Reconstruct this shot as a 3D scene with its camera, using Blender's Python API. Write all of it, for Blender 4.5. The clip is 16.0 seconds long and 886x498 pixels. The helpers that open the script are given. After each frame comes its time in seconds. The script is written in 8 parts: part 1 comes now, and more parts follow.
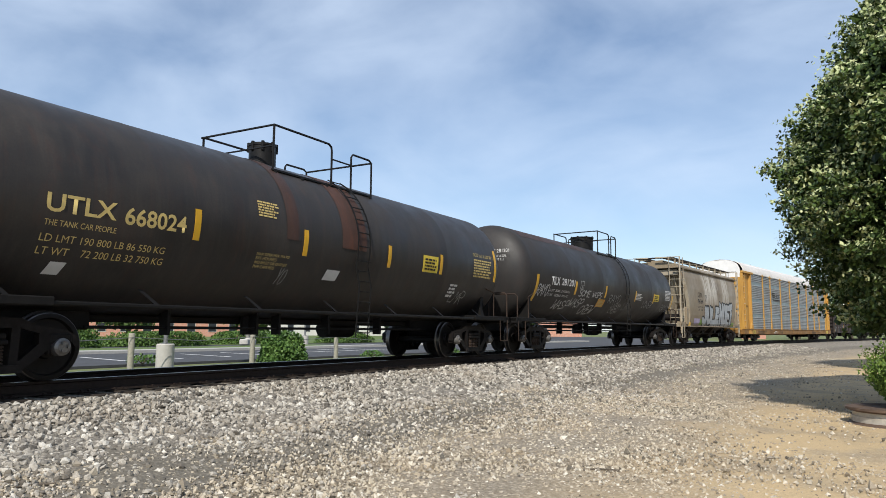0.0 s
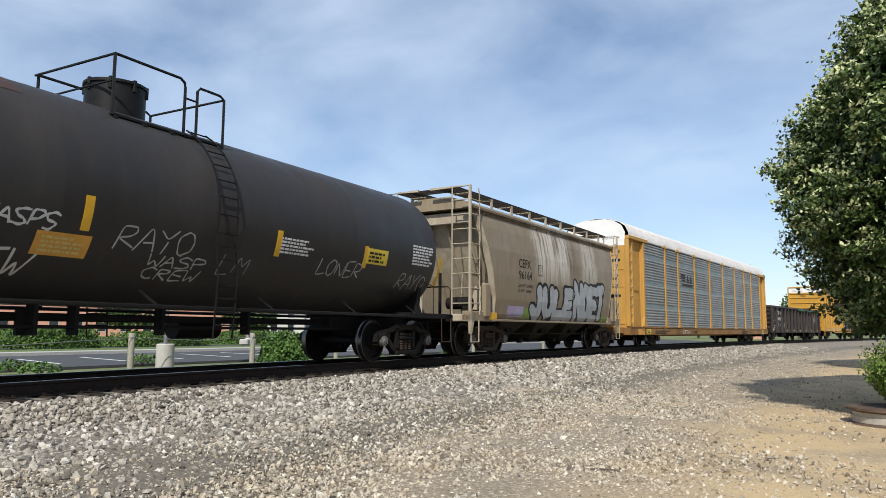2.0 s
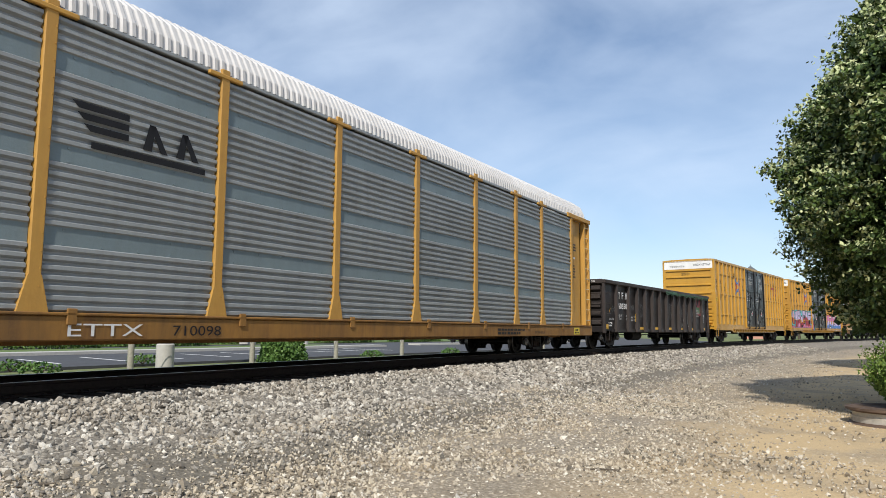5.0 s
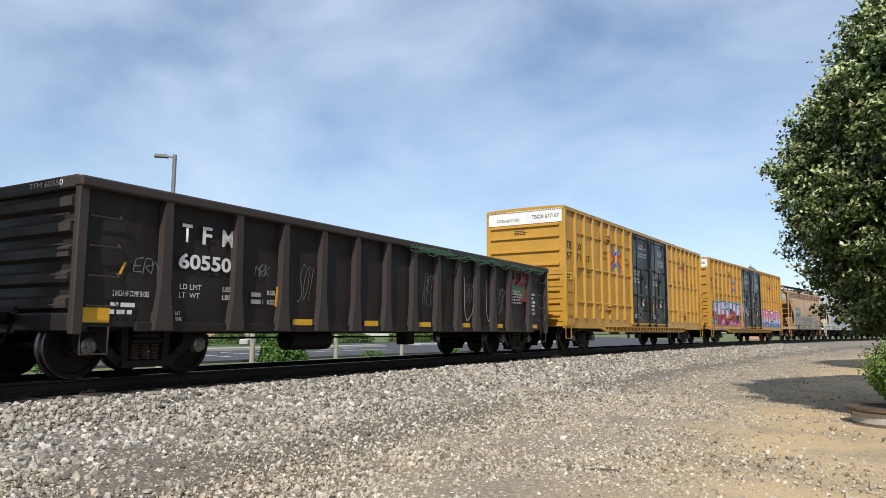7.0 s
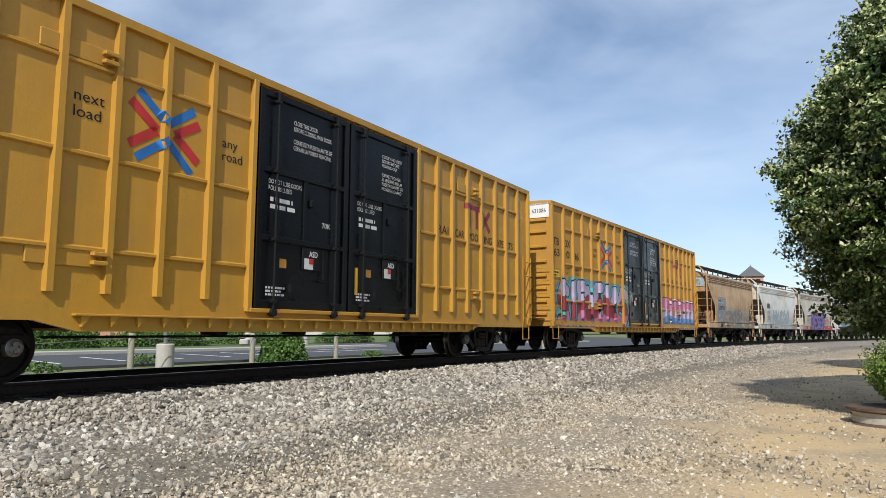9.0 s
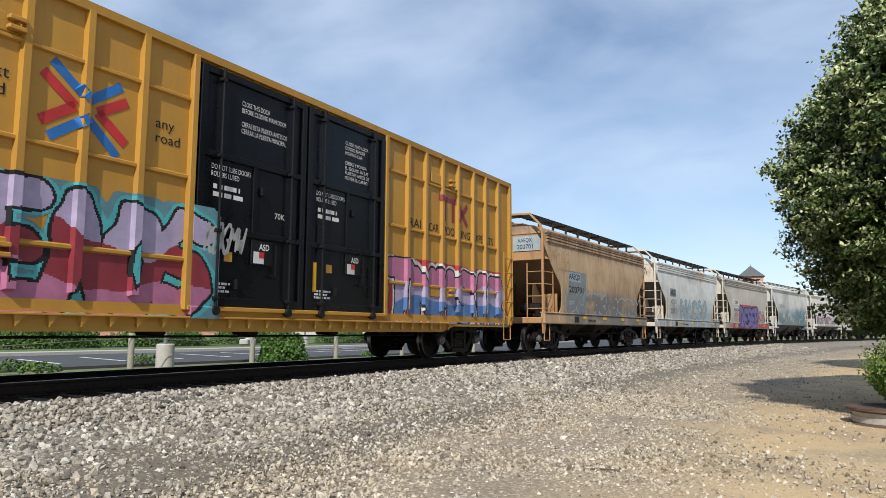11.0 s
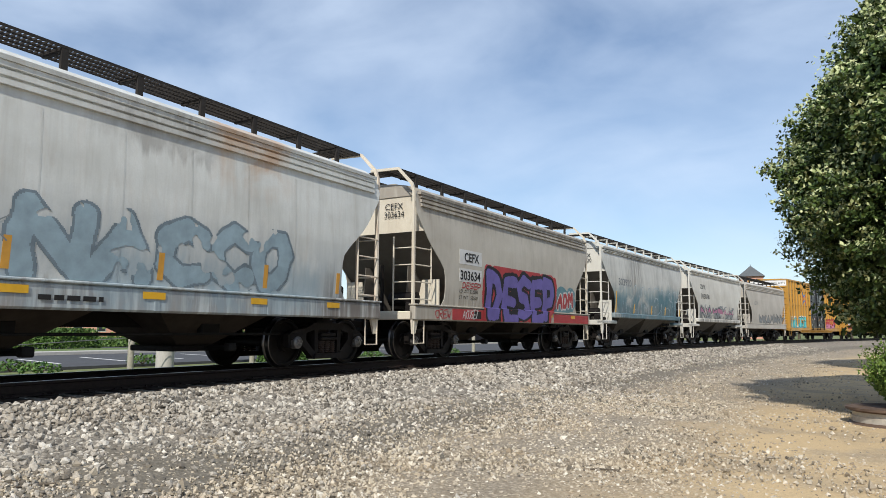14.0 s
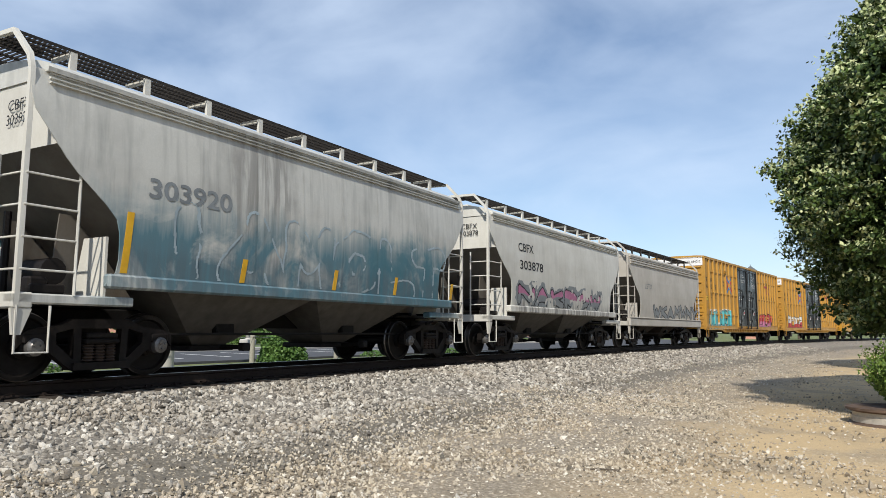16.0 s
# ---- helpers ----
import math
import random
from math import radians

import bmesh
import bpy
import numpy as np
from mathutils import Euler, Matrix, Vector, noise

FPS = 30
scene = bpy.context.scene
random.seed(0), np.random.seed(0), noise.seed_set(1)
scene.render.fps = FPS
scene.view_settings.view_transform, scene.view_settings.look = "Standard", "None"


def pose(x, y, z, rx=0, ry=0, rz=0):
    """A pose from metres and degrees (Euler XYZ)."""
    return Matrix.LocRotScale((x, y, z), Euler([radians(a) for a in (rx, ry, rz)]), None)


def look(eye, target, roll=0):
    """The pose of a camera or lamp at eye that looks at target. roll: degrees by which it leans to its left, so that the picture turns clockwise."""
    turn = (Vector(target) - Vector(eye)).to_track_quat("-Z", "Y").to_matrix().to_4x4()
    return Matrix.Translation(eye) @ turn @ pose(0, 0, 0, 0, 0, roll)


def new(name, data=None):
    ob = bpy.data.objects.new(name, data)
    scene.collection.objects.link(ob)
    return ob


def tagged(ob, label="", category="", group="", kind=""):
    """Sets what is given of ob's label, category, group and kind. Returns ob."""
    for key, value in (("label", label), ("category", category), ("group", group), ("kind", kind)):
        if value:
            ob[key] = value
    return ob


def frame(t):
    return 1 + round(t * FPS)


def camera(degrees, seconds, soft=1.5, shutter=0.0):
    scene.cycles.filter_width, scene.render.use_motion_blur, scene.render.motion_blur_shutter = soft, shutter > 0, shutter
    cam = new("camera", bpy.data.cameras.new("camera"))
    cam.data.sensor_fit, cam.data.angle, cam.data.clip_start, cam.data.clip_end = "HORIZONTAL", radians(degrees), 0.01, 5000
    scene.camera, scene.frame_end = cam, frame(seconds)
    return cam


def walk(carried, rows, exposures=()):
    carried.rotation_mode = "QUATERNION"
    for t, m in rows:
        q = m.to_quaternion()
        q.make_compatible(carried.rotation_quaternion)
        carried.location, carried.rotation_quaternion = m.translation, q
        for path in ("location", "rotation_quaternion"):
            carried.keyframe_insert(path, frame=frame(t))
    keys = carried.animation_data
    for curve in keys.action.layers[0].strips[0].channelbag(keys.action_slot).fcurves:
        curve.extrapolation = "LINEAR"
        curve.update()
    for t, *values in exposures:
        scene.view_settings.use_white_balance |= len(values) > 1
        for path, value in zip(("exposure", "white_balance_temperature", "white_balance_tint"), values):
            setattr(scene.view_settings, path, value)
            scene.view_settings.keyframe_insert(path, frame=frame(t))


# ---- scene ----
# rail head is z = 0; the track runs along +y past the camera, the curve bends towards +x
EYE_Z = 0.698
cam = camera(63.87, 16.0, soft=0.35)
view = Matrix.Translation((0, 0, EYE_Z)) @ pose(0, 0, 0, 90 + 6.536, 0, 28.215) @ pose(0, 0, 0, 0, 0, 0.293)
walk(cam, [(0.0, view), (16.0, view)], exposures=[(0.0, 0.0), (16.0, 0.0)])

# ---- light: clear summer day with thin cirrus, sun high behind the camera's shoulder ----
SUN = Vector((0.19, -0.71, 0.68)).normalized()
world = bpy.data.worlds.new("summer_sky")
scene.world = world
world.use_nodes = True


def sky_nodes():
    nt = world.node_tree
    nt.nodes.clear()
    out, bg = nt.nodes.new("ShaderNodeOutputWorld"), nt.nodes.new("ShaderNodeBackground")
    sky = nt.nodes.new("ShaderNodeTexSky")
    sky.sky_type, sky.sun_disc = "NISHITA", False
    sky.sun_elevation, sky.sun_rotation = math.asin(SUN.z), math.atan2(SUN.x, SUN.y)
    sky.air_density, sky.dust_density, sky.ozone_density = 1.0, 0.4, 3.2
    bg.inputs["Strength"].default_value = 0.128
    tc, mp = nt.nodes.new("ShaderNodeTexCoord"), nt.nodes.new("ShaderNodeMapping")
    mp.inputs["Scale"].default_value = (1.5, 2.1, 3.3)
    mp.inputs["Rotation"].default_value = (0.45, 0.35, 0.4)
    n1, n2 = nt.nodes.new("ShaderNodeTexNoise"), nt.nodes.new("ShaderNodeTexNoise")
    n1.inputs["Scale"].default_value, n1.inputs["Detail"].default_value = 2.3, 9.0
    n1.inputs["Distortion"].default_value = 0.7
    n2.inputs["Scale"].default_value, n2.inputs["Detail"].default_value = 5.0, 8.0
    add, ramp, mix = nt.nodes.new("ShaderNodeMath"), nt.nodes.new("ShaderNodeValToRGB"), nt.nodes.new("ShaderNodeMix")
    add.operation = "MULTIPLY_ADD"
    add.inputs[1].default_value = 0.5
    ramp.color_ramp.elements[0].position, ramp.color_ramp.elements[1].position = 0.36, 1.06
    ramp.color_ramp.elements[0].color = (0.05, 0.05, 0.05, 1)
    ramp.color_ramp.elements[1].color = (0.55, 0.55, 0.55, 1)
    mix.data_type = "RGBA"
    mix.inputs[7].default_value = (6.2, 7.3, 8.9, 1)
    L = nt.links.new
    L(tc.outputs["Generated"], mp.inputs[0])
    L(mp.outputs[0], n1.inputs["Vector"])
    L(mp.outputs[0], n2.inputs["Vector"])
    L(n2.outputs[0], add.inputs[0])
    L(n1.outputs[0], add.inputs[2])
    L(add.outputs[0], ramp.inputs[0])
    L(ramp.outputs[0], mix.inputs[0])
    L(sky.outputs[0], mix.inputs[6])
    L(mix.outputs[2], bg.inputs[0])
    L(bg.outputs[0], out.inputs[0])


sky_nodes()
sun = new("sun", bpy.data.lights.new("sun", "SUN"))
sun.data.energy, sun.data.angle, sun.data.color = 4.7, radians(0.53), (1.0, 0.95, 0.86)
sun.matrix_world = look(SUN * 50, (0, 0, 0))

# ---- the line of the track ----
CURVE = 0.0028477
RAD = 1 / CURVE
SIDE = 8.539
HALF = 1.57
S_IN, S_OUT = -15.0, 120.0


def line(s, lat=0.0):
    """Point at track coordinate s, lat metres from the centre line towards the camera's side, and the heading."""
    c = min(max(s, S_IN), S_OUT)
    a = c * CURVE
    r = RAD + HALF
    x, y = RAD - SIDE - r * math.cos(a), r * math.sin(a)
    x, y = x + (s - c) * math.sin(a), y + (s - c) * math.cos(a)
    return x + lat * math.cos(a), y - lat * math.sin(a), a


def off_line(x, y):
    """Distance from the centre line, positive on the camera's side, for numpy arrays."""
    cx, r = RAD - SIDE, RAD + HALF
    a = np.clip(np.arctan2(y, cx - x), S_IN * CURVE, S_OUT * CURVE)
    px, py = cx - r * np.cos(a), r * np.sin(a)
    return (x - px) * np.cos(a) - (y - py) * np.sin(a)


def ground_z(x, y):
    d = off_line(np.asarray(x, float), np.asarray(y, float))
    near = np.interp(d, [0, 1.75, 3.1, 5.0, 7.5, 12, 60], [-0.21, -0.22, -0.42, -0.60, -0.70, -0.76, -0.80])
    far = np.interp(-d, [0, 1.75, 3.2, 6, 10, 60], [-0.21, -0.22, -0.45, -0.56, -0.64, -0.75])
    return np.where(d > 0, near, far)


TRAVEL = [(0.0, 0.0), (2.0, 21.46), (4.0, 42.92), (6.5, 69.82), (8.5, 91.38), (9.2, 98.97), (11.3, 121.83),
          (13.0, 140.43), (14.5, 156.92), (16.0, 173.44)]


def travelled(t):
    return float(np.interp(t, [a for a, b in TRAVEL], [b for a, b in TRAVEL]))

# ---- materials ----


def shader(name, build):
    m = bpy.data.materials.new(name)
    m.use_nodes = True
    nt = m.node_tree
    bsdf = nt.nodes["Principled BSDF"]

    def n(kind, ins=(), **props):
        node = nt.nodes.new("ShaderNode" + kind)
        for key, value in props.items():
            if key == "op":
                node.operation = value
            elif key == "dtype":
                node.data_type = value
            elif key == "blend":
                node.blend_type = value
        for key, value in dict(ins).items():
            if isinstance(value, bpy.types.NodeSocket):
                nt.links.new(value, node.inputs[key])
            else:
                node.inputs[key].default_value = value
        return node

    def mix(fac, a, b):
        node = n("Mix", dtype="RGBA")
        for i, value in ((0, fac), (6, a), (7, b)):
            if isinstance(value, bpy.types.NodeSocket):
                nt.links.new(value, node.inputs[i])
            else:
                node.inputs[i].default_value = value if i == 0 else (*value[:3], 1)
        return node.outputs[2]

    def ramp(fac, lo, hi):
        node = n("MapRange", {0: fac, 1: lo, 2: hi})
        return node.outputs[0]

    def put(key, value):
        if isinstance(value, bpy.types.NodeSocket):
            nt.links.new(value, bsdf.inputs[key])
        else:
            bsdf.inputs[key].default_value = value

    build(n, mix, ramp, put)
    return m


def noisy(n, vec, scale, detail=6.0, rough=0.6, dist=0.0):
    return n("TexNoise", {"Vector": vec, "Scale": scale, "Detail": detail, "Roughness": rough, "Distortion": dist}).outputs[0]


def paint(name, col, grime=(0.09, 0.07, 0.055), amount=0.45, rust=None, rust_amount=0.0, rough=0.5, metal=0.0, seed=0.0, bump=0.15, streak=0.6, spec=0.3, runs=(2.6, 0.22, 0.46, 0.80), zones=()):
    """Weathered paint: broad mottling, streaks that run down, fine grain, rust where it is given."""
    def build(n, mix, ramp, put):
        tc = n("TexCoord").outputs["Object"]
        mv = n("Mapping", {"Vector": tc, "Location": (seed, seed * 1.7, seed * 0.6)}).outputs[0]
        sv = n("Mapping", {"Vector": mv, "Scale": (1.6, runs[0], runs[1])}).outputs[0]
        broad, run, fine = noisy(n, mv, 0.9), noisy(n, sv, 2.2, 8, 0.65, 0.4), noisy(n, mv, 34, 4)
        dirt = n("Math", {0: ramp(run, runs[2], runs[3]), 1: streak}, op="MULTIPLY").outputs[0]
        dirt = n("Math", {0: dirt, 1: ramp(broad, 0.40, 0.80)}, op="ADD").outputs[0]
        dirt = n("Math", {0: dirt, 1: amount}, op="MULTIPLY").outputs[0]
        c = mix(dirt, col, grime)
        dark = tuple(v * 0.78 for v in col)
        c = mix(n("Math", {0: ramp(fine, 0.35, 0.75), 1: 0.35}, op="MULTIPLY").outputs[0], c, dark)
        if rust:
            rv = n("Mapping", {"Vector": mv, "Location": (7.3, 3.1, 1.2), "Scale": (1.3, 1.9, 0.35)}).outputs[0]
            spots = n("Math", {0: ramp(noisy(n, rv, 2.6, 9, 0.7, 0.8), 0.50, 0.72), 1: rust_amount}, op="MULTIPLY").outputs[0]
            c = mix(spots, c, rust)
        if zones:
            xyz = n("SeparateXYZ", {0: tc})
            sy, sz = xyz.outputs[1], xyz.outputs[2]
            wob = n("Math", {0: noisy(n, mv, 1.1, 5), 1: 1.2}, op="MULTIPLY").outputs[0]
            sy = n("Math", {0: sy, 1: wob}, op="ADD").outputs[0]
            sz = n("Math", {0: sz, 1: n("Math", {0: noisy(n, sv, 2.6, 6, 0.6), 1: 0.9}, op="MULTIPLY").outputs[0]}, op="ADD").outputs[0]
        for i, (zc, ya, yb, za, zb, soft, how, much) in enumerate(zones):
            ya, yb, za, zb = ya + 0.6, yb + 0.6, za + 0.45, zb + 0.45
            f = n("Math", {0: ramp(sy, ya, ya + 0.5), 1: ramp(sy, yb, yb - 0.5)}, op="MULTIPLY").outputs[0]
            f = n("Math", {0: f, 1: ramp(sz, za, za + soft)}, op="MULTIPLY").outputs[0]
            f = n("Math", {0: f, 1: ramp(sz, zb, zb - soft)}, op="MULTIPLY").outputs[0]
            at = n("Mapping", {"Vector": mv, "Location": (i * 3.1, i * 1.7, 0.4), "Scale": (1.2, 3.4, 0.25) if how == "run" else (1, 0.8, 0.8)}).outputs[0]
            grain = ramp(noisy(n, at, 1.9 if how == "run" else 1.3, 7, 0.6, 0.5), 0.40 if how == "run" else 0.33, 0.54 if how == "run" else 0.50)
            f = n("Math", {0: f, 1: n("Math", {0: grain, 1: much}, op="MULTIPLY").outputs[0]}, op="MULTIPLY").outputs[0]
            c = mix(f, c, zc)
        put("Base Color", c)
        put("Roughness", n("MapRange", {0: broad, 1: 0.3, 2: 0.7, 3: max(rough - 0.12, 0.05), 4: min(rough + 0.15, 1)}).outputs[0])
        put("Metallic", metal)
        put("Specular IOR Level", spec)
        wave = n("Math", {0: noisy(n, mv, 1.4, 2), 1: 3.0}, op="MULTIPLY").outputs[0]
        high = n("Math", {0: fine, 1: wave}, op="ADD").outputs[0]
        put("Normal", n("Bump", {"Strength": bump, "Distance": 0.02, "Height": high}).outputs[0])
    return shader(name, build)


def plain(name, col, rough=0.6, metal=0.0, vary=0.25, scale=12.0, bump=0.1, dist=0.01):
    def build(n, mix, ramp, put):
        tc = n("TexCoord").outputs["Object"]
        a, b = noisy(n, tc, scale), noisy(n, tc, scale * 0.12, 4)
        c = mix(ramp(a, 0.3, 0.75), tuple(v * (1 - vary) for v in col), tuple(min(v * (1 + vary * 0.6), 1) for v in col))
        c = mix(n("Math", {0: ramp(b, 0.35, 0.7), 1: 0.35}, op="MULTIPLY").outputs[0], c, tuple(v * 0.6 for v in col))
        put("Base Color", c)
        put("Roughness", rough)
        put("Metallic", metal)
        if max(col) < 0.06:
            put("Specular IOR Level", 0.18)
        put("Normal", n("Bump", {"Strength": bump, "Distance": dist, "Height": a}).outputs[0])
    return shader(name, build)


def stone_mat(name, cols, vary):
    def build(n, mix, ramp, put):
        geo = n("NewGeometry")
        r, pos = geo.outputs["Random Per Island"], geo.outputs["Position"]
        c = mix(ramp(r, 0.0, 0.55), cols[0], cols[1])
        c = mix(ramp(r, 0.80, 0.98), c, cols[2])
        c = mix(n("Math", {0: ramp(noisy(n, pos, 70, 4), 0.35, 0.75), 1: vary}, op="MULTIPLY").outputs[0], c, cols[3])
        c = mix(n("Math", {0: ramp(noisy(n, pos, 1.1, 5), 0.45, 0.75), 1: 0.45}, op="MULTIPLY").outputs[0], c, cols[4])
        put("Base Color", c)
        put("Roughness", 0.85)
        put("Normal", n("Bump", {"Strength": 0.3, "Distance": 0.01, "Height": noisy(n, pos, 90, 4)}).outputs[0])
    return shader(name, build)


def ground_mat():
    def build(n, mix, ramp, put):
        pos = n("NewGeometry").outputs["Position"]
        flat = n("Mapping", {"Vector": pos, "Scale": (1, 1, 0)}).outputs[0]
        d = n("VectorMath", {0: flat, 1: (RAD - SIDE, 0, 0)}, op="DISTANCE").outputs["Value"]
        d = n("Math", {0: RAD + HALF, 1: d}, op="SUBTRACT").outputs[0]
        wob = n("Math", {0: noisy(n, flat, 0.35, 5), 1: 2.6}, op="MULTIPLY").outputs[0]
        d = n("Math", {0: n("Math", {0: d, 1: wob}, op="ADD").outputs[0], 1: 1.3}, op="SUBTRACT").outputs[0]
        fine, mid, big = noisy(n, flat, 55, 6, 0.7), noisy(n, flat, 9, 6), noisy(n, flat, 0.8, 5)
        cell = n("TexVoronoi", {"Vector": flat, "Scale": 28.0})
        grain = cell.outputs["Distance"]
        tone = n("TexNoise", {"Vector": cell.outputs["Position"], "Scale": 40.0}).outputs[0]
        gravel = mix(ramp(tone, 0.3, 0.7), (0.17, 0.15, 0.122), (0.48, 0.43, 0.355))
        gravel = mix(n("Math", {0: ramp(grain, 0.25, 0.6), 1: 0.6}, op="MULTIPLY").outputs[0], gravel, (0.07, 0.06, 0.05))
        mud = mix(ramp(mid, 0.3, 0.7), (0.075, 0.066, 0.050), (0.19, 0.162, 0.12))
        sand = mix(ramp(fine, 0.3, 0.7), (0.44, 0.315, 0.165), (0.60, 0.45, 0.265))
        sand = mix(n("Math", {0: ramp(big, 0.46, 0.68), 1: 0.55}, op="MULTIPLY").outputs[0], sand, gravel)
        near = mix(ramp(d, 3.9, 4.5), gravel, mix(0.3, mud, gravel))
        near = mix(ramp(d, 5.3, 6.1), near, mix(0.24, gravel, sand))
        near = mix(ramp(d, 7.5, 9.3), near, sand)
        far = mix(ramp(mid, 0.35, 0.7), (0.09, 0.12, 0.03), (0.20, 0.21, 0.085))
        far_f = n("MapRange", {0: d, 1: -3.0, 2: -5.0}).outputs[0]
        put("Base Color", mix(far_f, near, far))
        put("Roughness", 0.95)
        h = n("Math", {0: fine, 1: mid}, op="ADD").outputs[0]
        put("Normal", n("Bump", {"Strength": 0.6, "Distance": 0.02, "Height": n("Math", {0: h, 1: grain}, op="SUBTRACT").outputs[0]}).outputs[0])
    return shader("trackside_ground", build)


def leaf_mat(name, dark, light, pale=None, pale_share=0.0):
    def build(n, mix, ramp, put):
        geo = n("NewGeometry")
        r = geo.outputs["Random Per Island"]
        c = mix(r, dark, light)
        if pale:
            c = mix(ramp(noisy(n, geo.outputs["Position"], 3.0, 4), 0.80 - pale_share, 0.86 - pale_share), c, pale)
        put("Base Color", c)
        put("Roughness", 0.5)
        put("Subsurface Weight", 0.0)
        put("Specular IOR Level", 0.22)
    return shader(name, build)


def brick_mat(name, a, b, mortar):
    def build(n, mix, ramp, put):
        tc = n("TexCoord").outputs["Object"]
        v = n("Mapping", {"Vector": tc, "Rotation": (radians(90), 0, 0)}).outputs[0]
        br = n("TexBrick", {"Vector": v, "Color1": (*a, 1), "Color2": (*b, 1), "Mortar": (*mortar, 1), "Scale": 1.0, "Mortar Size": 0.012, "Brick Width": 0.22, "Row Height": 0.075})
        put("Base Color", mix(n("Math", {0: noisy(n, tc, 0.6), 1: 0.4}, op="MULTIPLY").outputs[0], br.outputs[0], a))
        put("Roughness", 0.85)
    return shader(name, build)


M = {}
M["ground"] = ground_mat()
M["ballast"] = stone_mat("ballast_stone", [(0.075, 0.067, 0.057), (0.45, 0.41, 0.35), (0.72, 0.68, 0.60), (0.065, 0.056, 0.045), (0.30, 0.24, 0.17)], 0.5)
M["grit"] = stone_mat("lot_gravel", [(0.10, 0.085, 0.065), (0.52, 0.45, 0.345), (0.78, 0.72, 0.61), (0.09, 0.075, 0.055), (0.40, 0.30, 0.18)], 0.4)
M["rail"] = plain("rail_steel", (0.032, 0.023, 0.019), 0.7, 0.2, 0.35, 20)
M["railhead"] = plain("polished_rail_head", (0.32, 0.31, 0.30), 0.28, 1.0, 0.2, 8, 0.03)
M["tie"] = plain("creosoted_timber", (0.042, 0.034, 0.028), 0.85, 0, 0.4, 18, 0.4, 0.02)
M["truck"] = plain("oily_cast_steel", (0.016, 0.013, 0.012), 0.62, 0.15, 0.45, 9, 0.35, 0.02)
M["truck_rust"] = plain("rusty_cast_steel", (0.058, 0.040, 0.031), 0.7, 0.1, 0.4, 9, 0.35, 0.02)
M["wheel"] = plain("rolled_wheel_steel", (0.013, 0.011, 0.010), 0.6, 0.1, 0.4, 14, 0.1)
M["tread"] = plain("worn_wheel_tread", (0.16, 0.15, 0.145), 0.32, 1.0, 0.2, 14, 0.05)
M["bearing"] = plain("bearing_cap_steel", (0.22, 0.21, 0.20), 0.45, 0.6, 0.4, 20, 0.1)
M["under"] = plain("underframe_black", (0.011, 0.010, 0.0095), 0.7, 0.0, 0.4, 6, 0.2)
M["tank1"] = paint("black_tank_paint", (0.0235, 0.0218, 0.0212), (0.085, 0.070, 0.058), 0.44, (0.085, 0.032, 0.018), 0.2, 0.45, seed=1.0, bump=0.06)
M["tank2"] = paint("matt_black_tank_paint", (0.026, 0.0245, 0.024), (0.068, 0.056, 0.048), 0.36, (0.075, 0.028, 0.017), 0.12, 0.5, seed=4.0, bump=0.05)
M["tank_rust"] = paint("rust_stained_jacket", (0.075, 0.036, 0.026), (0.03, 0.024, 0.022), 0.6, (0.13, 0.045, 0.022), 0.5, 0.65, seed=2.0)
M["tank_top"] = paint("rusty_tank_crown", (0.055, 0.030, 0.023), (0.026, 0.024, 0.024), 0.7, (0.10, 0.038, 0.02), 0.4, 0.6, seed=6.0)
M["black_steel"] = plain("black_painted_steel", (0.014, 0.0135, 0.0135), 0.5, 0.1, 0.3, 10)
M["yellow_text"] = plain("faded_yellow_lettering", (0.62, 0.47, 0.17), 0.6, 0, 0.2, 14, 0.02)
M["white_text"] = plain("white_lettering", (0.72, 0.71, 0.69), 0.6, 0, 0.15, 14, 0.02)
M["black_text"] = plain("black_lettering", (0.025, 0.024, 0.024), 0.6, 0, 0.2, 14, 0.02)
M["grey_text"] = plain("worn_grey_lettering", (0.33, 0.32, 0.31), 0.7, 0, 0.3, 9, 0.02)
M["reflector"] = plain("yellow_reflective_tape", (0.72, 0.40, 0.025), 0.4, 0, 0.15, 6, 0.02)
M["label_yellow"] = plain("bright_yellow_label", (0.80, 0.60, 0.06), 0.5, 0, 0.15, 8, 0.02)
M["label_orange"] = plain("faded_orange_label", (0.66, 0.33, 0.05), 0.6, 0, 0.2, 5, 0.02)
M["label_white"] = plain("white_placard", (0.62, 0.62, 0.61), 0.5, 0, 0.1, 6, 0.02)
M["hopper3"] = paint("stained_tan_hopper_paint", (0.255, 0.203, 0.136), (0.17, 0.135, 0.095), 0.45, (0.12, 0.075, 0.048), 0.35, 0.5, seed=11.0, streak=0.8, runs=(1.4, 0.13, 0.53, 0.68), bump=0.08,
                     zones=(((0.14, 0.10, 0.068), -0.6, 1.6, 2.3, 4.4, 0.5, "run", 0.7), ((0.55, 0.51, 0.44), -2.3, 1.1, 2.0, 4.5, 0.8, "run", 0.95), ((0.52, 0.48, 0.41), 1.7, 3.6, 2.0, 4.4, 0.8, "run", 0.85)))
M["cream"] = paint("cream_end_paint", (0.66, 0.60, 0.48), (0.34, 0.28, 0.2), 0.35, (0.24, 0.13, 0.07), 0.35, 0.6, seed=12.0)
M["cream3"] = paint("dusty_cream_frame_paint", (0.42, 0.365, 0.275), (0.20, 0.16, 0.115), 0.6, (0.17, 0.09, 0.055), 0.5, 0.6, seed=33.0)
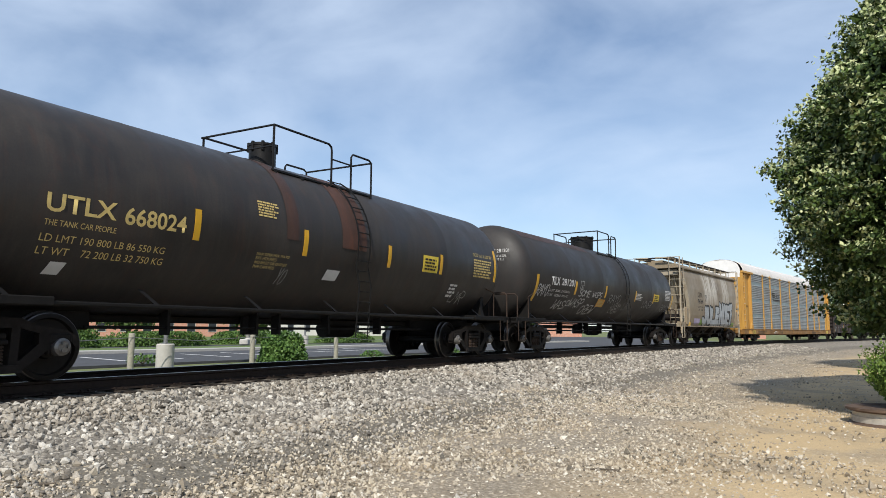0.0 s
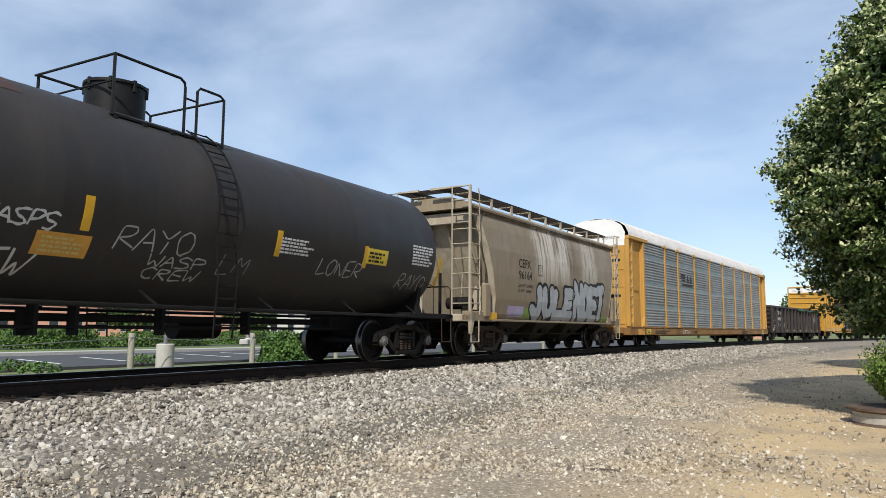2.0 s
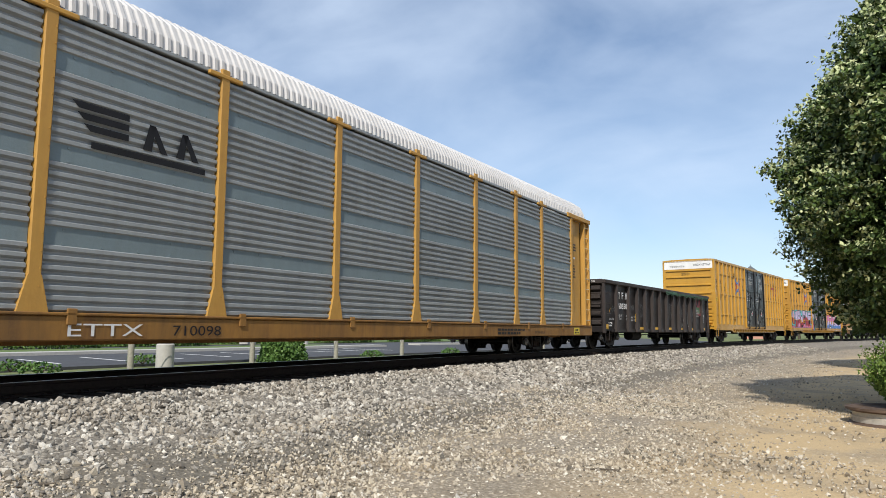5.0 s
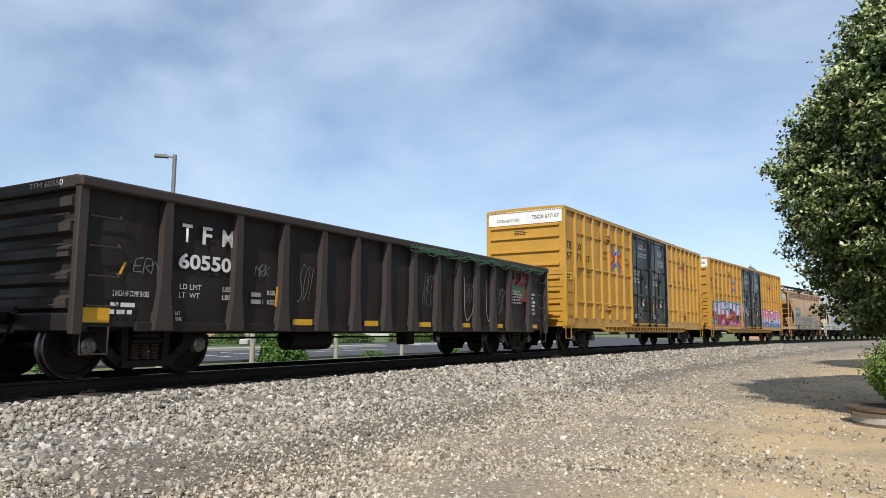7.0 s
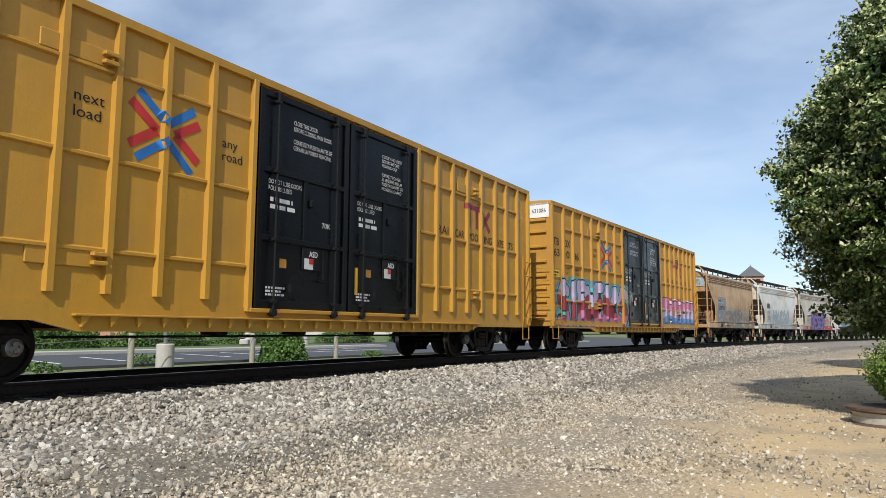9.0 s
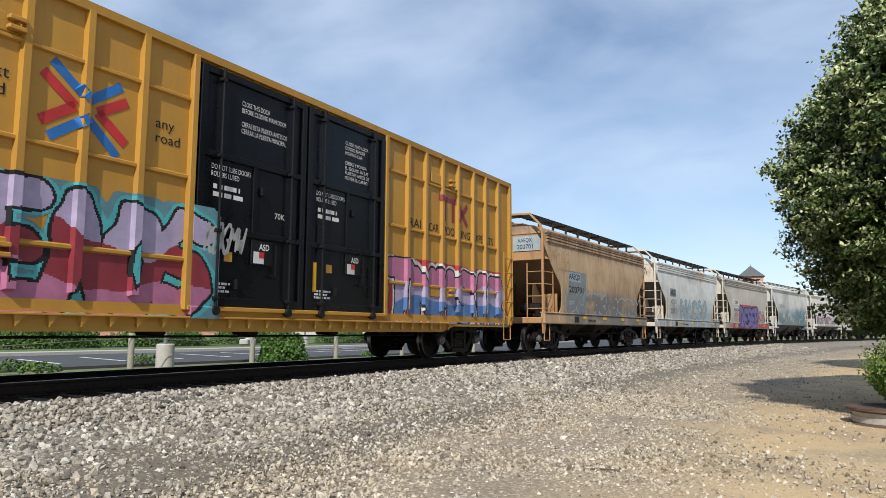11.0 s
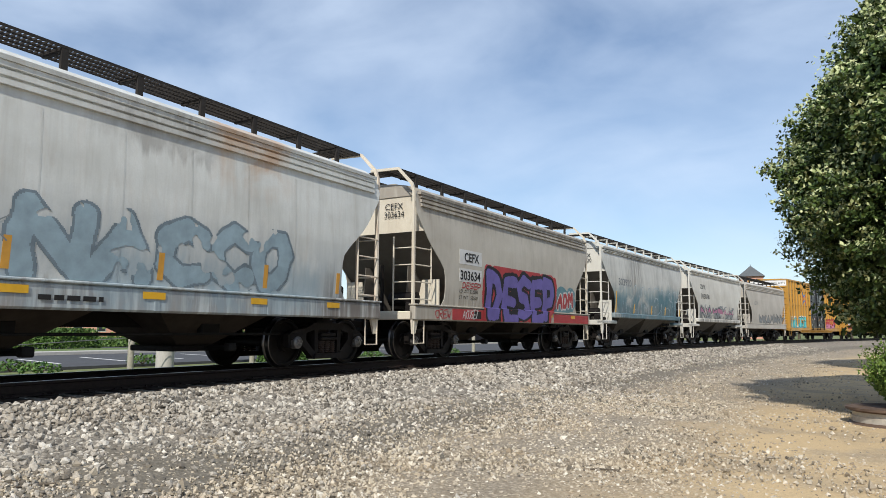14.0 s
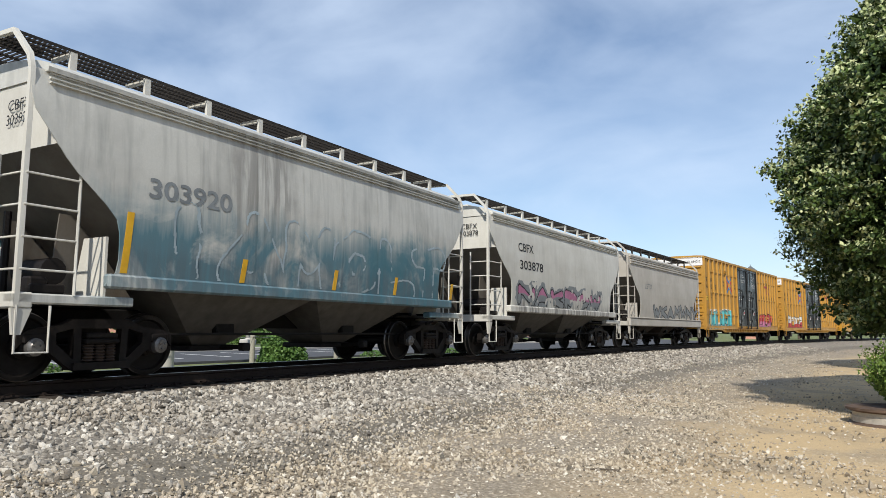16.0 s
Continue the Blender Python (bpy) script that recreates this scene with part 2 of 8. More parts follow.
M["hopper8"] = paint("rust_brown_hopper_paint", (0.53, 0.37, 0.215), (0.30, 0.22, 0.15), 0.55, (0.20, 0.095, 0.045), 0.6, 0.6, seed=13.0, streak=0.8, bump=0.08,
                     zones=(((0.15, 0.155, 0.155), -4.0, 5.6, 0.3, 2.3, 0.35, "blot", 0.9), ((0.21, 0.12, 0.065), 0.4, 5.2, 1.5, 3.2, 0.8, "run", 0.55), ((0.16, 0.085, 0.06), -5.6, 5.6, 3.35, 4.6, 0.3, "run", 0.7)))
# next two: shade under the hopper ends darkens the colour, beside grime and rust
M["slope"] = paint("shaded_grimy_slope_sheet", (0.15, 0.135, 0.115), (0.07, 0.06, 0.05), 0.6, (0.10, 0.055, 0.035), 0.3, 0.7, seed=31.0)
M["slope_rust"] = paint("shaded_rusty_slope_sheet", (0.20, 0.115, 0.06), (0.08, 0.05, 0.035), 0.6, (0.12, 0.055, 0.03), 0.5, 0.75, seed=32.0)
M["rust8"] = paint("rusty_orange_end_frame", (0.45, 0.26, 0.12), (0.22, 0.13, 0.075), 0.5, (0.17, 0.07, 0.035), 0.7, 0.7, seed=14.0)
M["hopper9"] = paint("pale_grey_hopper_paint", (0.64, 0.655, 0.63), (0.34, 0.335, 0.30), 0.55, (0.33, 0.17, 0.065), 0.12, 0.5, seed=15.0, streak=0.8, bump=0.08,
                     zones=(((0.36, 0.39, 0.40), -6.6, 6.6, 0.4, 2.6, 0.9, "blot", 0.75), ((0.15, 0.15, 0.145), 3.6, 6.4, 0.5, 2.0, 0.6, "run", 0.75), ((0.11, 0.075, 0.055), -6.4, 6.4, 0.4, 1.32, 0.12, "run", 0.55), ((0.24, 0.34, 0.40), -2.6, 4.0, 0.6, 2.1, 0.5, "blot", 0.55), ((0.13, 0.13, 0.125), -3.9, -2.2, 1.2, 2.1, 0.4, "run", 0.6), ((0.42, 0.21, 0.07), 0.8, 3.0, 2.9, 4.6, 0.7, "blot", 0.6), ((0.10, 0.075, 0.06), -1.2, 1.2, 3.2, 3.9, 0.15, "blot", 0.4)))
M["white9"] = paint("rust_spotted_white_paint", (0.66, 0.60, 0.50), (0.36, 0.27, 0.18), 0.5, (0.29, 0.12, 0.05), 0.6, 0.6, seed=16.0)
M["hopper10"] = paint("warm_grey_hopper_paint", (0.475, 0.445, 0.385), (0.28, 0.25, 0.21), 0.6, None, 0, 0.55, seed=17.0, bump=0.08, zones=(((0.22, 0.19, 0.155), -6.2, 6.2, 0.5, 1.9, 0.5, "run", 0.5), ((0.17, 0.14, 0.115), -6.2, 6.2, 3.4, 4.6, 0.3, "run", 0.5)))
M["white10"] = paint("cream_white_end_paint", (0.62, 0.57, 0.47), (0.34, 0.29, 0.22), 0.45, (0.3, 0.16, 0.08), 0.25, 0.6, seed=18.0)
M["hopper11"] = paint("weathered_light_grey_paint", (0.54, 0.535, 0.495), (0.26, 0.26, 0.245), 0.7, None, 0, 0.5, seed=19.0, streak=1.0, bump=0.08,
                      zones=(((0.20, 0.19, 0.175), -2.6, -0.6, 1.2, 4.2, 0.6, "run", 0.65), ((0.075, 0.17, 0.21), -4.9, 5.6, 0.6, 2.75, 0.7, "blot", 0.95), ((0.05, 0.15, 0.19), 1.0, 5.0, 0.6, 2.9, 0.5, "blot", 0.85), ((0.10, 0.13, 0.15), -4.8, 5.2, 0.6, 2.1, 0.4, "run", 0.55)))
M["hopper12"] = paint("off_white_hopper_paint", (0.60, 0.585, 0.53), (0.33, 0.31, 0.27), 0.5, None, 0, 0.55, seed=20.0, zones=(((0.13, 0.12, 0.115), -4.2, 4.6, 0.9, 1.75, 0.4, "run", 0.8),))
M["hopper13"] = paint("taupe_hopper_paint", (0.47, 0.44, 0.39), (0.28, 0.25, 0.21), 0.5, None, 0, 0.6, seed=21.0)
M["galv"] = paint("galvanised_panel", (0.325, 0.34, 0.342), (0.205, 0.215, 0.213), 0.6, None, 0, 0.5, 0.2, seed=22.0, streak=0.9)
M["galv_band"] = paint("galvanised_flat_band", (0.20, 0.25, 0.265), (0.14, 0.17, 0.18), 0.5, None, 0, 0.45, 0.2, seed=23.0)
M["rack_yellow"] = paint("dull_yellow_rack_paint", (0.50, 0.275, 0.06), (0.27, 0.15, 0.055), 0.55, (0.28, 0.11, 0.03), 0.3, 0.55, seed=24.0)
M["rack_sill"] = paint("rusty_yellow_sill_paint", (0.30, 0.15, 0.036), (0.10, 0.058, 0.03), 0.8, (0.13, 0.055, 0.025), 0.6, 0.6, seed=44.0)
M["rack_roof"] = plain("white_roof_sheet", (0.60, 0.58, 0.56), 0.5, 0.0, 0.12, 3, 0.05)
M["box6"] = paint("golden_yellow_boxcar_paint", (0.50, 0.27, 0.040), (0.30, 0.165, 0.045), 0.5, None, 0, 0.33, seed=25.0, bump=0.16)
M["box7"] = paint("weathered_yellow_boxcar_paint", (0.47, 0.25, 0.042), (0.27, 0.145, 0.045), 0.5, None, 0, 0.5, seed=26.0, bump=0.10)
M["box_white"] = plain("white_band_paint", (0.76, 0.75, 0.73), 0.5, 0, 0.1, 4, 0.02)
M["door_black"] = paint("black_door_paint", (0.0045, 0.0048, 0.0058), (0.010, 0.010, 0.011), 0.4, None, 0, 0.3, spec=0.2, seed=27.0, bump=0.08)
M["gondola"] = paint("dark_brown_gondola_paint", (0.0170, 0.0147, 0.0150), (0.034, 0.028, 0.0265), 0.55, (0.07, 0.034, 0.022), 0.3, 0.5, spec=0.25, seed=28.0)
M["netting"] = plain("faded_green_netting", (0.075, 0.165, 0.10), 0.8, 0, 0.3, 12)
M["gon_rib"] = paint("worn_brown_rib_paint", (0.044, 0.036, 0.0335), (0.028, 0.023, 0.022), 0.5, (0.09, 0.045, 0.03), 0.35, 0.6, seed=29.0)
# next two: shade below the car is put into the discharge bays' dark colour
M["hopper_bay"] = plain("shade_dark_hopper_bottom", (0.050, 0.040, 0.032), 0.8, 0, 0.4, 4, 0.2)
M["bay_grey"] = plain("shade_dark_grey_hopper_bottom", (0.095, 0.087, 0.076), 0.8, 0, 0.4, 4, 0.2)
M["grating"] = plain("dark_steel_grating", (0.036, 0.032, 0.029), 0.7, 0.2, 0.3, 10)
for key, col in (("g_silver", (0.40, 0.425, 0.44)), ("g_black", (0.02, 0.02, 0.022)), ("g_purple", (0.135, 0.105, 0.36)), ("g_red", (0.39, 0.032, 0.036)),
                 ("g_teal", (0.11, 0.25, 0.29)), ("g_lilac", (0.42, 0.36, 0.52)), ("g_pink", (0.45, 0.16, 0.28)), ("g_blue", (0.09, 0.19, 0.42)),
                 ("g_green", (0.20, 0.33, 0.05)), ("g_leafgreen", (0.05, 0.14, 0.05)), ("g_grey", (0.22, 0.24, 0.25)), ("g_paleblue", (0.36, 0.44, 0.48)), ("g_cyan", (0.08, 0.42, 0.45)),
                 ("g_washblue", (0.29, 0.39, 0.445)), ("g_slate", (0.17, 0.22, 0.255)), ("g_white", (0.60, 0.60, 0.59)), ("g_chalk", (0.40, 0.40, 0.39)), ("g_orange", (0.45, 0.20, 0.08)), ("logo_red", (0.55, 0.03, 0.03)),
                 ("logo_blue", (0.02, 0.16, 0.48)), ("maroon", (0.26, 0.03, 0.045))):
    M[key] = plain("sprayed_" + key.replace("g_", "").replace("logo_", "sign_") + "_paint", col, 0.55, 0, 0.3, 3.0, 0.03)
M["asphalt"] = plain("parking_asphalt", (0.062, 0.062, 0.066), 0.9, 0, 0.25, 6, 0.2)
M["concrete"] = plain("pale_concrete", (0.46, 0.44, 0.40), 0.9, 0, 0.15, 7, 0.2)
M["lane_paint"] = plain("white_lane_paint", (0.70, 0.70, 0.68), 0.8, 0, 0.15, 6, 0.05)
M["lawn"] = plain("mown_grass", (0.115, 0.165, 0.040), 0.95, 0, 0.4, 25, 0.5, 0.03)
M["post_wood"] = plain("weathered_post_timber", (0.33, 0.31, 0.25), 0.9, 0, 0.3, 14, 0.5, 0.02)
M["hedge"] = leaf_mat("hedge_leaf", (0.035, 0.075, 0.014), (0.10, 0.17, 0.035))
M["bush"] = leaf_mat("bush_leaf", (0.035, 0.085, 0.018), (0.11, 0.19, 0.045))
M["juniper"] = leaf_mat("shrub_leaf", (0.05, 0.095, 0.016), (0.17, 0.25, 0.05))
M["leaf"] = leaf_mat("linden_leaf", (0.013, 0.028, 0.006), (0.092, 0.14, 0.036))
M["bract"] = leaf_mat("linden_bract", (0.20, 0.255, 0.09), (0.52, 0.55, 0.30))
M["far_leaf"] = leaf_mat("distant_leaf", (0.03, 0.06, 0.015), (0.09, 0.14, 0.035))
M["bark"] = plain("grey_brown_bark", (0.12, 0.095, 0.07), 0.95, 0, 0.4, 14, 0.6, 0.03)
M["brick"] = brick_mat("red_brick", (0.50, 0.19, 0.11), (0.42, 0.15, 0.09), (0.5, 0.42, 0.36))
M["roof"] = plain("slate_grey_roof", (0.10, 0.11, 0.115), 0.7, 0, 0.2, 5)
M["siding"] = plain("pale_wall_render", (0.55, 0.54, 0.50), 0.85, 0, 0.1, 4)
M["pane"] = plain("dark_window_glass", (0.03, 0.035, 0.04), 0.08, 0, 0.1, 2, 0.0)
M["pole"] = plain("grey_lamp_pole", (0.20, 0.20, 0.20), 0.5, 0.3, 0.2, 6)
M["car_paint"] = plain("dark_car_paint", (0.02, 0.02, 0.025), 0.2, 0.3, 0.1, 3, 0.0)
M["rubber"] = plain("black_rubber", (0.015, 0.015, 0.015), 0.8, 0, 0.2, 10)
M["ring_iron"] = plain("rusty_iron_rim", (0.13, 0.085, 0.06), 0.75, 0.2, 0.4, 10, 0.3)
M["ring_white"] = plain("chipped_white_ring_paint", (0.52, 0.48, 0.41), 0.8, 0, 0.35, 8, 0.3)

# ---- mesh helpers ----


def geo():
    return [[], [], []]


def add(g, verts, faces, m=0):
    k = len(g[0])
    g[0].extend(tuple(v) for v in verts)
    g[1].extend(tuple(i + k for i in f) for f in faces)
    g[2].extend([m] * len(faces))
    return g


def box(g, x0, x1, y0, y1, z0, z1, b=0.0, m=0):
    x0, x1 = min(x0, x1), max(x0, x1)
    y0, y1 = min(y0, y1), max(y0, y1)
    if b <= 0:
        v = [(x, y, z) for x in (x0, x1) for y in (y0, y1) for z in (z0, z1)]
        return add(g, v, [(0, 1, 3, 2), (4, 6, 7, 5), (0, 4, 5, 1), (2, 3, 7, 6), (0, 2, 6, 4), (1, 5, 7, 3)], m)
    b = min(b, (x1 - x0) * 0.45, (y1 - y0) * 0.45, (z1 - z0) * 0.45)
    v, key = [], {}
    for i, (x, sx) in enumerate(((x0, 1), (x1, -1))):
        for j, (y, sy) in enumerate(((y0, 1), (y1, -1))):
            for k, (z, sz) in enumerate(((z0, 1), (z1, -1))):
                for a in range(3):
                    key[i, j, k, a] = len(v)
                    v.append((x + sx * b * (a != 0), y + sy * b * (a != 1), z + sz * b * (a != 2)))
    f = []
    for a in range(3):
        p, q = [c for c in range(3) if c != a]
        for s in (0, 1):
            quad = []
            for cp, cq in ((0, 0), (1, 0), (1, 1), (0, 1)):
                c = [0, 0, 0]
                c[a], c[p], c[q] = s, cp, cq
                quad.append(key[c[0], c[1], c[2], a])
            f.append(quad if (s == 1) == (a != 1) else quad[::-1])
        for cp in (0, 1):
            for cq in (0, 1):
                e = []
                for s, w in ((0, p), (1, p), (1, q), (0, q)):
                    c = [0, 0, 0]
                    c[a], c[p], c[q] = s, cp, cq
                    e.append(key[c[0], c[1], c[2], w])
                f.append(e)
    for i in (0, 1):
        for j in (0, 1):
            for k in (0, 1):
                f.append([key[i, j, k, a] for a in range(3)])
    return add(g, v, f, m)


def prism(g, poly, axis, a, b, m=0):
    """Polygon swept from a to b along an axis: 'x' takes (y, z), 'y' takes (x, z), 'z' takes (x, y)."""
    def at(p, w):
        return {"x": (w, p[0], p[1]), "y": (p[0], w, p[1]), "z": (p[0], p[1], w)}[axis]
    n = len(poly)
    v = [at(p, a) for p in poly] + [at(p, b) for p in poly]
    f = [tuple(range(n))[::-1], tuple(range(n, 2 * n))] + [(i, (i + 1) % n, n + (i + 1) % n, n + i) for i in range(n)]
    return add(g, v, f, m)


def tube(g, pts, r, n=6, m=0):
    pts = [Vector(p) for p in pts]
    v, f = [], []
    for i, p in enumerate(pts):
        d = (pts[min(i + 1, len(pts) - 1)] - pts[max(i - 1, 0)]).normalized()
        s = d.cross(Vector((0, 0, 1)) if abs(d.z) < 0.9 else Vector((1, 0, 0))).normalized()
        t = d.cross(s)
        for k in range(n):
            a = 2 * math.pi * (k + 0.5) / n
            v.append(p + (s * math.cos(a) + t * math.sin(a)) * r)
    for i in range(len(pts) - 1):
        for k in range(n):
            f.append((i * n + k, i * n + (k + 1) % n, (i + 1) * n + (k + 1) % n, (i + 1) * n + k))
    f.append(tuple(range(n))[::-1])
    f.append(tuple(range((len(pts) - 1) * n, len(pts) * n)))
    return add(g, v, f, m)


def lathe(g, prof, axis="z", at=(0, 0, 0), n=24, m=0, mats=None):
    """Profile (radius, distance along the axis) turned round an axis through at."""
    v, f, k = [], [], len(prof)
    for i in range(n):
        a = 2 * math.pi * i / n
        c, s = math.cos(a), math.sin(a)
        for r, h in prof:
            p = {"z": (r * c, r * s, h), "x": (h, r * c, r * s), "y": (r * s, h, r * c)}[axis]
            v.append((p[0] + at[0], p[1] + at[1], p[2] + at[2]))
    for j in range(k - 1):
        fs = [(i * k + j, ((i + 1) % n) * k + j, ((i + 1) % n) * k + j + 1, i * k + j + 1) for i in range(n)]
        f.append((fs, mats[j] if mats else m))
    base = len(g[0])
    g[0].extend(v)
    for fs, mm in f:
        g[1].extend(tuple(i + base for i in t) for t in fs)
        g[2].extend([mm] * len(fs))
    return g


def mesh_of(name, g, mats, smooth=35):
    me = bpy.data.meshes.new(name)
    me.from_pydata(g[0], [], g[1])
    for mt in (mats if isinstance(mats, (list, tuple)) else [mats]):
        me.materials.append(M[mt] if isinstance(mt, str) else mt)
    me.polygons.foreach_set("material_index", g[2])
    bm = bmesh.new()
    bm.from_mesh(me)
    bmesh.ops.recalc_face_normals(bm, faces=bm.faces)
    bm.to_mesh(me)
    bm.free()
    if smooth:
        me.polygons.foreach_set("use_smooth", [True] * len(me.polygons))
        me.set_sharp_from_angle(angle=radians(smooth))
    return me


def part(name, g, mats, parent, label="", smooth=35, at=None):
    me = g if isinstance(g, bpy.types.Mesh) else mesh_of(name, g, mats, smooth)
    ob = new(name, me)
    ob.parent = parent
    if at is not None:
        ob.matrix_basis = at
    if label:
        ob["label"] = label
    return ob


def thing(name, label, category, group="", kind="", m=None):
    ob = new(name)
    ob.empty_display_size = 0.3
    if m is not None:
        ob.matrix_basis = m
    return tagged(ob, label, category, group, kind)


def quick_mesh(name, verts, tris, mats, smooth=False, idx=None):
    """A large mesh straight from arrays of corners and triangles or quads."""
    me = bpy.data.meshes.new(name)
    k = tris.shape[1]
    me.vertices.add(len(verts))
    me.vertices.foreach_set("co", verts.astype(np.float32).ravel())
    me.loops.add(tris.size)
    me.loops.foreach_set("vertex_index", tris.astype(np.int32).ravel())
    me.polygons.add(len(tris))
    me.polygons.foreach_set("loop_start", np.arange(0, tris.size, k, dtype=np.int32))
    for mt in mats:
        me.materials.append(M[mt])
    if idx is not None:
        me.polygons.foreach_set("material_index", idx.astype(np.int32))
    me.polygons.foreach_set("use_smooth", np.full(len(tris), smooth))
    me.update(calc_edges=True)
    return me

# ---- ground, one sheet out to the horizon ----


def build_ground():
    xs = np.concatenate([np.linspace(-900, -60, 14), np.linspace(-56, -24, 9), np.linspace(-23, 10, 100), np.linspace(12, 60, 12), np.linspace(80, 900, 10)])
    ys = np.concatenate([np.linspace(-600, -30, 10), np.linspace(-26, 0, 8), np.linspace(0.4, 40, 110), np.linspace(42, 130, 30), np.linspace(150, 1500, 14)])
    gx, gy = np.meshgrid(xs, ys)
    gz = ground_z(gx, gy)
    bump = np.array([[noise.noise((x * 0.55, y * 0.55, 0.0)) for x in xs] for y in ys])
    gz = gz + bump * 0.035 * (np.abs(off_line(gx, gy)) > 2.2) * (np.abs(gx) < 12)
    n = len(xs)
    i, j = np.meshgrid(np.arange(n - 1), np.arange(len(ys) - 1))
    a = (j * n + i).ravel()
    me = quick_mesh("ground", np.stack([gx, gy, gz], -1).reshape(-1, 3), np.stack([a, a + 1, a + 1 + n, a + n], -1), ["ground"], True)
    tagged(new("ground", me), "gravel lot and sandy dirt beside the track", "ground", kind="structure")


def scatter_stones(name, label, key, pts, sizes, sides, seed):
    """Many small broken stones in one mesh."""
    rng = np.random.default_rng(seed)
    t = (1 + 5 ** 0.5) / 2
    if sides == 20:
        base = np.array([(-1, t, 0), (1, t, 0), (-1, -t, 0), (1, -t, 0), (0, -1, t), (0, 1, t), (0, -1, -t), (0, 1, -t), (t, 0, -1), (t, 0, 1), (-t, 0, -1), (-t, 0, 1)]) / 1.9
        tri = np.array([(0, 11, 5), (0, 5, 1), (0, 1, 7), (0, 7, 10), (0, 10, 11), (1, 5, 9), (5, 11, 4), (11, 10, 2), (10, 7, 6), (7, 1, 8),
                        (3, 9, 4), (3, 4, 2), (3, 2, 6), (3, 6, 8), (3, 8, 9), (4, 9, 5), (2, 4, 11), (6, 2, 10), (8, 6, 7), (9, 8, 1)])
    else:
        base = np.array([(1, 0, 0), (-1, 0, 0), (0, 1, 0), (0, -1, 0), (0, 0, 1), (0, 0, -1)], float)
        tri = np.array([(0, 2, 4), (2, 1, 4), (1, 3, 4), (3, 0, 4), (2, 0, 5), (1, 2, 5), (3, 1, 5), (0, 3, 5)])
    n, k = len(pts), len(base)
    v = base[None] * (1 + rng.uniform(-0.38, 0.30, (n, k, 3)))
    v = v * np.stack([rng.uniform(0.75, 1.35, n), rng.uniform(0.65, 1.1, n), rng.uniform(0.5, 0.95, n)], -1)[:, None]
    q = rng.normal(size=(n, 4))
    q /= np.linalg.norm(q, axis=1)[:, None]
    w, x, y, z = q.T
    rot = np.stack([1 - 2 * (y * y + z * z), 2 * (x * y - z * w), 2 * (x * z + y * w), 2 * (x * y + z * w), 1 - 2 * (x * x + z * z), 2 * (y * z - x * w),
                    2 * (x * z - y * w), 2 * (y * z + x * w), 1 - 2 * (x * x + y * y)], -1).reshape(n, 3, 3)
    v = np.einsum("nij,nkj->nki", rot, v) * (sizes * 0.5)[:, None, None] + pts[:, None]
    me = quick_mesh(name, v.reshape(-1, 3), (tri[None] + (np.arange(n) * k)[:, None, None]).reshape(-1, 3), [key])
    tagged(new(name, me), label, "gravel", kind="stuff")


def strip_points(rng, count, s0, s1, d0, d1, fall=0.0):
    u = rng.uniform(0, 1, count)
    s = s0 + (s1 - s0) * (u ** (1 + fall))
    d = rng.uniform(d0, d1, count)
    p = np.array([line(a, b)[:2] for a, b in zip(s, d)])
    return np.column_stack([p, ground_z(p[:, 0], p[:, 1])])


def build_stones():
    rng = np.random.default_rng(5)
    near = strip_points(rng, 40000, 0.5, 17, 1.55, 7.5, 0.25)
    far = strip_points(rng, 24000, 15, 62, 1.55, 7.0, 0.9)
    p = np.concatenate([near, far])
    rough = np.array([noise.noise((a * 0.45, b * 0.45, 9.0)) for a, b, c in p])
    d = off_line(p[:, 0], p[:, 1])
    keep = rng.uniform(0, 1, len(p)) < np.interp(d + rough * 1.1, [4.0, 4.7, 5.4, 7.4], [1, 0.2, 0.25, 0.08])
    size = rng.gamma(5.0, 0.0098, len(p)).clip(0.018, 0.10) * np.interp(d, [4, 5.5], [1, 0.7])
    size[len(near):] *= 1.3
    p, size = p[keep], size[keep]
    p[:, 2] += size * rng.uniform(0.05, 0.35, len(p))
    scatter_stones("ballast_gravel", "grey and buff crushed stone ballast beside the rails", "ballast", p, size, 20, 1)
    a = strip_points(rng, 95000, 1.5, 16, 4.0, 10.9, 0.55)
    b = strip_points(rng, 34000, 12, 46, 4.0, 10.9, 0.6)
    q = np.concatenate([a, b])
    patch = np.array([noise.noise((x * 0.5, y * 0.3, 3.0)) for x, y, z in q])
    d = off_line(q[:, 0], q[:, 1])
    keep = rng.uniform(0, 1, len(q)) < np.clip(np.interp(d, [4, 6, 7.6, 9.2, 11], [1.1, 1.15, 0.95, 0.30, 0.22]) + patch * 0.8, 0.05, 1) * np.interp(d + patch * 0.5, [4.3, 4.65, 5.2, 5.7], [1, 0.3, 0.3, 1])
    q = q[keep]
    size = rng.gamma(3.5, 0.0080, len(q)).clip(0.009, 0.065) * np.where(rng.uniform(0, 1, len(q)) > 0.97, 1.8, 1.0)
    q[:, 2] += size * 0.12
    scatter_stones("lot_gravel", "small buff gravel strewn over sandy dirt", "grit", q, size, 8, 2)


def sweep_line(prof, s0, s1, step, lat, mats):
    """A profile (sideways, height) drawn along the track."""
    g, n = geo(), len(prof)
    ss = np.arange(s0, s1 + step, step)
    for s in ss:
        for a, b in prof:
            x, y, _ = line(s, lat + a)
            g[0].append((x, y, b))
    for i in range(len(ss) - 1):
        for k in range(n):
            g[1].append((i * n + k, i * n + (k + 1) % n, (i + 1) * n + (k + 1) % n, (i + 1) * n + k))
            g[2].append(mats[k])
    return g


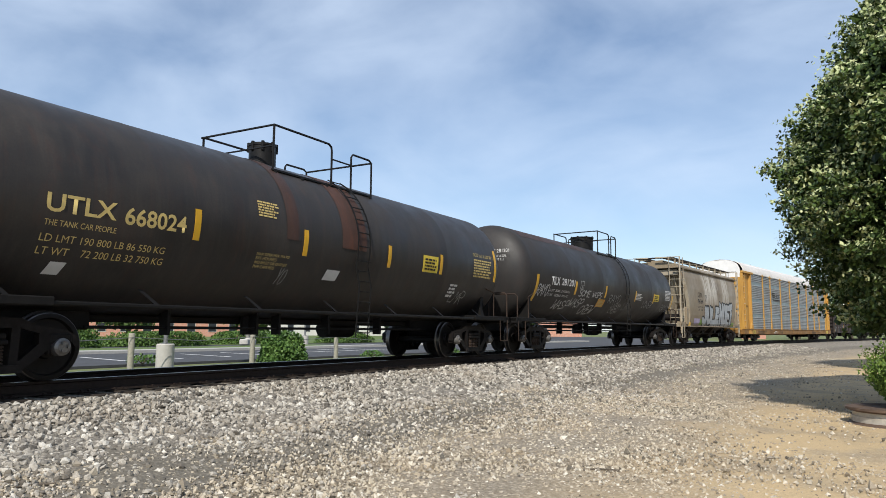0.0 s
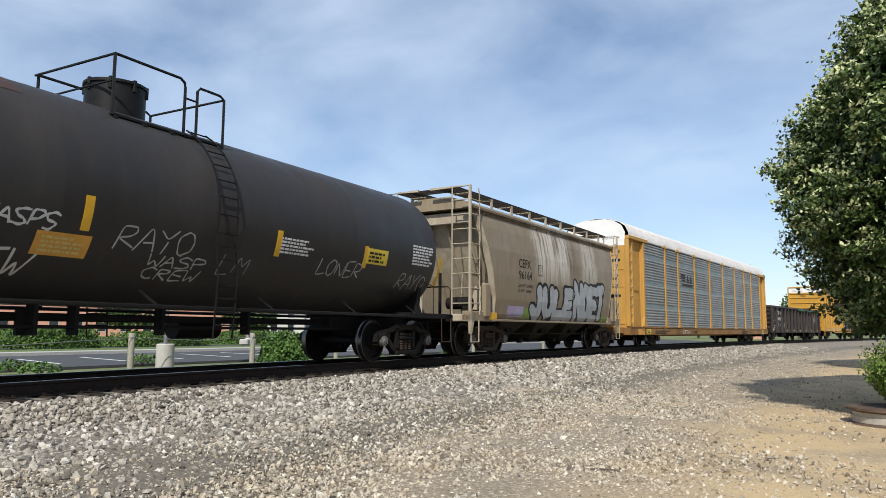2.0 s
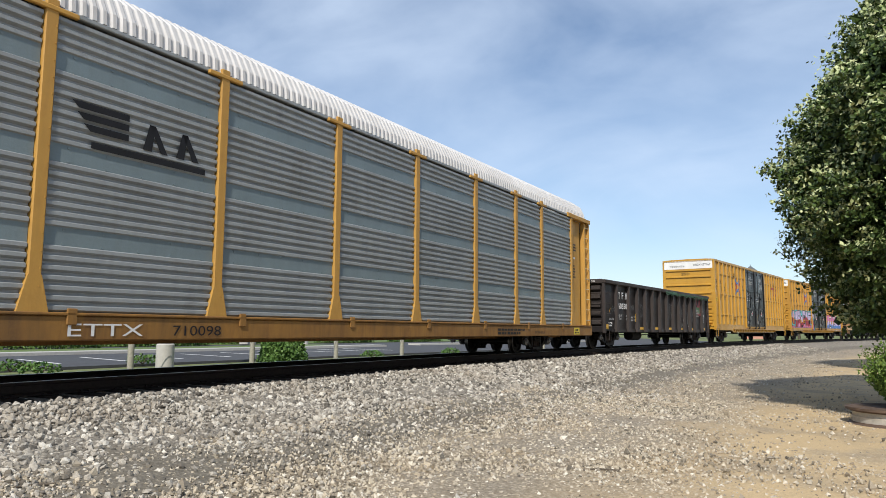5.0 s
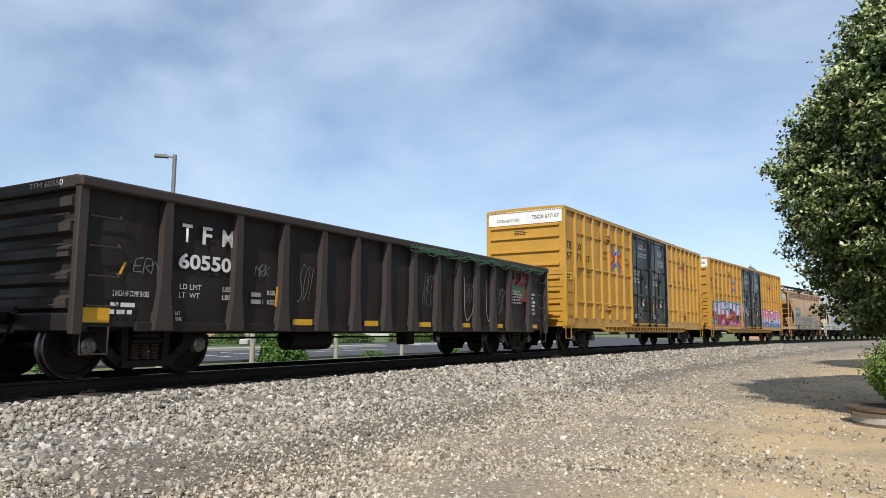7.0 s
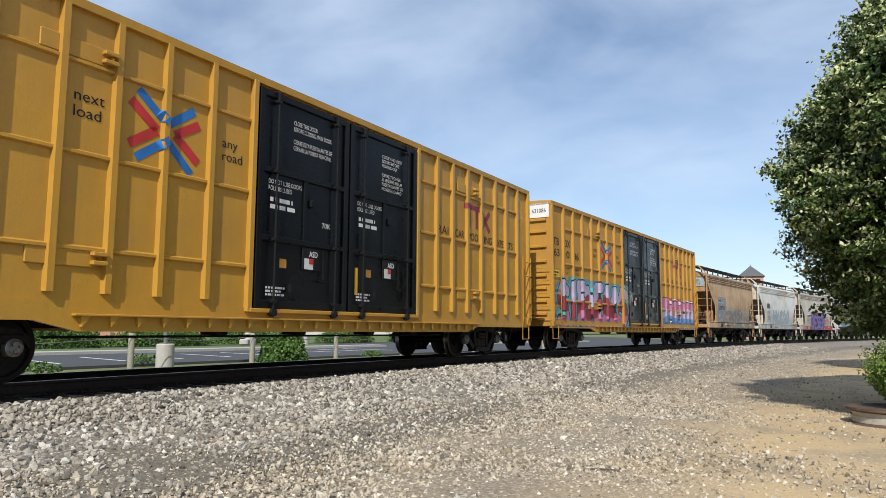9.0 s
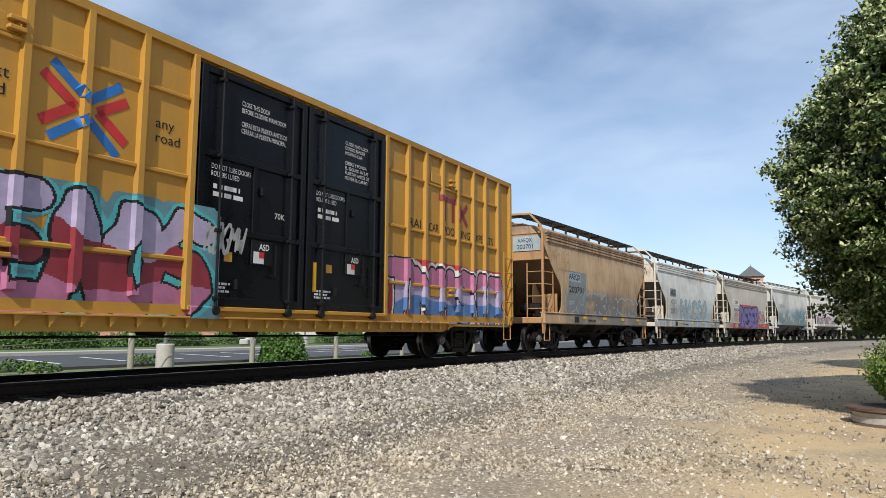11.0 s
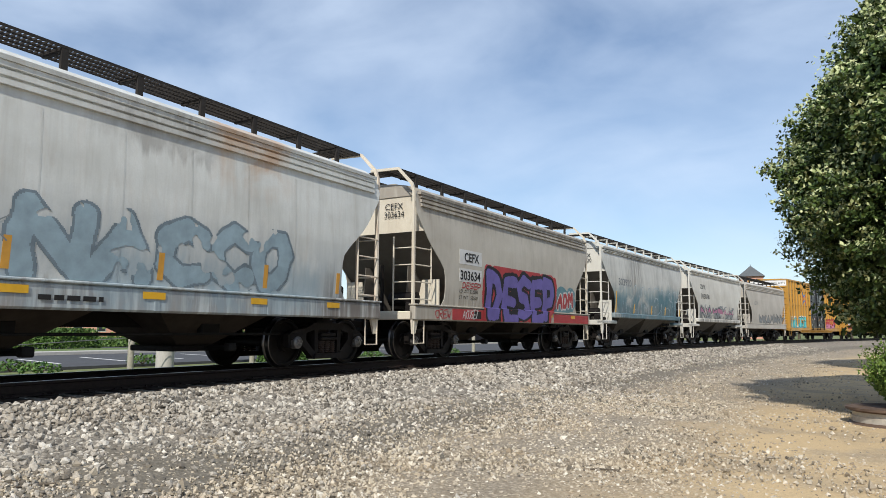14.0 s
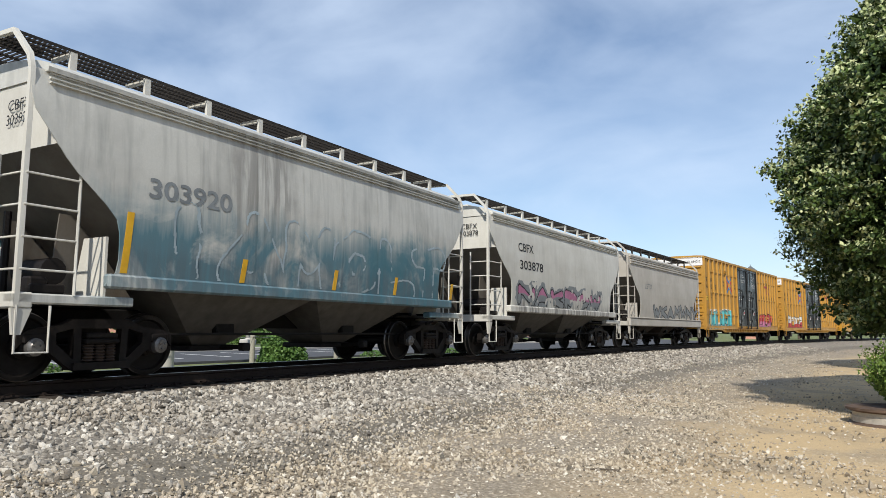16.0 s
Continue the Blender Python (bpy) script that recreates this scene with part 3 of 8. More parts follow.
def build_track():
    track = thing("railway_track", "single railway track on timber ties in stone ballast", "railway track", kind="structure")
    prof = [(-0.075, -0.185), (0.075, -0.185), (0.07, -0.165), (0.012, -0.14), (0.010, -0.05), (0.036, -0.035), (0.036, -0.006), (0.026, 0.0),
            (-0.026, 0.0), (-0.036, -0.006), (-0.036, -0.035), (-0.010, -0.05), (-0.012, -0.14), (-0.07, -0.165)]
    mats = [0, 0, 0, 0, 0, 0, 1, 1, 1, 0, 0, 0, 0, 0]
    for lat in (0.753, -0.753):
        part("rail", sweep_line(prof, -240, 330, 2.0, lat, mats), ["rail", "railhead"], track, "dark rusty steel rail with a polished head", 30)
    g = geo()
    box(g, -1.3, 1.3, -0.115, 0.115, -0.36, -0.188, 0.012)
    tie = mesh_of("tie", g, "tie")
    g = geo()
    box(g, -0.18, 0.18, -0.1, 0.1, -0.188, -0.176, 0.003)
    for sx in (-1, 1):
        for sy in (-1, 1):
            box(g, sx * 0.105 - 0.018, sx * 0.105 + 0.018, sy * 0.06 - 0.018, sy * 0.06 + 0.018, -0.178, -0.15, 0.004)
    plate = mesh_of("tie_plate", g, "rail")
    rng = random.Random(4)
    for i in range(150):
        s = -3 + i * 0.53
        x, y, a = line(s)
        ob = part("tie", tie, None, track, at=pose(x + rng.uniform(-0.03, 0.03), y, rng.uniform(-0.008, 0.0), 0, 0, -math.degrees(a) + rng.uniform(-1, 1)))
        if i < 70:
            for lat in (0.753, -0.753):
                x, y, a = line(s, lat)
                part("tie_plate", plate, None, track, at=pose(x, y, 0, 0, 0, -math.degrees(a)))


# ---- across the line: parking lot, posts, hedges, buildings ----


def patch(name, label, category, pts, z, key, thick=0.3, kind="structure"):
    g = geo()
    prism(g, pts, "z", z - thick, z)
    return tagged(new(name, mesh_of(name, g, key)), label, category, kind=kind)


def leaf_mesh(name, centres, normals, size, rng, key, droop=0.3):
    """Folded leaves, two triangles each, round given centres."""
    n = len(centres)
    d = rng.normal(size=(n, 3))
    d[:, 2] -= droop
    d /= np.linalg.norm(d, axis=1)[:, None]
    nn = normals + rng.normal(size=(n, 3)) * 0.75
    side = np.cross(d, nn)
    side /= np.linalg.norm(side, axis=1)[:, None] + 1e-9
    up = np.cross(side, d)
    s = (size * rng.uniform(0.65, 1.3, n))[:, None]
    v = np.stack([centres - d * s * 0.55, centres + side * s * 0.42 - up * s * 0.12, centres + d * s * 0.6, centres - side * s * 0.42 - up * s * 0.12], 1)
    b = (np.arange(n) * 4)[:, None]
    tri = np.concatenate([b + [0, 1, 2], b + [0, 2, 3]], 1).reshape(-1, 3)
    return quick_mesh(name, v.reshape(-1, 3), tri, [key])


def clumps(rng, n, radius_of, z0, z1, per, spread, cx=0.0, cy=0.0, inner=0.75):
    """Leaf centres in clumps over the outside of a crown."""
    z = rng.uniform(z0, z1, n)
    a = rng.uniform(0, 2 * math.pi, n)
    r = np.interp(z, *radius_of) * rng.uniform(inner, 1.04, n) * (0.98 + 0.035 * np.sin(a * 7 + z * 2.3) + 0.04 * np.sin(a * 13 - z * 4.1))
    c = np.stack([cx + r * np.cos(a), cy + r * np.sin(a), z], -1)
    out = np.stack([np.cos(a), np.sin(a), np.full(n, 1.1)], -1)
    k = np.repeat(np.arange(n), per)
    off = rng.normal(size=(len(k), 3)).clip(-1.5, 1.5) * np.array(spread)
    return c[k] + off, out[k], c, out


def linden(x, y, ground, scale, count, seed, label):
    rng = np.random.default_rng(seed)
    tree = thing("linden_tree", label, "tree", "row of trees", m=pose(x, y, ground))
    top = 11.4 * scale
    prof = (np.array([1.5, 2.2, 2.64, 3.3, 3.65, 4.34, 5.0, 5.65, 6.0, 6.5, 7.6, 8.2, 9.8, top / scale]) * scale,
            np.array([3.65, 4.1, 4.25, 4.6, 4.8, 4.72, 4.52, 4.42, 4.0, 3.6, 3.15, 2.65, 1.3, 0.1]) * scale)
    g = geo()
    lathe(g, [(0.24, -0.05), (0.19, 0.3), (0.165, 1.2), (0.14, 3.0), (0.10, 6.5), (0.03, 10.8 * scale)], "z", n=10)
    for i in range(40):
        z = 1.5 + i * 0.21
        a = i * 2.4
        r = float(np.interp(z + 0.5, *prof)) * 0.8
        tube(g, [(0, 0, z), (r * 0.5 * math.cos(a), r * 0.5 * math.sin(a), z + 0.35), (r * math.cos(a), r * math.sin(a), z + 0.45)], 0.035, 5)
    part("trunk", g, "bark", tree, "grey-brown trunk and limbs")
    pts, nor, c, out = clumps(rng, count, prof, prof[0][0], top, 56, (0.17, 0.17, 0.065), inner=0.88)
    part("crown", leaf_mesh("crown", pts, nor, 0.078, rng, "leaf"), None, tree, "dense dark green leaves")
    ip, inn, _, _ = clumps(rng, count, (prof[0] + 0.2, prof[1] * 0.9), prof[0][0] + 0.2, top - 0.5, 18, (0.22, 0.22, 0.15), inner=0.72)
    part("inner_leaves", leaf_mesh("inner_leaves", ip, inn, 0.17, rng, "leaf"), None, tree)
    pick = rng.uniform(0, 1, len(c)) < 0.8
    cc, oo = c[pick], out[pick]
    k = np.repeat(np.arange(len(cc)), 22)
    bp = cc[k] + oo[k] * [0.19, 0.19, 0.11] + rng.normal(size=(len(k), 3)) * (0.11, 0.11, 0.035)
    part("blossom", leaf_mesh("blossom", bp, oo[k] + [0, 0, 1.0], 0.07, rng, "bract"), None, tree, "pale yellow-green flower bracts")
    return tree


def bushy(name, label, category, x, y, z, rx, ry, h, count, size, key, seed, group="", flat=False):
    rng = np.random.default_rng(seed)
    bush = thing(name, label, category, group, m=pose(x, y, z))
    u = rng.normal(size=(count, 3))
    u /= np.linalg.norm(u, axis=1)[:, None]
    u[:, 2] = np.abs(u[:, 2])
    rad = rng.uniform(0.55, 1.0, count) ** 0.5
    lump = np.array([1 + 0.28 * noise.noise((a * 2.2 + seed, b * 2.2, c * 2.2)) for a, b, c in u])
    p = u * (rad * lump)[:, None] * [rx, ry, h]
    if flat:
        p[:, 0] = np.clip(p[:, 0] * 1.35, -rx, rx)
        p[:, 2] = np.minimum(p[:, 2] * 1.3, h)
    part("leaves", leaf_mesh("leaves", p + [0, 0, 0.02], u + [0, 0, 0.3], size, rng, key), None, bush)
    g = geo()
    for i in range(6):
        a = i * 1.05
        tube(g, [(0, 0, -0.05), (rx * 0.3 * math.cos(a), ry * 0.3 * math.sin(a), h * 0.4), (rx * 0.6 * math.cos(a), ry * 0.6 * math.sin(a), h * 0.7)], 0.015, 5)
    part("stems", g, "bark", bush)
    return bush


def far_tree(x, y, z, h, r, seed):
    rng = np.random.default_rng(seed)
    tree = thing("distant_tree", "full green deciduous tree beyond the parking lot", "tree", "distant trees", m=pose(x, y, z))
    g = geo()
    lathe(g, [(0.3, -0.1), (0.22, h * 0.3), (0.06, h * 0.85)], "z", n=8)
    for i in range(9):
        a = i * 2.4
        tube(g, [(0, 0, h * 0.25 + i * 0.2), (r * 0.6 * math.cos(a), r * 0.6 * math.sin(a), h * 0.45 + i * h * 0.04)], 0.06, 5)
    part("trunk", g, "bark", tree)
    prof = ([h * 0.2, h * 0.35, h * 0.6, h * 0.85, h], [r * 0.6, r, r * 0.95, r * 0.6, 0.1])
    p, nn, _, _ = clumps(rng, 190, prof, h * 0.2, h, 14, (r * 0.13, r * 0.13, r * 0.11), inner=0.4)
    part("crown", leaf_mesh("crown", p, nn, 0.42, rng, "far_leaf"), None, tree)


def lamp_post(x, y, z, h, seed):
    lp = thing("parking_lamp", "tall bronze parking-lot lamp pole on a round concrete base", "lamp", "parking lamps", m=pose(x, y, z))
    g = geo()
    tube(g, [(0, 0, 0.55), (0, 0, h)], 0.075, 8)
    box(g, -0.13, 0.13, -0.13, 0.13, 0.75, 0.79, 0.01)
    part("pole", g, "pole", lp)
    g = geo()
    lathe(g, [(0.0, -0.3), (0.30, -0.3), (0.30, 0.72), (0.27, 0.76), (0.0, 0.76)], "z", n=18)
    part("base", g, "concrete", lp, "round concrete base")
    g = geo()
    tube(g, [(0, 0, h - 0.12), (-0.2, -0.19, h - 0.05)], 0.03, 6)
    part("arm", g, "pole", lp)
    g = geo()
    prism(g, [(-0.24, 0), (0.24, 0), (0.2, 0.09), (-0.2, 0.09)], "y", -0.14, 0.14)
    part("lamp_head", g, "pole", lp, at=pose(-0.32, -0.3, h - 0.12, 0, 0, 43))


def far_building(name, label, x, y, z, w, dpt, h, turn, wall, rows, cols, roof_h, flat=True):
    b = thing(name, label, "building", m=pose(x, y, z, 0, 0, turn))
    g = geo()
    box(g, -w / 2, w / 2, 0, dpt, -0.5, h)
    part("wall", g, wall, b)
    g = geo()
    if flat:
        box(g, -w / 2 - 0.2, w / 2 + 0.2, -0.2, dpt + 0.2, h, h + 0.35, 0.04)
    else:
        prism(g, [(-0.4, h), (dpt + 0.4, h), (dpt / 2, h + roof_h)], "x", -w / 2 - 0.4, w / 2 + 0.4)
    part("roof", g, "roof", b)
    gp, gf = geo(), geo()
    box(gp, -0.6, 0.6, -0.03, 0.02, 0, 1.5)
    for a, c, e, f in ((-0.66, 0.66, -0.06, 0), (-0.66, 0.66, 1.5, 1.56), (-0.66, -0.6, -0.06, 1.56), (0.6, 0.66, -0.06, 1.56)):
        box(gf, a, c, -0.06, 0.02, e, f)
    mp, mf = mesh_of("pane", gp, "pane"), mesh_of("window_frame", gf, "siding")
    for r in range(rows):
        for c in range(cols):
            m = pose(-w / 2 + (c + 0.5) * w / cols, 0, 0.9 + r * 2.9)
            win = part("window", mf, None, b, at=m)
            part("pane", mp, None, win)
    return b


def tower():
    b = thing("brick_tower", "square red brick tower with a pointed grey pyramid roof", "building", m=pose(-12.5, 152, -0.7, 0, 0, 8))
    g = geo()
    box(g, -2.15, 2.15, 0, 4.3, -0.5, 12.3)
    part("wall", g, "brick", b)
    g = geo()
    add(g, [(-2.5, -0.35, 12.3), (2.5, -0.35, 12.3), (2.5, 4.65, 12.3), (-2.5, 4.65, 12.3), (0, 2.15, 14.6)], [(0, 1, 4), (1, 2, 4), (2, 3, 4), (3, 0, 4), (3, 2, 1, 0)])
    tube(g, [(0, 2.15, 14.5), (0, 2.15, 14.85)], 0.06, 5)
    part("roof", g, "roof", b)
    g = geo()
    box(g, -0.35, 0.35, -0.04, 0.02, 10.9, 11.8)
    me = mesh_of("window", g, "pane")
    for x in (-1.2, 0, 1.2):
        part("window", me, None, b, at=pose(x, 0, 0))
    g = geo()
    box(g, -2.4, 2.4, -0.15, -0.002, 9.7, 9.95)
    part("cornice", g, "siding", b)


def parked_car():
    c = thing("parked_car", "dark parked saloon car in the lot", "car", m=pose(-30.5, 62, -0.56, 0, 0, 62))
    g = geo()
    prism(g, [(-2.2, 0.35), (2.2, 0.35), (2.25, 0.75), (1.3, 0.92), (0.7, 1.38), (-0.9, 1.40), (-1.6, 0.98), (-2.2, 0.9)], "x", -0.85, 0.85)
    part("body", g, "car_paint", c)
    g = geo()
    prism(g, [(0.62, 1.33), (1.15, 0.95), (-1.4, 0.98), (-0.85, 1.34)], "x", -0.862, 0.862)
    part("side_windows", g, "pane", c)
    g = geo()
    lathe(g, [(0, -0.1), (0.32, -0.1), (0.33, 0), (0.32, 0.1), (0, 0.1)], "x", n=16)
    me = mesh_of("wheel", g, "rubber")
    for x in (-0.8, 0.8):
        for y in (-1.35, 1.35):
            part("wheel", me, None, c, at=pose(x, y, 0.33))


def build_far_side():
    z = -0.545
    patch("parking_lot", "dark asphalt parking lot beyond the track", "parking lot", [(-120, -40), (-22.3, -40), (-22.3, 10), (-20.6, 32), (-16, 60), (-8, 90), (-40, 150), (-140, 150)], z, "asphalt")
    for i in range(17):
        a = -6 + i * 2.75
        p = geo()
        prism(p, [(-24.0, a), (-28.8, a + 1.4), (-28.8, a + 1.52), (-24.0, a + 0.12)], "z", z, z + 0.006)
        tagged(new("parking_line", mesh_of("parking_line", p, "lane_paint")), "white painted parking bay line on asphalt", "parking line", "parking lines")
    for i, (x0, y0, x1, y1, w) in enumerate(((-33.5, 6, -29.5, 46, 1.5), (-30, 52, -24.5, 82, 1.3))):
        g = geo()
        prism(g, [(x0, y0), (x1, y1), (x1 - w, y1 + 0.2), (x0 - w, y0 + 0.2)], "z", z - 0.05, z + 0.14)
        tagged(new("concrete_kerb", mesh_of("concrete_kerb", g, "concrete")), "long pale concrete kerb island in the parking lot", "kerb", "kerbs", "structure")
    for pts in ([(-36.2, 6), (-32.2, 46), (-37.5, 47), (-42, 7)], [(-110, 20), (-44, 30), (-40, 60), (-34, 95), (-60, 140), (-110, 140)]):
        patch("lawn", "mown green grass strip", "lawn", pts, z + 0.05, "lawn")
    patch("gravel_verge", "pale gravel shoulder on the far side of the track", "verge", [line(s, -3.4)[:2] for s in range(0, 80, 8)] + [line(s, -6.3)[:2] for s in range(72, -8, -8)], -0.44, "concrete", 0.2)
    for x, y, h in ((-19.6, 15.5, 1.12), (-19.25, 20.6, 1.12), (-19.35, 26.0, 1.05), (-18.6, 30.4, 0.95), (-17.6, 36.5, 0.95), (-16.2, 44, 0.95)):
        p = thing("wooden_post", "weathered grey round timber guard post", "post", "guard posts", m=pose(x, y, -0.56))
        g = geo()
        lathe(g, [(0, -0.3), (0.105, -0.3), (0.10, 0.5), (0.098, h - 0.02), (0.085, h), (0, h)], "z", n=12)
        part("post_shaft", g, "post_wood", p)
    cable = geo()
    for (a, b, c), (d, e, f) in zip([(-20.5, 8, 0.25), (-19.5, 15.5, 0.42), (-19.15, 20.6, 0.42), (-19.25, 26, 0.38)], [(-19.5, 15.5, 0.42), (-19.15, 20.6, 0.42), (-19.25, 26, 0.38), (-18.5, 30.4, 0.3)]):
        tube(cable, [(a, b, c), ((a + d) / 2, (b + e) / 2, (c + f) / 2 - 0.12), (d, e, f)], 0.012, 5)
    tagged(new("guard_cable", mesh_of("guard_cable", cable, "pole")), "thin steel cable strung between timber posts", "cable")
    lamp_post(-19.9, 17.1, -0.56, 7.35, 1)
    lamp_post(-50, 93, -0.56, 13.2, 3)
    lamp_post(-39.0, 48.0, -0.56, 6.5, 4)
    bushy("roadside_bush", "rounded leafy green bush behind the rails", "bush", -18.9, 21.9, -0.56, 0.95, 0.95, 1.2, 5200, 0.11, "bush", 3)
    for i, (x, y, rx, ry, h) in enumerate(((-42, 27.5, 3.2, 1.6, 1.15), (-43, 36.5, 4.4, 1.7, 0.95), (-44.5, 47, 4.0, 1.6, 1.0), (-41.5, 57, 4.0, 1.6, 0.95), (-40, 68, 5.0, 1.5, 0.9), (-38, 82, 6.0, 1.5, 1.0), (-52, 33, 5.5, 2.0, 1.2))):
        bushy("clipped_hedge", "low clipped green hedge along the parking lot", "hedge", x, y, -0.5, ry, rx, h, 4200, 0.17, "hedge", 20 + i, "hedges", True)
    for x, y in ((-20.6, 12.3), (-18.8, 12.0), (-21.5, 17.5), (-18.4, 27.5), (-17.5, 33.5), (-20.4, 24.2)):
        bushy("weed_tuft", "scruffy green weeds at the lot's edge", "weed", x, y, -0.5, 0.5, 0.6, 0.28, 260, 0.09, "bush", int(y * 10), "weeds")
    far_building("brick_shop_row", "long low red brick building with white windows", -98, 74, -0.6, 46, 14, 5.2, 52, "brick", 1, 14, 0)
    far_building("pale_office_block", "pale two-storey office block with dark windows", -92, 122, -0.6, 34, 14, 6.4, 40, "siding", 2, 10, 0)
    far_building("brick_depot", "red brick building with a grey pitched roof", -62, 150, -0.6, 30, 12, 4.5, 25, "brick", 1, 9, 2.4, False)
    tower()
    parked_car()
    for i, (x, y, h, r) in enumerate(((-62, 66, 7.5, 3.2), (-74, 58, 8, 3.4), (-58, 96, 8.5, 4), (-66, 108, 9, 4.2), (-48, 120, 8, 3.6), (-34, 140, 8, 4), (-24, 160, 9, 4.5), (-5, 165, 9.5, 4.6), (4, 150, 9, 4.4), (-100, 52, 9, 4), (-116, 70, 10, 4.5))):
        far_tree(x, y, -0.6, h, r, 50 + i)
    g = geo()
    box(g, -0.35, 0.35, -0.9, 0.9, 0, 0.45, 0.08)
    lathe(g, [(0.0, 0.45), (0.25, 0.45), (0.12, 0.6), (0.28, 0.85), (0.24, 0.95), (0, 0.95)], "z", n=14)
    tagged(new("stone_urn_planter", mesh_of("stone_urn_planter", g, "concrete")), "pale stone planter on a low plinth in the lawn", "planter").matrix_basis = pose(-40.2, 42.5, -0.5, 0, 0, 20)


def build_right_side():
    linden(4.2, 15.5, -0.77, 1.0, 5600, 11, "large dark green linden tree full of pale blossom")
    linden(5.2, 33.0, -0.78, 0.95, 1800, 12, "dark green linden tree standing further along the lot")
    linden(8.6, 52.0, -0.78, 0.95, 700, 13, "dark green linden tree at the far end of the row")
    linden(10.5, 1.0, -0.78, 0.9, 350, 14, "dark green linden tree beside the gravel lot")
    ring = thing("iron_ring_planter", "low round ring planter of rusty iron with chipped white paint", "planter", m=pose(0.86, 13.4, -0.77) @ Matrix.Diagonal((1, 1, 0.8, 1)))
    g = geo()
    lathe(g, [(0.60, 0.0), (0.66, 0.0), (0.66, 0.05), (0.58, 0.07), (0.565, 0.09)], "z", n=48)
    part("bottom_rim", g, "ring_iron", ring, "rusty bottom flange")
    g = geo()
    lathe(g, [(0.562, 0.075), (0.57, 0.18), (0.575, 0.205), (0.56, 0.21), (0.562, 0.29), (0.45, 0.29)], "z", n=48)
    part("band", g, "ring_white", ring, "chipped white band")
    g = geo()
    lathe(g, [(0.44, 0.28), (0.56, 0.285), (0.66, 0.33), (0.66, 0.375), (0.60, 0.385), (0.46, 0.36), (0.0, 0.34)], "z", n=48)
    part("top_rim", g, "ring_iron", ring, "rusty top flange")
    rng = np.random.default_rng(8)
    shrub = thing("yellow_green_shrub", "feathery yellow-green shrub growing in the ring planter", "shrub", m=pose(0.93, 13.4, -0.5))
    p, d = [], []
    for i in range(520):
        a, t = rng.uniform(0, 6.28), rng.uniform(0.1, 1.05)
        tip = np.array([0.66 * math.sin(t) * math.cos(a), 0.66 * math.sin(t) * math.sin(a), 1.02 * math.cos(t) ** 0.7])
        tip *= rng.uniform(0.62, 1.12)
        k = np.linspace(0.15, 1, 20)[:, None]
        p.append(tip * k + rng.normal(size=(20, 3)) * 0.018)
        d.append(np.repeat(tip[None], 20, 0))
    part("foliage", leaf_mesh("foliage", np.concatenate(p), np.concatenate(d), 0.042, rng, "juniper", -0.6), None, shrub)
    for x, y, r, h, sd in ((0.55, 7.0, 0.2, 0.22, 1), (0.75, 8.2, 0.18, 0.2, 2), (0.9, 6.6, 0.22, 0.2, 3)):
        bushy("ground_weed", "small green weed sprouting from the gravel", "weed", x, y, -0.78, r, r, h, 150, 0.06, "juniper", 80 + sd, "weeds")
    for x, y, a in ((-2.05, 7.3, 20), (-5.6, 3.6, 60)):
        g = geo()
        tube(g, [(-0.14, 0, 0.012), (-0.03, 0.012, 0.016), (0.15, -0.005, 0.012)], 0.008, 5)
        tagged(new("dry_twig", mesh_of("dry_twig", g, "bark")), "dry brown twig lying on the gravel", "twig", "twigs").matrix_basis = pose(x, y, float(ground_z(x, y)), 0, 0, a)

# ---- rolling stock: local +y points back along the train, +x to the camera's side ----
TRAIN, WHEELS = [], []


def car(name, label, u0, u1, truck_u, wheel_r=0.457, base=0.95, truck_key="truck"):
    ob = thing(name, label, "freight car", "freight train")
    mid = (u0 + u1) / 2
    TRAIN.append((ob, mid, [t - mid for t in truck_u]))
    for t in truck_u:
        truck(ob, t - mid, wheel_r, base, truck_key)
    return ob, (u1 - u0) / 2


SHARED = {}


def wheelset_mesh(r):
    g = geo()
    tube(g, [(-1.02, 0, 0), (1.02, 0, 0)], 0.085, 14)
    for s in (-1, 1):
        prof = [(0.085, 0.66), (0.15, 0.66), (0.16, 0.70), (r - 0.10, 0.735), (r - 0.075, 0.70), (r + 0.026, 0.70), (r + 0.026, 0.725), (r + 0.002, 0.745), (r, 0.835), (r - 0.012, 0.845),
                (r - 0.07, 0.845), (r - 0.09, 0.80), (0.17, 0.79), (0.155, 0.86), (0.085, 0.86)]
        mats = [0, 0, 0, 0, 0, 1, 1, 1, 1, 0, 0, 0, 0, 0]
        lathe(g, [(a, b * s) for a, b in prof], "x", n=36, mats=mats)
        lathe(g, [(0, 1.20 * s), (0.075, 1.20 * s), (0.085, 1.185 * s), (0.115, 1.17 * s), (0.12, 1.05 * s), (0, 1.05 * s)], "x", n=18, m=2)
        for k in range(3):
            a = k * 2.094
            lathe(g, [(0, 1.225 * s), (0.02, 1.225 * s), (0.022, 1.19 * s)], "x", (0, 0.05 * math.cos(a), 0.05 * math.sin(a)), 6, 2)
    return mesh_of("wheelset", g, ["wheel", "tread", "bearing"], 40)


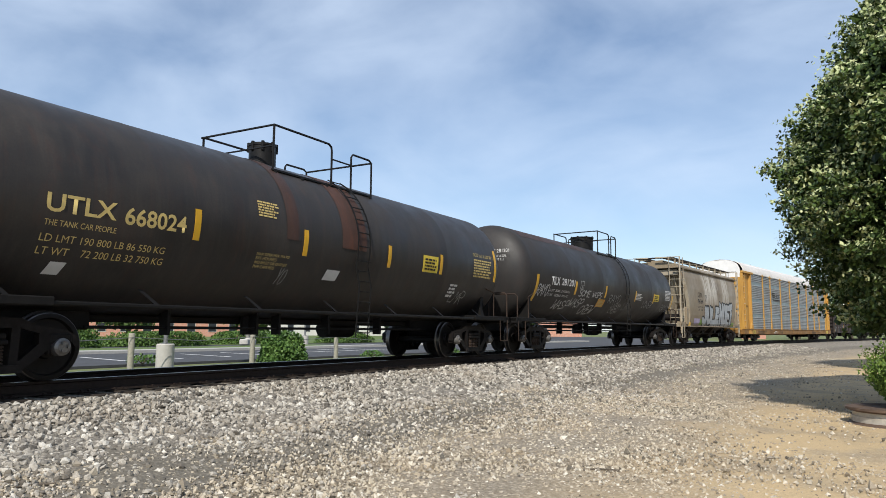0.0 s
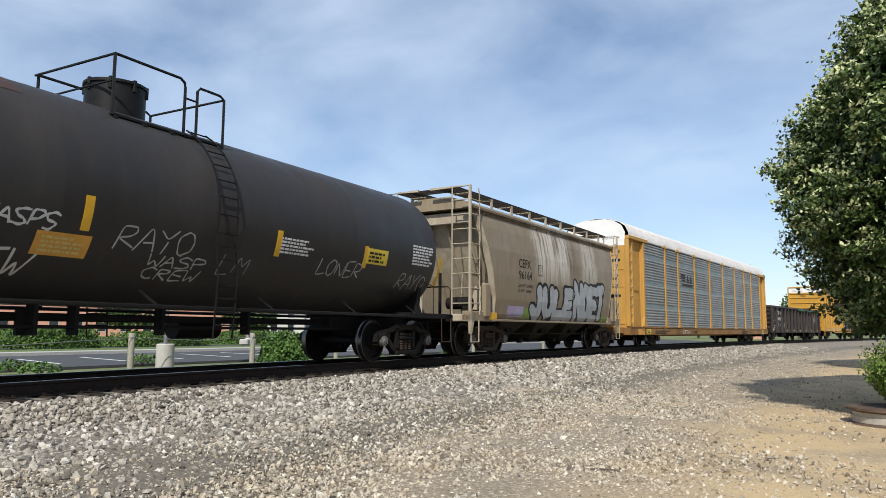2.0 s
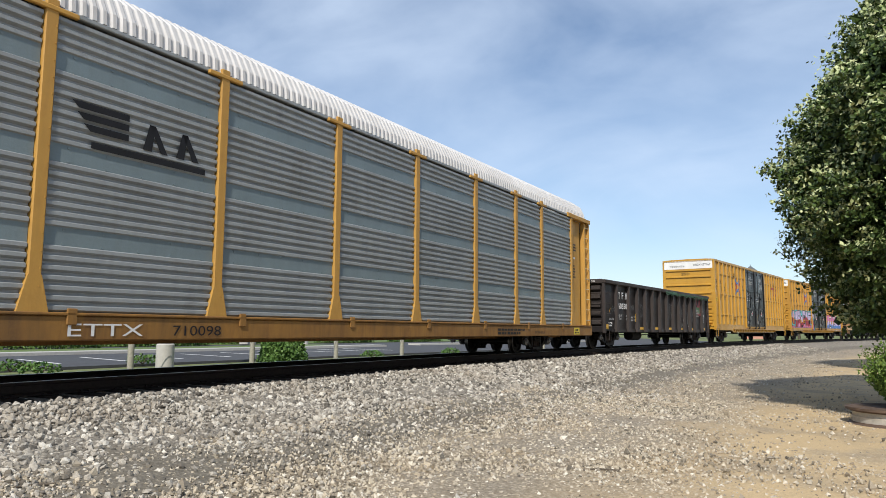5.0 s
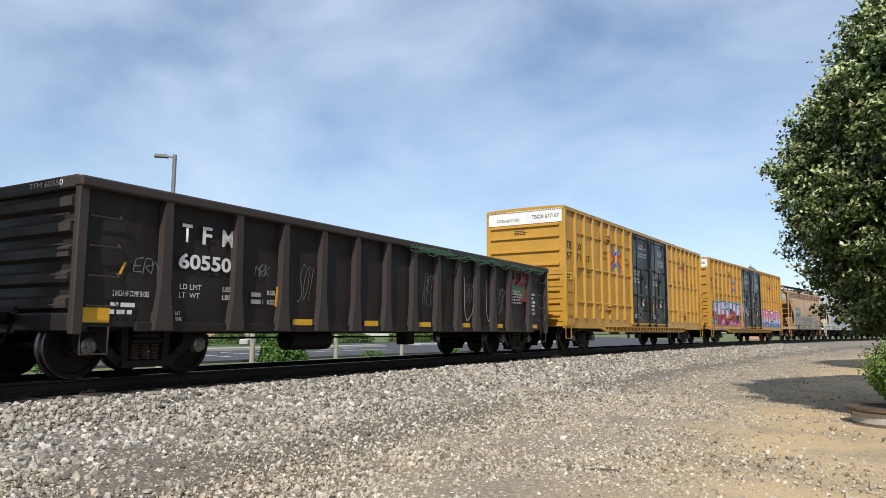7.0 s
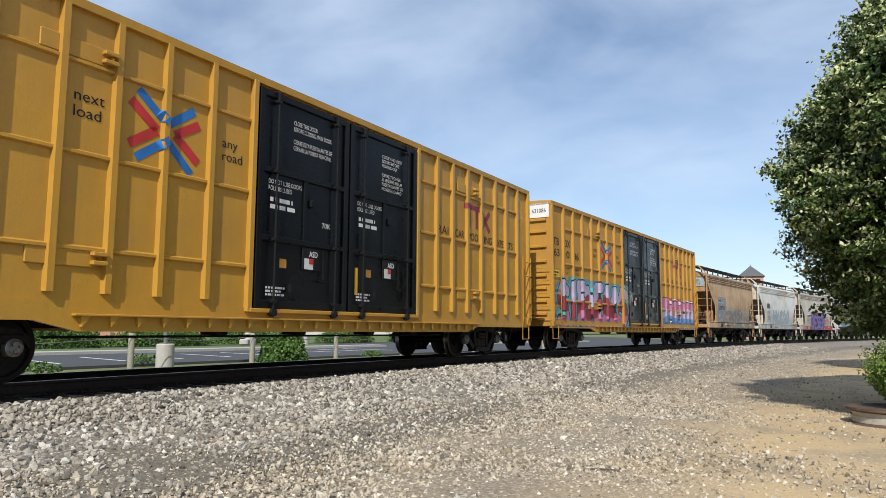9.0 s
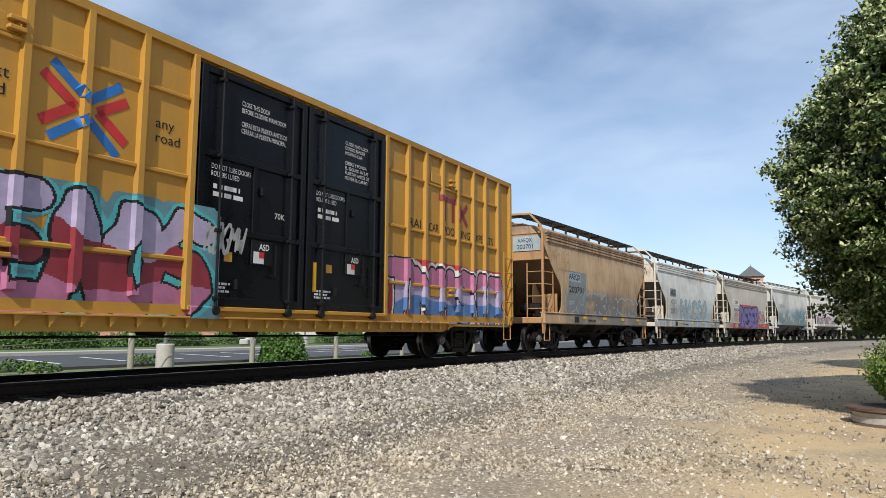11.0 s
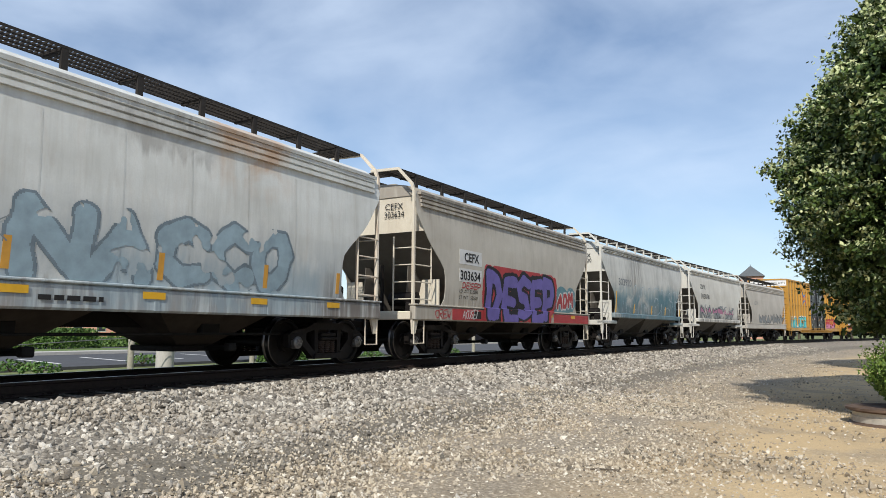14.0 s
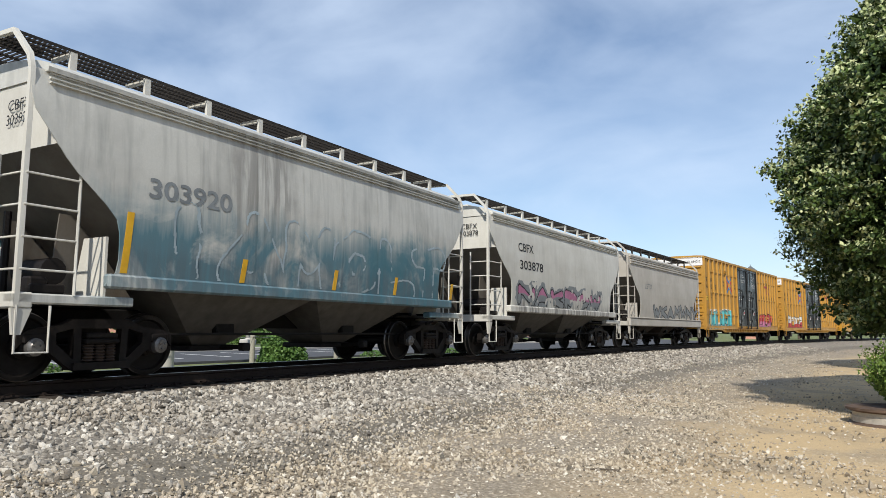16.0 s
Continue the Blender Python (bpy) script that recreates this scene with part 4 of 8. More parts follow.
def truck_mesh(r, a, key):
    k, g = r / 0.457, geo()
    for s in (-1, 1):
        x0, x1 = 0.985 * s, 1.115 * s
        def add_poly(pts, xa=x0, xb=x1):
            prism(g, [(p * a / 0.95, q * k) for p, q in pts], "x", xa, xb)
        add_poly([(-1.17, 0.44), (-1.17, 0.60), (-1.02, 0.68), (-0.62, 0.74), (-0.42, 0.83), (0.42, 0.83), (0.62, 0.74), (1.02, 0.68), (1.17, 0.60), (1.17, 0.44), (1.03, 0.61), (0.80, 0.60), (0.42, 0.70), (-0.42, 0.70), (-0.80, 0.60), (-1.03, 0.61)])
        for q in (-1, 1):
            add_poly([(q * 0.82, 0.62), (q * 0.82, 0.44), (q * 0.44, 0.15), (q * 0.30, 0.15), (q * 0.30, 0.28), (q * 0.42, 0.29), (q * 0.66, 0.50), (q * 0.66, 0.66)])
            add_poly([(q * 0.29, 0.24), (q * 0.40, 0.24), (q * 0.42, 0.74), (q * 0.31, 0.74)])
            box(g, 0.95 * s, 1.14 * s, q * a - 0.15 * k, q * a + 0.15 * k, 0.50 * k, 0.63 * k, 0.02)
            box(g, 0.94 * s, 1.10 * s, q * a - 0.17 * k, q * a - 0.11 * k, 0.36 * k, 0.6 * k, 0.015)
            box(g, 0.94 * s, 1.10 * s, q * a + 0.11 * k, q * a + 0.17 * k, 0.36 * k, 0.6 * k, 0.015)
        add_poly([(-0.44, 0.14), (0.44, 0.14), (0.42, 0.24), (-0.42, 0.24)], 0.93 * s, 1.17 * s)
        box(g, 0.9 * s, 1.17 * s, -0.27 * a, 0.27 * a, 0.49 * k, 0.56 * k, 0.02)
        box(g, 0.9 * s, 1.15 * s, -0.25 * a, 0.25 * a, 0.56 * k, 0.64 * k, 0.02)
    box(g, -1.0, 1.0, -0.2, 0.2, 0.52 * k, 0.80 * k, 0.04)
    for q in (-1, 1):
        box(g, -0.7, 0.7, q * 0.42 - 0.05, q * 0.42 + 0.05, 0.36 * k, 0.46 * k, 0.02)
    return mesh_of("truck_frame", g, key, 30)


def spring_mesh(k):
    prof = [(0.02, 0.24 * k)]
    for i in range(6):
        z = 0.245 * k + i * 0.041 * k
        prof += [(0.058, z), (0.076, z + 0.012 * k), (0.076, z + 0.024 * k), (0.058, z + 0.036 * k)]
    prof += [(0.02, 0.495 * k)]
    g = geo()
    lathe(g, prof, "z", n=14)
    return mesh_of("coil_spring", g, "truck_rust", 30)


def truck(parent, y, r, a, key):
    k = r / 0.457
    if (r, a, key) not in SHARED:
        SHARED[r, a, key] = (truck_mesh(r, a, key), wheelset_mesh(r), spring_mesh(k))
    frame_me, wheel_me, spring_me = SHARED[r, a, key]
    t = part("truck", frame_me, None, parent, "heavy cast steel truck with coil springs", at=pose(0, y, 0))
    for q in (-1, 1):
        w = part("wheelset", wheel_me, None, t, "steel wheels on an axle", at=pose(0, q * a, r))
        WHEELS.append((w, q * a, r))
    for x in (1.07, -1.07):
        for q in (-0.165, 0.0, 0.165):
            part("coil_spring", spring_me, None, t, at=pose(x, q, 0))


def coupler(parent, y, d, z=0.84):
    """Knuckle coupler, draft box and air hose at the end at y; d is -1 at the leading end."""
    g = geo()
    box(g, -0.2, 0.2, y, y - d * 0.5, z - 0.17, z + 0.17, 0.02)
    box(g, -0.07, 0.07, y, y + d * 0.5, z - 0.08, z + 0.08, 0.02)
    box(g, -0.14, 0.12, y + d * 0.42, y + d * 0.66, z - 0.13, z + 0.13, 0.04)
    box(g, -0.02, 0.16, y + d * 0.58, y + d * 0.74, z - 0.15, z + 0.15, 0.04)
    part("coupler", g, "truck", parent, "rusty steel knuckle coupler")
    g = geo()
    pts = [(0.34, y + d * 0.1, z - 0.1)] + [(0.34 - 0.2 * t, y + d * (0.1 + 0.6 * t), z - 0.12 - 1.5 * t * (1 - t) - 0.1 * t) for t in (0.2, 0.4, 0.6, 0.8, 1.0)]
    tube(g, pts, 0.026, 7)
    part("air_hose", g, "rubber", parent, "sagging black air hose")


def flat_side(x):
    return lambda y, z: x


def panel(parent, name, key, y0, y1, z0, z1, surf, off=0.006, label="", n=5, skew=0.0):
    g = geo()
    v = []
    for i in range(n + 1):
        z = z0 + (z1 - z0) * i / n
        for y in (y0, y1):
            yy = y + skew * (i / n)
            v.append((surf(yy, z) + off, yy, z))
            v.append((surf(yy, z) + off - 0.004, yy, z))
    f = []
    for i in range(n):
        a = i * 4
        f += [(a, a + 2, a + 6, a + 4), (a + 1, a + 5, a + 7, a + 3), (a, a + 4, a + 5, a + 1), (a + 2, a + 3, a + 7, a + 6)]
    f += [(0, 1, 3, 2), (n * 4, n * 4 + 2, n * 4 + 3, n * 4 + 1)]
    add(g, v, f)
    return part(name, g, key, parent, label)


def lettering(parent, text, key, y0, z0, y1, h, surf, off=0.007, bold=0.0, name="lettering", end=None):
    cu = bpy.data.curves.new(name, "FONT")
    cu.body, cu.size, cu.offset, cu.resolution_u = text, 1.0, bold, 3
    tmp = bpy.data.objects.new(name, cu)
    scene.collection.objects.link(tmp)
    bpy.context.view_layer.update()
    me = bpy.data.meshes.new_from_object(tmp.evaluated_get(bpy.context.evaluated_depsgraph_get()))
    bpy.data.objects.remove(tmp)
    co = np.empty(len(me.vertices) * 3)
    me.vertices.foreach_get("co", co)
    co = co.reshape(-1, 3)
    lo, hi = co.min(0), co.max(0)
    a = (co[:, 0] - lo[0]) / (hi[0] - lo[0]) * (y1 - y0) + y0
    lines = text.count("\n") + 1
    b = (co[:, 1] - lo[1]) / (hi[1] - lo[1]) * h + z0
    if end is None:
        out = np.array([(surf(p, q) + off, p, q) for p, q in zip(a, b)])
    else:
        out = np.array([(p, end, q) for p, q in zip(a, b)])
    me.vertices.foreach_set("co", out.ravel())
    me.materials.clear()
    me.materials.append(M[key])
    me.update()
    return part(name, me, None, parent)


def bars(parent, key, y0, y1, z0, z1, rows, surf, seed=0, off=0.006, name="small_print", end=None):
    """Lines of print too small to read."""
    rng, g = random.Random(seed), geo()
    step = (z1 - z0) / rows
    for i in range(rows):
        z, y = z0 + i * step, y0
        stop = y1 - rng.random() * 0.3 * (y1 - y0)
        while y < stop - 0.01:
            w = min(rng.uniform(0.5, 2.4) * step, stop - y)
            if end is None:
                x = surf(y, z) + off
                x2 = surf(y, z + step * 0.6) + off
                add(g, [(x, y, z), (x, y + w, z), (x2, y + w, z + step * 0.6), (x2, y, z + step * 0.6)], [(0, 1, 2, 3)])
            else:
                add(g, [(y, end, z), (y + w, end, z), (y + w, end, z + step * 0.6), (y, end, z + step * 0.6)], [(0, 1, 2, 3)])
            y += w + 0.35 * step
    return part(name, g, key, parent)


GLYPH = {"A": [[(0, 0), (0.5, 1), (1, 0)], [(0.2, 0.4), (0.8, 0.4)]], "C": [[(1, 0.85), (0.6, 1), (0.1, 0.7), (0.1, 0.3), (0.6, 0), (1, 0.15)]],
         "D": [[(0.05, 0), (0.05, 1), (0.6, 0.95), (1, 0.5), (0.6, 0.05), (0.05, 0)]], "E": [[(1, 1), (0.1, 1), (0.1, 0), (1, 0)], [(0.1, 0.5), (0.8, 0.5)]],
         "M": [[(0, 0), (0.1, 1), (0.5, 0.4), (0.9, 1), (1, 0)]], "N": [[(0, 0), (0, 1), (1, 0), (1, 1)]],
         "O": [[(0.5, 0), (0.9, 0.2), (1, 0.55), (0.8, 0.95), (0.4, 1), (0.05, 0.75), (0, 0.4), (0.2, 0.05), (0.5, 0)]],
         "P": [[(0.05, 0), (0.05, 1), (0.8, 0.95), (0.95, 0.7), (0.7, 0.5), (0.05, 0.45)]], "R": [[(0.05, 0), (0.05, 1), (0.8, 0.95), (0.95, 0.7), (0.7, 0.52), (0.1, 0.48), (1, 0)]],
         "S": [[(1, 0.9), (0.5, 1), (0.05, 0.78), (0.2, 0.55), (0.8, 0.45), (0.95, 0.2), (0.5, 0), (0, 0.1)]], "W": [[(0, 1), (0.25, 0), (0.5, 0.6), (0.75, 0), (1, 1)]],
         "Y": [[(0, 1), (0.5, 0.5), (1, 1)], [(0.5, 0.5), (0.4, 0)]], "L": [[(0.1, 1), (0.1, 0), (1, 0.05)]], "K": [[(0.05, 0), (0.05, 1)], [(0.95, 1), (0.1, 0.5), (1, 0)]],
         "I": [[(0.5, 0), (0.5, 1)]], "T": [[(0, 1), (1, 1)], [(0.5, 1), (0.45, 0)]], "G": [[(1, 0.85), (0.6, 1), (0.1, 0.7), (0.1, 0.3), (0.6, 0), (1, 0.15), (1, 0.5), (0.6, 0.5)]],
         "B": [[(0.05, 0), (0.05, 1), (0.75, 0.95), (0.8, 0.6), (0.1, 0.5), (0.95, 0.4), (0.8, 0.05), (0.05, 0)]], " ": [], "U": [[(0.05, 1), (0.05, 0.3), (0.4, 0), (0.8, 0.1), (0.95, 0.4), (0.95, 1)]], "J": [[(0.8, 1), (0.8, 0.25), (0.45, 0), (0.05, 0.2)]]}


def strokes_of(word, y0, y1, z0, z1, rng, slant=0.0, jit=0.05, gap=0.18):
    out, n = [], len(word)
    w = (y1 - y0) / n
    for i, ch in enumerate(word):
        for s in GLYPH[ch]:
            line_pts = []
            for a, b in s:
                a, b = a + rng.uniform(-jit, jit), b + rng.uniform(-jit, jit)
                line_pts.append((y0 + w * (i + gap / 2 + a * (1 - gap)) + slant * b * (z1 - z0), z0 + b * (z1 - z0)))
            out.append(line_pts)
    return out


def tag_writing(parent, word, key, y0, y1, z0, z1, surf, seed, width=0.025, slant=0.2, up=0.0):
    """Thin sprayed handwriting laid on a curved side."""
    rng, g = random.Random(seed), geo()
    for s in strokes_of(word, y0, y1, z0, z1, rng, slant, 0.09, 0.1):
        pts = []
        for (a, b), (c, d) in zip(s, s[1:]):
            for k in range(6):
                pts.append((a + (c - a) * k / 6, b + (d - b) * k / 6 + up * (a - y0)))
        pts.append((s[-1][0], s[-1][1] + up * (s[-1][0] - y0)))
        for _ in range(2):
            pts = [pts[0]] + [((p[0] + q[0] * 2 + r[0]) / 4, (p[1] + q[1] * 2 + r[1]) / 4) for p, q, r in zip(pts, pts[1:], pts[2:])] + [pts[-1]]
        v = []
        for i, (a, b) in enumerate(pts):
            p, q = pts[max(i - 1, 0)], pts[min(i + 1, len(pts) - 1)]
            dx, dz = q[0] - p[0], q[1] - p[1]
            le = math.hypot(dx, dz) + 1e-6
            w = width * (0.6 + 0.5 * abs(math.sin(i * 0.4 + seed)))
            for sg in (-1, 1):
                yy, zz = a - sg * dz / le * w / 2, b + sg * dx / le * w / 2
                v.append((surf(yy, zz) + 0.0065, yy, zz))
        add(g, v, [(2 * i, 2 * i + 2, 2 * i + 3, 2 * i + 1) for i in range(len(pts) - 1)])
    return part("graffiti_tag", g, key, parent, "thin sprayed graffiti scrawl", smooth=0)


def piece(parent, word, y0, y1, z0, z1, surf, seed, fills, outline, thick=0.11, halo=None, backs=None, cell=0.018, low=None, fade=9.0, label="sprayed graffiti letters"):
    """A graffiti piece as a paint skin of small cells: fat rounded letters with an outline and a cloud of colour behind."""
    rng = random.Random(seed)
    ys, zs = np.arange(y0 - 0.25, y1 + 0.25, cell), np.arange(max(z0 - 0.15, low if low is not None else -9), z1 + 0.25, cell)
    Y, Z = np.meshgrid(ys[:-1] + cell / 2, zs[:-1] + cell / 2, indexing="ij")
    wob = np.array([[noise.noise((y * 1.3 + seed, z * 1.9, seed * 0.7)) for z in zs[:-1]] for y in ys[:-1]])
    fine = np.array([[noise.noise((y * 5 + seed, z * 5, 2.0)) for z in zs[:-1]] for y in ys[:-1]])
    best, letter = np.full(Y.shape, 9.0), np.zeros(Y.shape, int)
    n, w = len(word), (y1 - y0) / len(word)
    for i, ch in enumerate(word):
        yy = Y - wob * 0.12
        up = rng.uniform(-0.06, 0.06)
        zz = Z + wob * 0.10 + up
        d = np.full(Y.shape, 9.0)
        for s in GLYPH[ch]:
            pts = [(y0 + w * (i + 0.12 + a * 0.76), z0 + 0.08 + b * (z1 - z0 - 0.16)) for a, b in s]
            for (a, b), (c, e) in zip(pts, pts[1:]):
                vx, vz = c - a, e - b
                t = np.clip(((yy - a) * vx + (zz - b) * vz) / (vx * vx + vz * vz), 0, 1)
                d = np.minimum(d, np.hypot(yy - a - t * vx, zz - b - t * vz))
        closer = d < best
        best, letter = np.where(closer, d, best), np.where(closer, i, letter)
    best = best + fine * 0.02
    mats = list(fills) + [outline] + ([backs] if backs else []) + ([halo] if halo else [])
    idx = np.full(Y.shape, -1)
    if halo:
        idx[(best < thick + 0.24 + wob * 0.28 + fine * 0.10)] = len(mats) - 1
    if backs:
        idx[best < thick + 0.10 + wob * 0.05] = len(fills) + 1
    idx[best < thick + 0.045] = len(fills)
    tone = ((Z - z0) / (z1 - z0) + wob * 0.35) * len(fills)
    inner = best < thick
    idx[inner] = np.clip(tone, 0, len(fills) - 1).astype(int)[inner] if fills else -1
    idx[(wob + fine * 0.7 > fade)] = -1
    ii, jj = np.nonzero(idx >= 0)
    if len(ii) == 0:
        return None
    px = np.array([[surf(y, z) + 0.0055 for z in zs] for y in ys])
    P = np.stack([px, np.repeat(ys[:, None], len(zs), 1), np.repeat(zs[None], len(ys), 0)], -1).reshape(-1, 3)
    m = len(zs)
    q = np.stack([ii * m + jj, (ii + 1) * m + jj, (ii + 1) * m + jj + 1, ii * m + jj + 1], -1)
    used, inv = np.unique(q, return_inverse=True)
    me = quick_mesh("graffiti_piece", P[used], inv.reshape(q.shape), mats, False, idx[ii, jj])
    return part("graffiti_piece", me, None, parent, label)


# ---- tank cars ----


def tank_car(name, label, u0, u1, trucks, r, zc, t0, t1, shell, crown, dome_y, dome_r, dome_h, plat, ladder_y, stack=True):
    ob, L = car(name, label, u0, u1, trucks)

    def surf(y, z):
        return math.sqrt(max(r * r - (z - zc) ** 2, 0.01))
    g, prof, hd = geo(), [], 0.62
    for i in range(9):
        a = i / 8 * math.pi / 2
        prof.append((max(r * math.sin(a), 0.001), t0 + hd * (1 - math.cos(a))))
    seams = [t0 + hd + (t1 - t0 - 2 * hd) * k / 5 for k in range(1, 5)]
    for s in seams:
        prof += [(r, s - 0.06), (r + 0.003, s - 0.03), (r + 0.003, s + 0.03), (r, s + 0.06)]
    for i in range(9):
        a = (8 - i) / 8 * math.pi / 2
        prof.append((max(r * math.sin(a), 0.001), t1 - hd * (1 - math.cos(a))))
    lathe(g, prof, "y", (0, 0, zc), 72)
    part("tank", g, shell, ob, "dark cylindrical tank with rounded heads", 50)
    g = geo()
    lathe(g, [(dome_r * 0.9, zc + r - 0.12), (dome_r, zc + r - 0.1), (dome_r, zc + r + dome_h), (dome_r * 1.06, zc + r + dome_h + 0.005), (dome_r * 1.06, zc + r + dome_h + 0.05), (0.001, zc + r + dome_h + 0.07)], "z", (0, dome_y, 0), 26)
    dome = part("manway_dome", g, "black_steel", ob, "black bolted manway housing")
    for k in range(8):
        a = k * math.pi / 4
        g = geo()
        box(g, dome_r * 1.0 * math.cos(a) - 0.03, dome_r * 1.0 * math.cos(a) + 0.03, dome_y + dome_r * math.sin(a) - 0.03, dome_y + dome_r * math.sin(a) + 0.03, zc + r + dome_h - 0.12, zc + r + dome_h + 0.08, 0.01)
        part("bolt", g, "black_steel", dome)
    top = zc + r
    y0, y1, y2, y3, zr = plat
    g = geo()
    zp = zc + math.sqrt(r * r - 0.93 ** 2) + 0.02
    for sx in (-1, 1):
        for k in range(5):
            x = sx * (0.62 + k * 0.075)
            box(g, x - 0.02, x + 0.02, y0, y3, zp, zp + 0.035)
        for y in np.linspace(y0 + 0.05, y3 - 0.05, 5):
            box(g, sx * 0.55, sx * 0.98, y - 0.03, y + 0.03, zp - 0.05, zp - 0.002)
            box(g, sx * 0.8, sx * 0.86, y - 0.03, y + 0.03, zp - 0.2, zp - 0.04)
    part("top_platform", g, "black_steel", ob, "black grated platform on the tank")
    g = geo()
    for sx in (-1, 1):
        x = sx * 0.95
        tube(g, [(x, y0, zp), (x, y0, zr)], 0.024, 6)
        tube(g, [(x, y0, zr), (x, y1 - 0.1, zr), (x, y1 - 0.02, zr - 0.05), (x, y1, zr - 0.12), (x, y1, zp)], 0.024, 6)
        tube(g, [(x, y2, zp), (x, y2, zr - 0.12), (x, y2 + 0.06, zr - 0.05), (x, y3 - 0.1, zr - 0.05), (x, y3, zr - 0.1), (x, y3, zp - 0.12)], 0.024, 6)
        tube(g, [(x, y1, zr - 0.3), (x, y2, zr - 0.3)], 0.018, 6)
    tube(g, [(-0.95, y0 - 0.05, zr - 0.02), (0.95, y0, zr)], 0.022, 6)
    tube(g, [(-0.95, y3, zr - 0.1), (0.95, y3, zr - 0.1)], 0.022, 6)
    tube(g, [(-0.95, y0, zr - 0.4), (0.95, y0, zr - 0.4)], 0.018, 6)
    part("handrail", g, "black_steel", ob, "thin black pipe handrail")
    g = geo()
    for sx in (-1, 1):
        for dy in (-0.2, 0.2):
            pts = []
            for k in range(13):
                a = math.radians(62 - k * 6.5)
                pts.append((sx * (r + 0.06) * math.cos(a), ladder_y + dy, zc + (r + 0.06) * math.sin(a)))
            pts += [(sx * (r + 0.09), ladder_y + dy, 1.6), (sx * (r + 0.02), ladder_y + dy, 0.55)]
            tube(g, pts, 0.016, 5)
        for k in range(15):
            f = k / 14
            if f < 0.5:
                a = math.radians(60 - f * 2 * 72)
                p = (sx * (r + 0.06) * math.cos(a), zc + (r + 0.06) * math.sin(a))
            else:
                p = (sx * (r + 0.07), zc - 0.35 - (f - 0.5) * 2 * 1.45)
            tube(g, [(p[0], ladder_y - 0.2, p[1]), (p[0], ladder_y + 0.2, p[1])], 0.013, 5)
    part("ladder", g, "black_steel", ob, "black side ladder over the tank")
    g = geo()
    zs = 1.02
    for sx in (-1, 1):
        tube(g, [(sx * 1.45, -L + 0.3, zs), (sx * 1.45, L - 0.3, zs)], 0.032, 7)
        for k in range(7):
            y = -L + 1.6 + k * (2 * L - 3.2) / 6
            add(g, [(sx * 1.45, y - 0.02, zs), (sx * 1.45, y + 0.06, zs), (sx * 1.2, y - 0.1, zs + 0.25), (sx * 1.2, y - 0.18, zs + 0.25), (sx * 1.43, y - 0.02, zs - 0.01), (sx * 1.18, y - 0.1, zs + 0.24)], [(0, 1, 2, 3), (0, 3, 5, 4)])
    part("side_handrail", g, "black_steel", ob, "long pipe handrail along the car")
    for d in (-1, 1):
        y = d * (L - 1.3)
        g = geo()
        prism(g, [(-1.35, 1.0), (1.35, 1.0), (1.25, 1.3), (r * 0.85, zc - r * 0.45), (-r * 0.85, zc - r * 0.45), (-1.25, 1.3)], "y", y - 0.08, y + 0.08)
        part("saddle", g, "under", ob, "black tank saddle")
        for sx in (-1, 1):
            g = geo()
            box(g, sx * 1.0, sx * 1.50, d * (L - 2.1), d * L, 0.98, 1.1, 0.015)
            part("side_step", g, "under", ob)
        g = geo()
        box(g, -1.5, 1.5, d * (L - 0.35), d * L, 0.92, 1.1, 0.02)
        part("end_sill", g, "under", ob)
        g = geo()
        box(g, -0.3, 0.3, d * (L - 3.4), d * L, 0.68, 1.02, 0.03)
        part("stub_sill", g, "under", ob)
    g = geo()
    box(g, -0.12, 0.12, -L + 3, L - 3, 0.80, 0.92, 0.02)
    part("brake_pipe_beam", g, "under", ob)
    g = geo()
    for d in (-1, 1):
        for sx in (-1, 1):
            tube(g, [(sx * 1.48, d * (L - 0.1), 1.1), (sx * 1.48, d * (L - 0.1), 1.72), (sx * 1.40, d * (L - 0.1), 1.8), (sx * 0.6, d * (L - 0.1), 1.8), (sx * 0.5, d * (L - 0.1), 1.7), (sx * 0.5, d * (L - 0.1), 1.1)], 0.02, 6)
            tube(g, [(sx * 1.5, d * (L - 0.12), 1.0), (sx * 1.5, d * (L - 0.12), 0.42), (sx * 1.5, d * (L - 0.58), 0.42), (sx * 1.5, d * (L - 0.58), 1.0)], 0.018, 6)
            tube(g, [(sx * 1.45, d * (L - 0.9), 1.1), (sx * 1.45, d * (L - 0.9), 1.75), (sx * 1.40, d * (L - 1.3), 1.85)], 0.018, 6)
    part("end_handrail", g, "truck_rust", ob, "worn pipe grab irons and stirrup steps")
    g = geo()
    tube(g, [(0.45, -L + 3.2, 0.72), (0.45, L - 3.2, 0.72)], 0.025, 6)
    tube(g, [(0.2, -1.2, 0.95), (0.2, -1.2, 0.6)], 0.11, 10)
    lathe(g, [(0, -0.5), (0.2, -0.5), (0.2, 0.5), (0, 0.5)], "y", (-0.5, 2.4, 0.72), 14)
    for y in (-3.2, -1.2, -0.6, 0.9, 2.8):
        box(g, 0.3, 0.5, y - 0.03, y + 0.03, 0.6, 1.05)
    part("brake_rigging", g, "under", ob, "black pipes and brake rigging")
    for d in (-1, 1):
        coupler(ob, d * L, d)
    return ob, L, surf


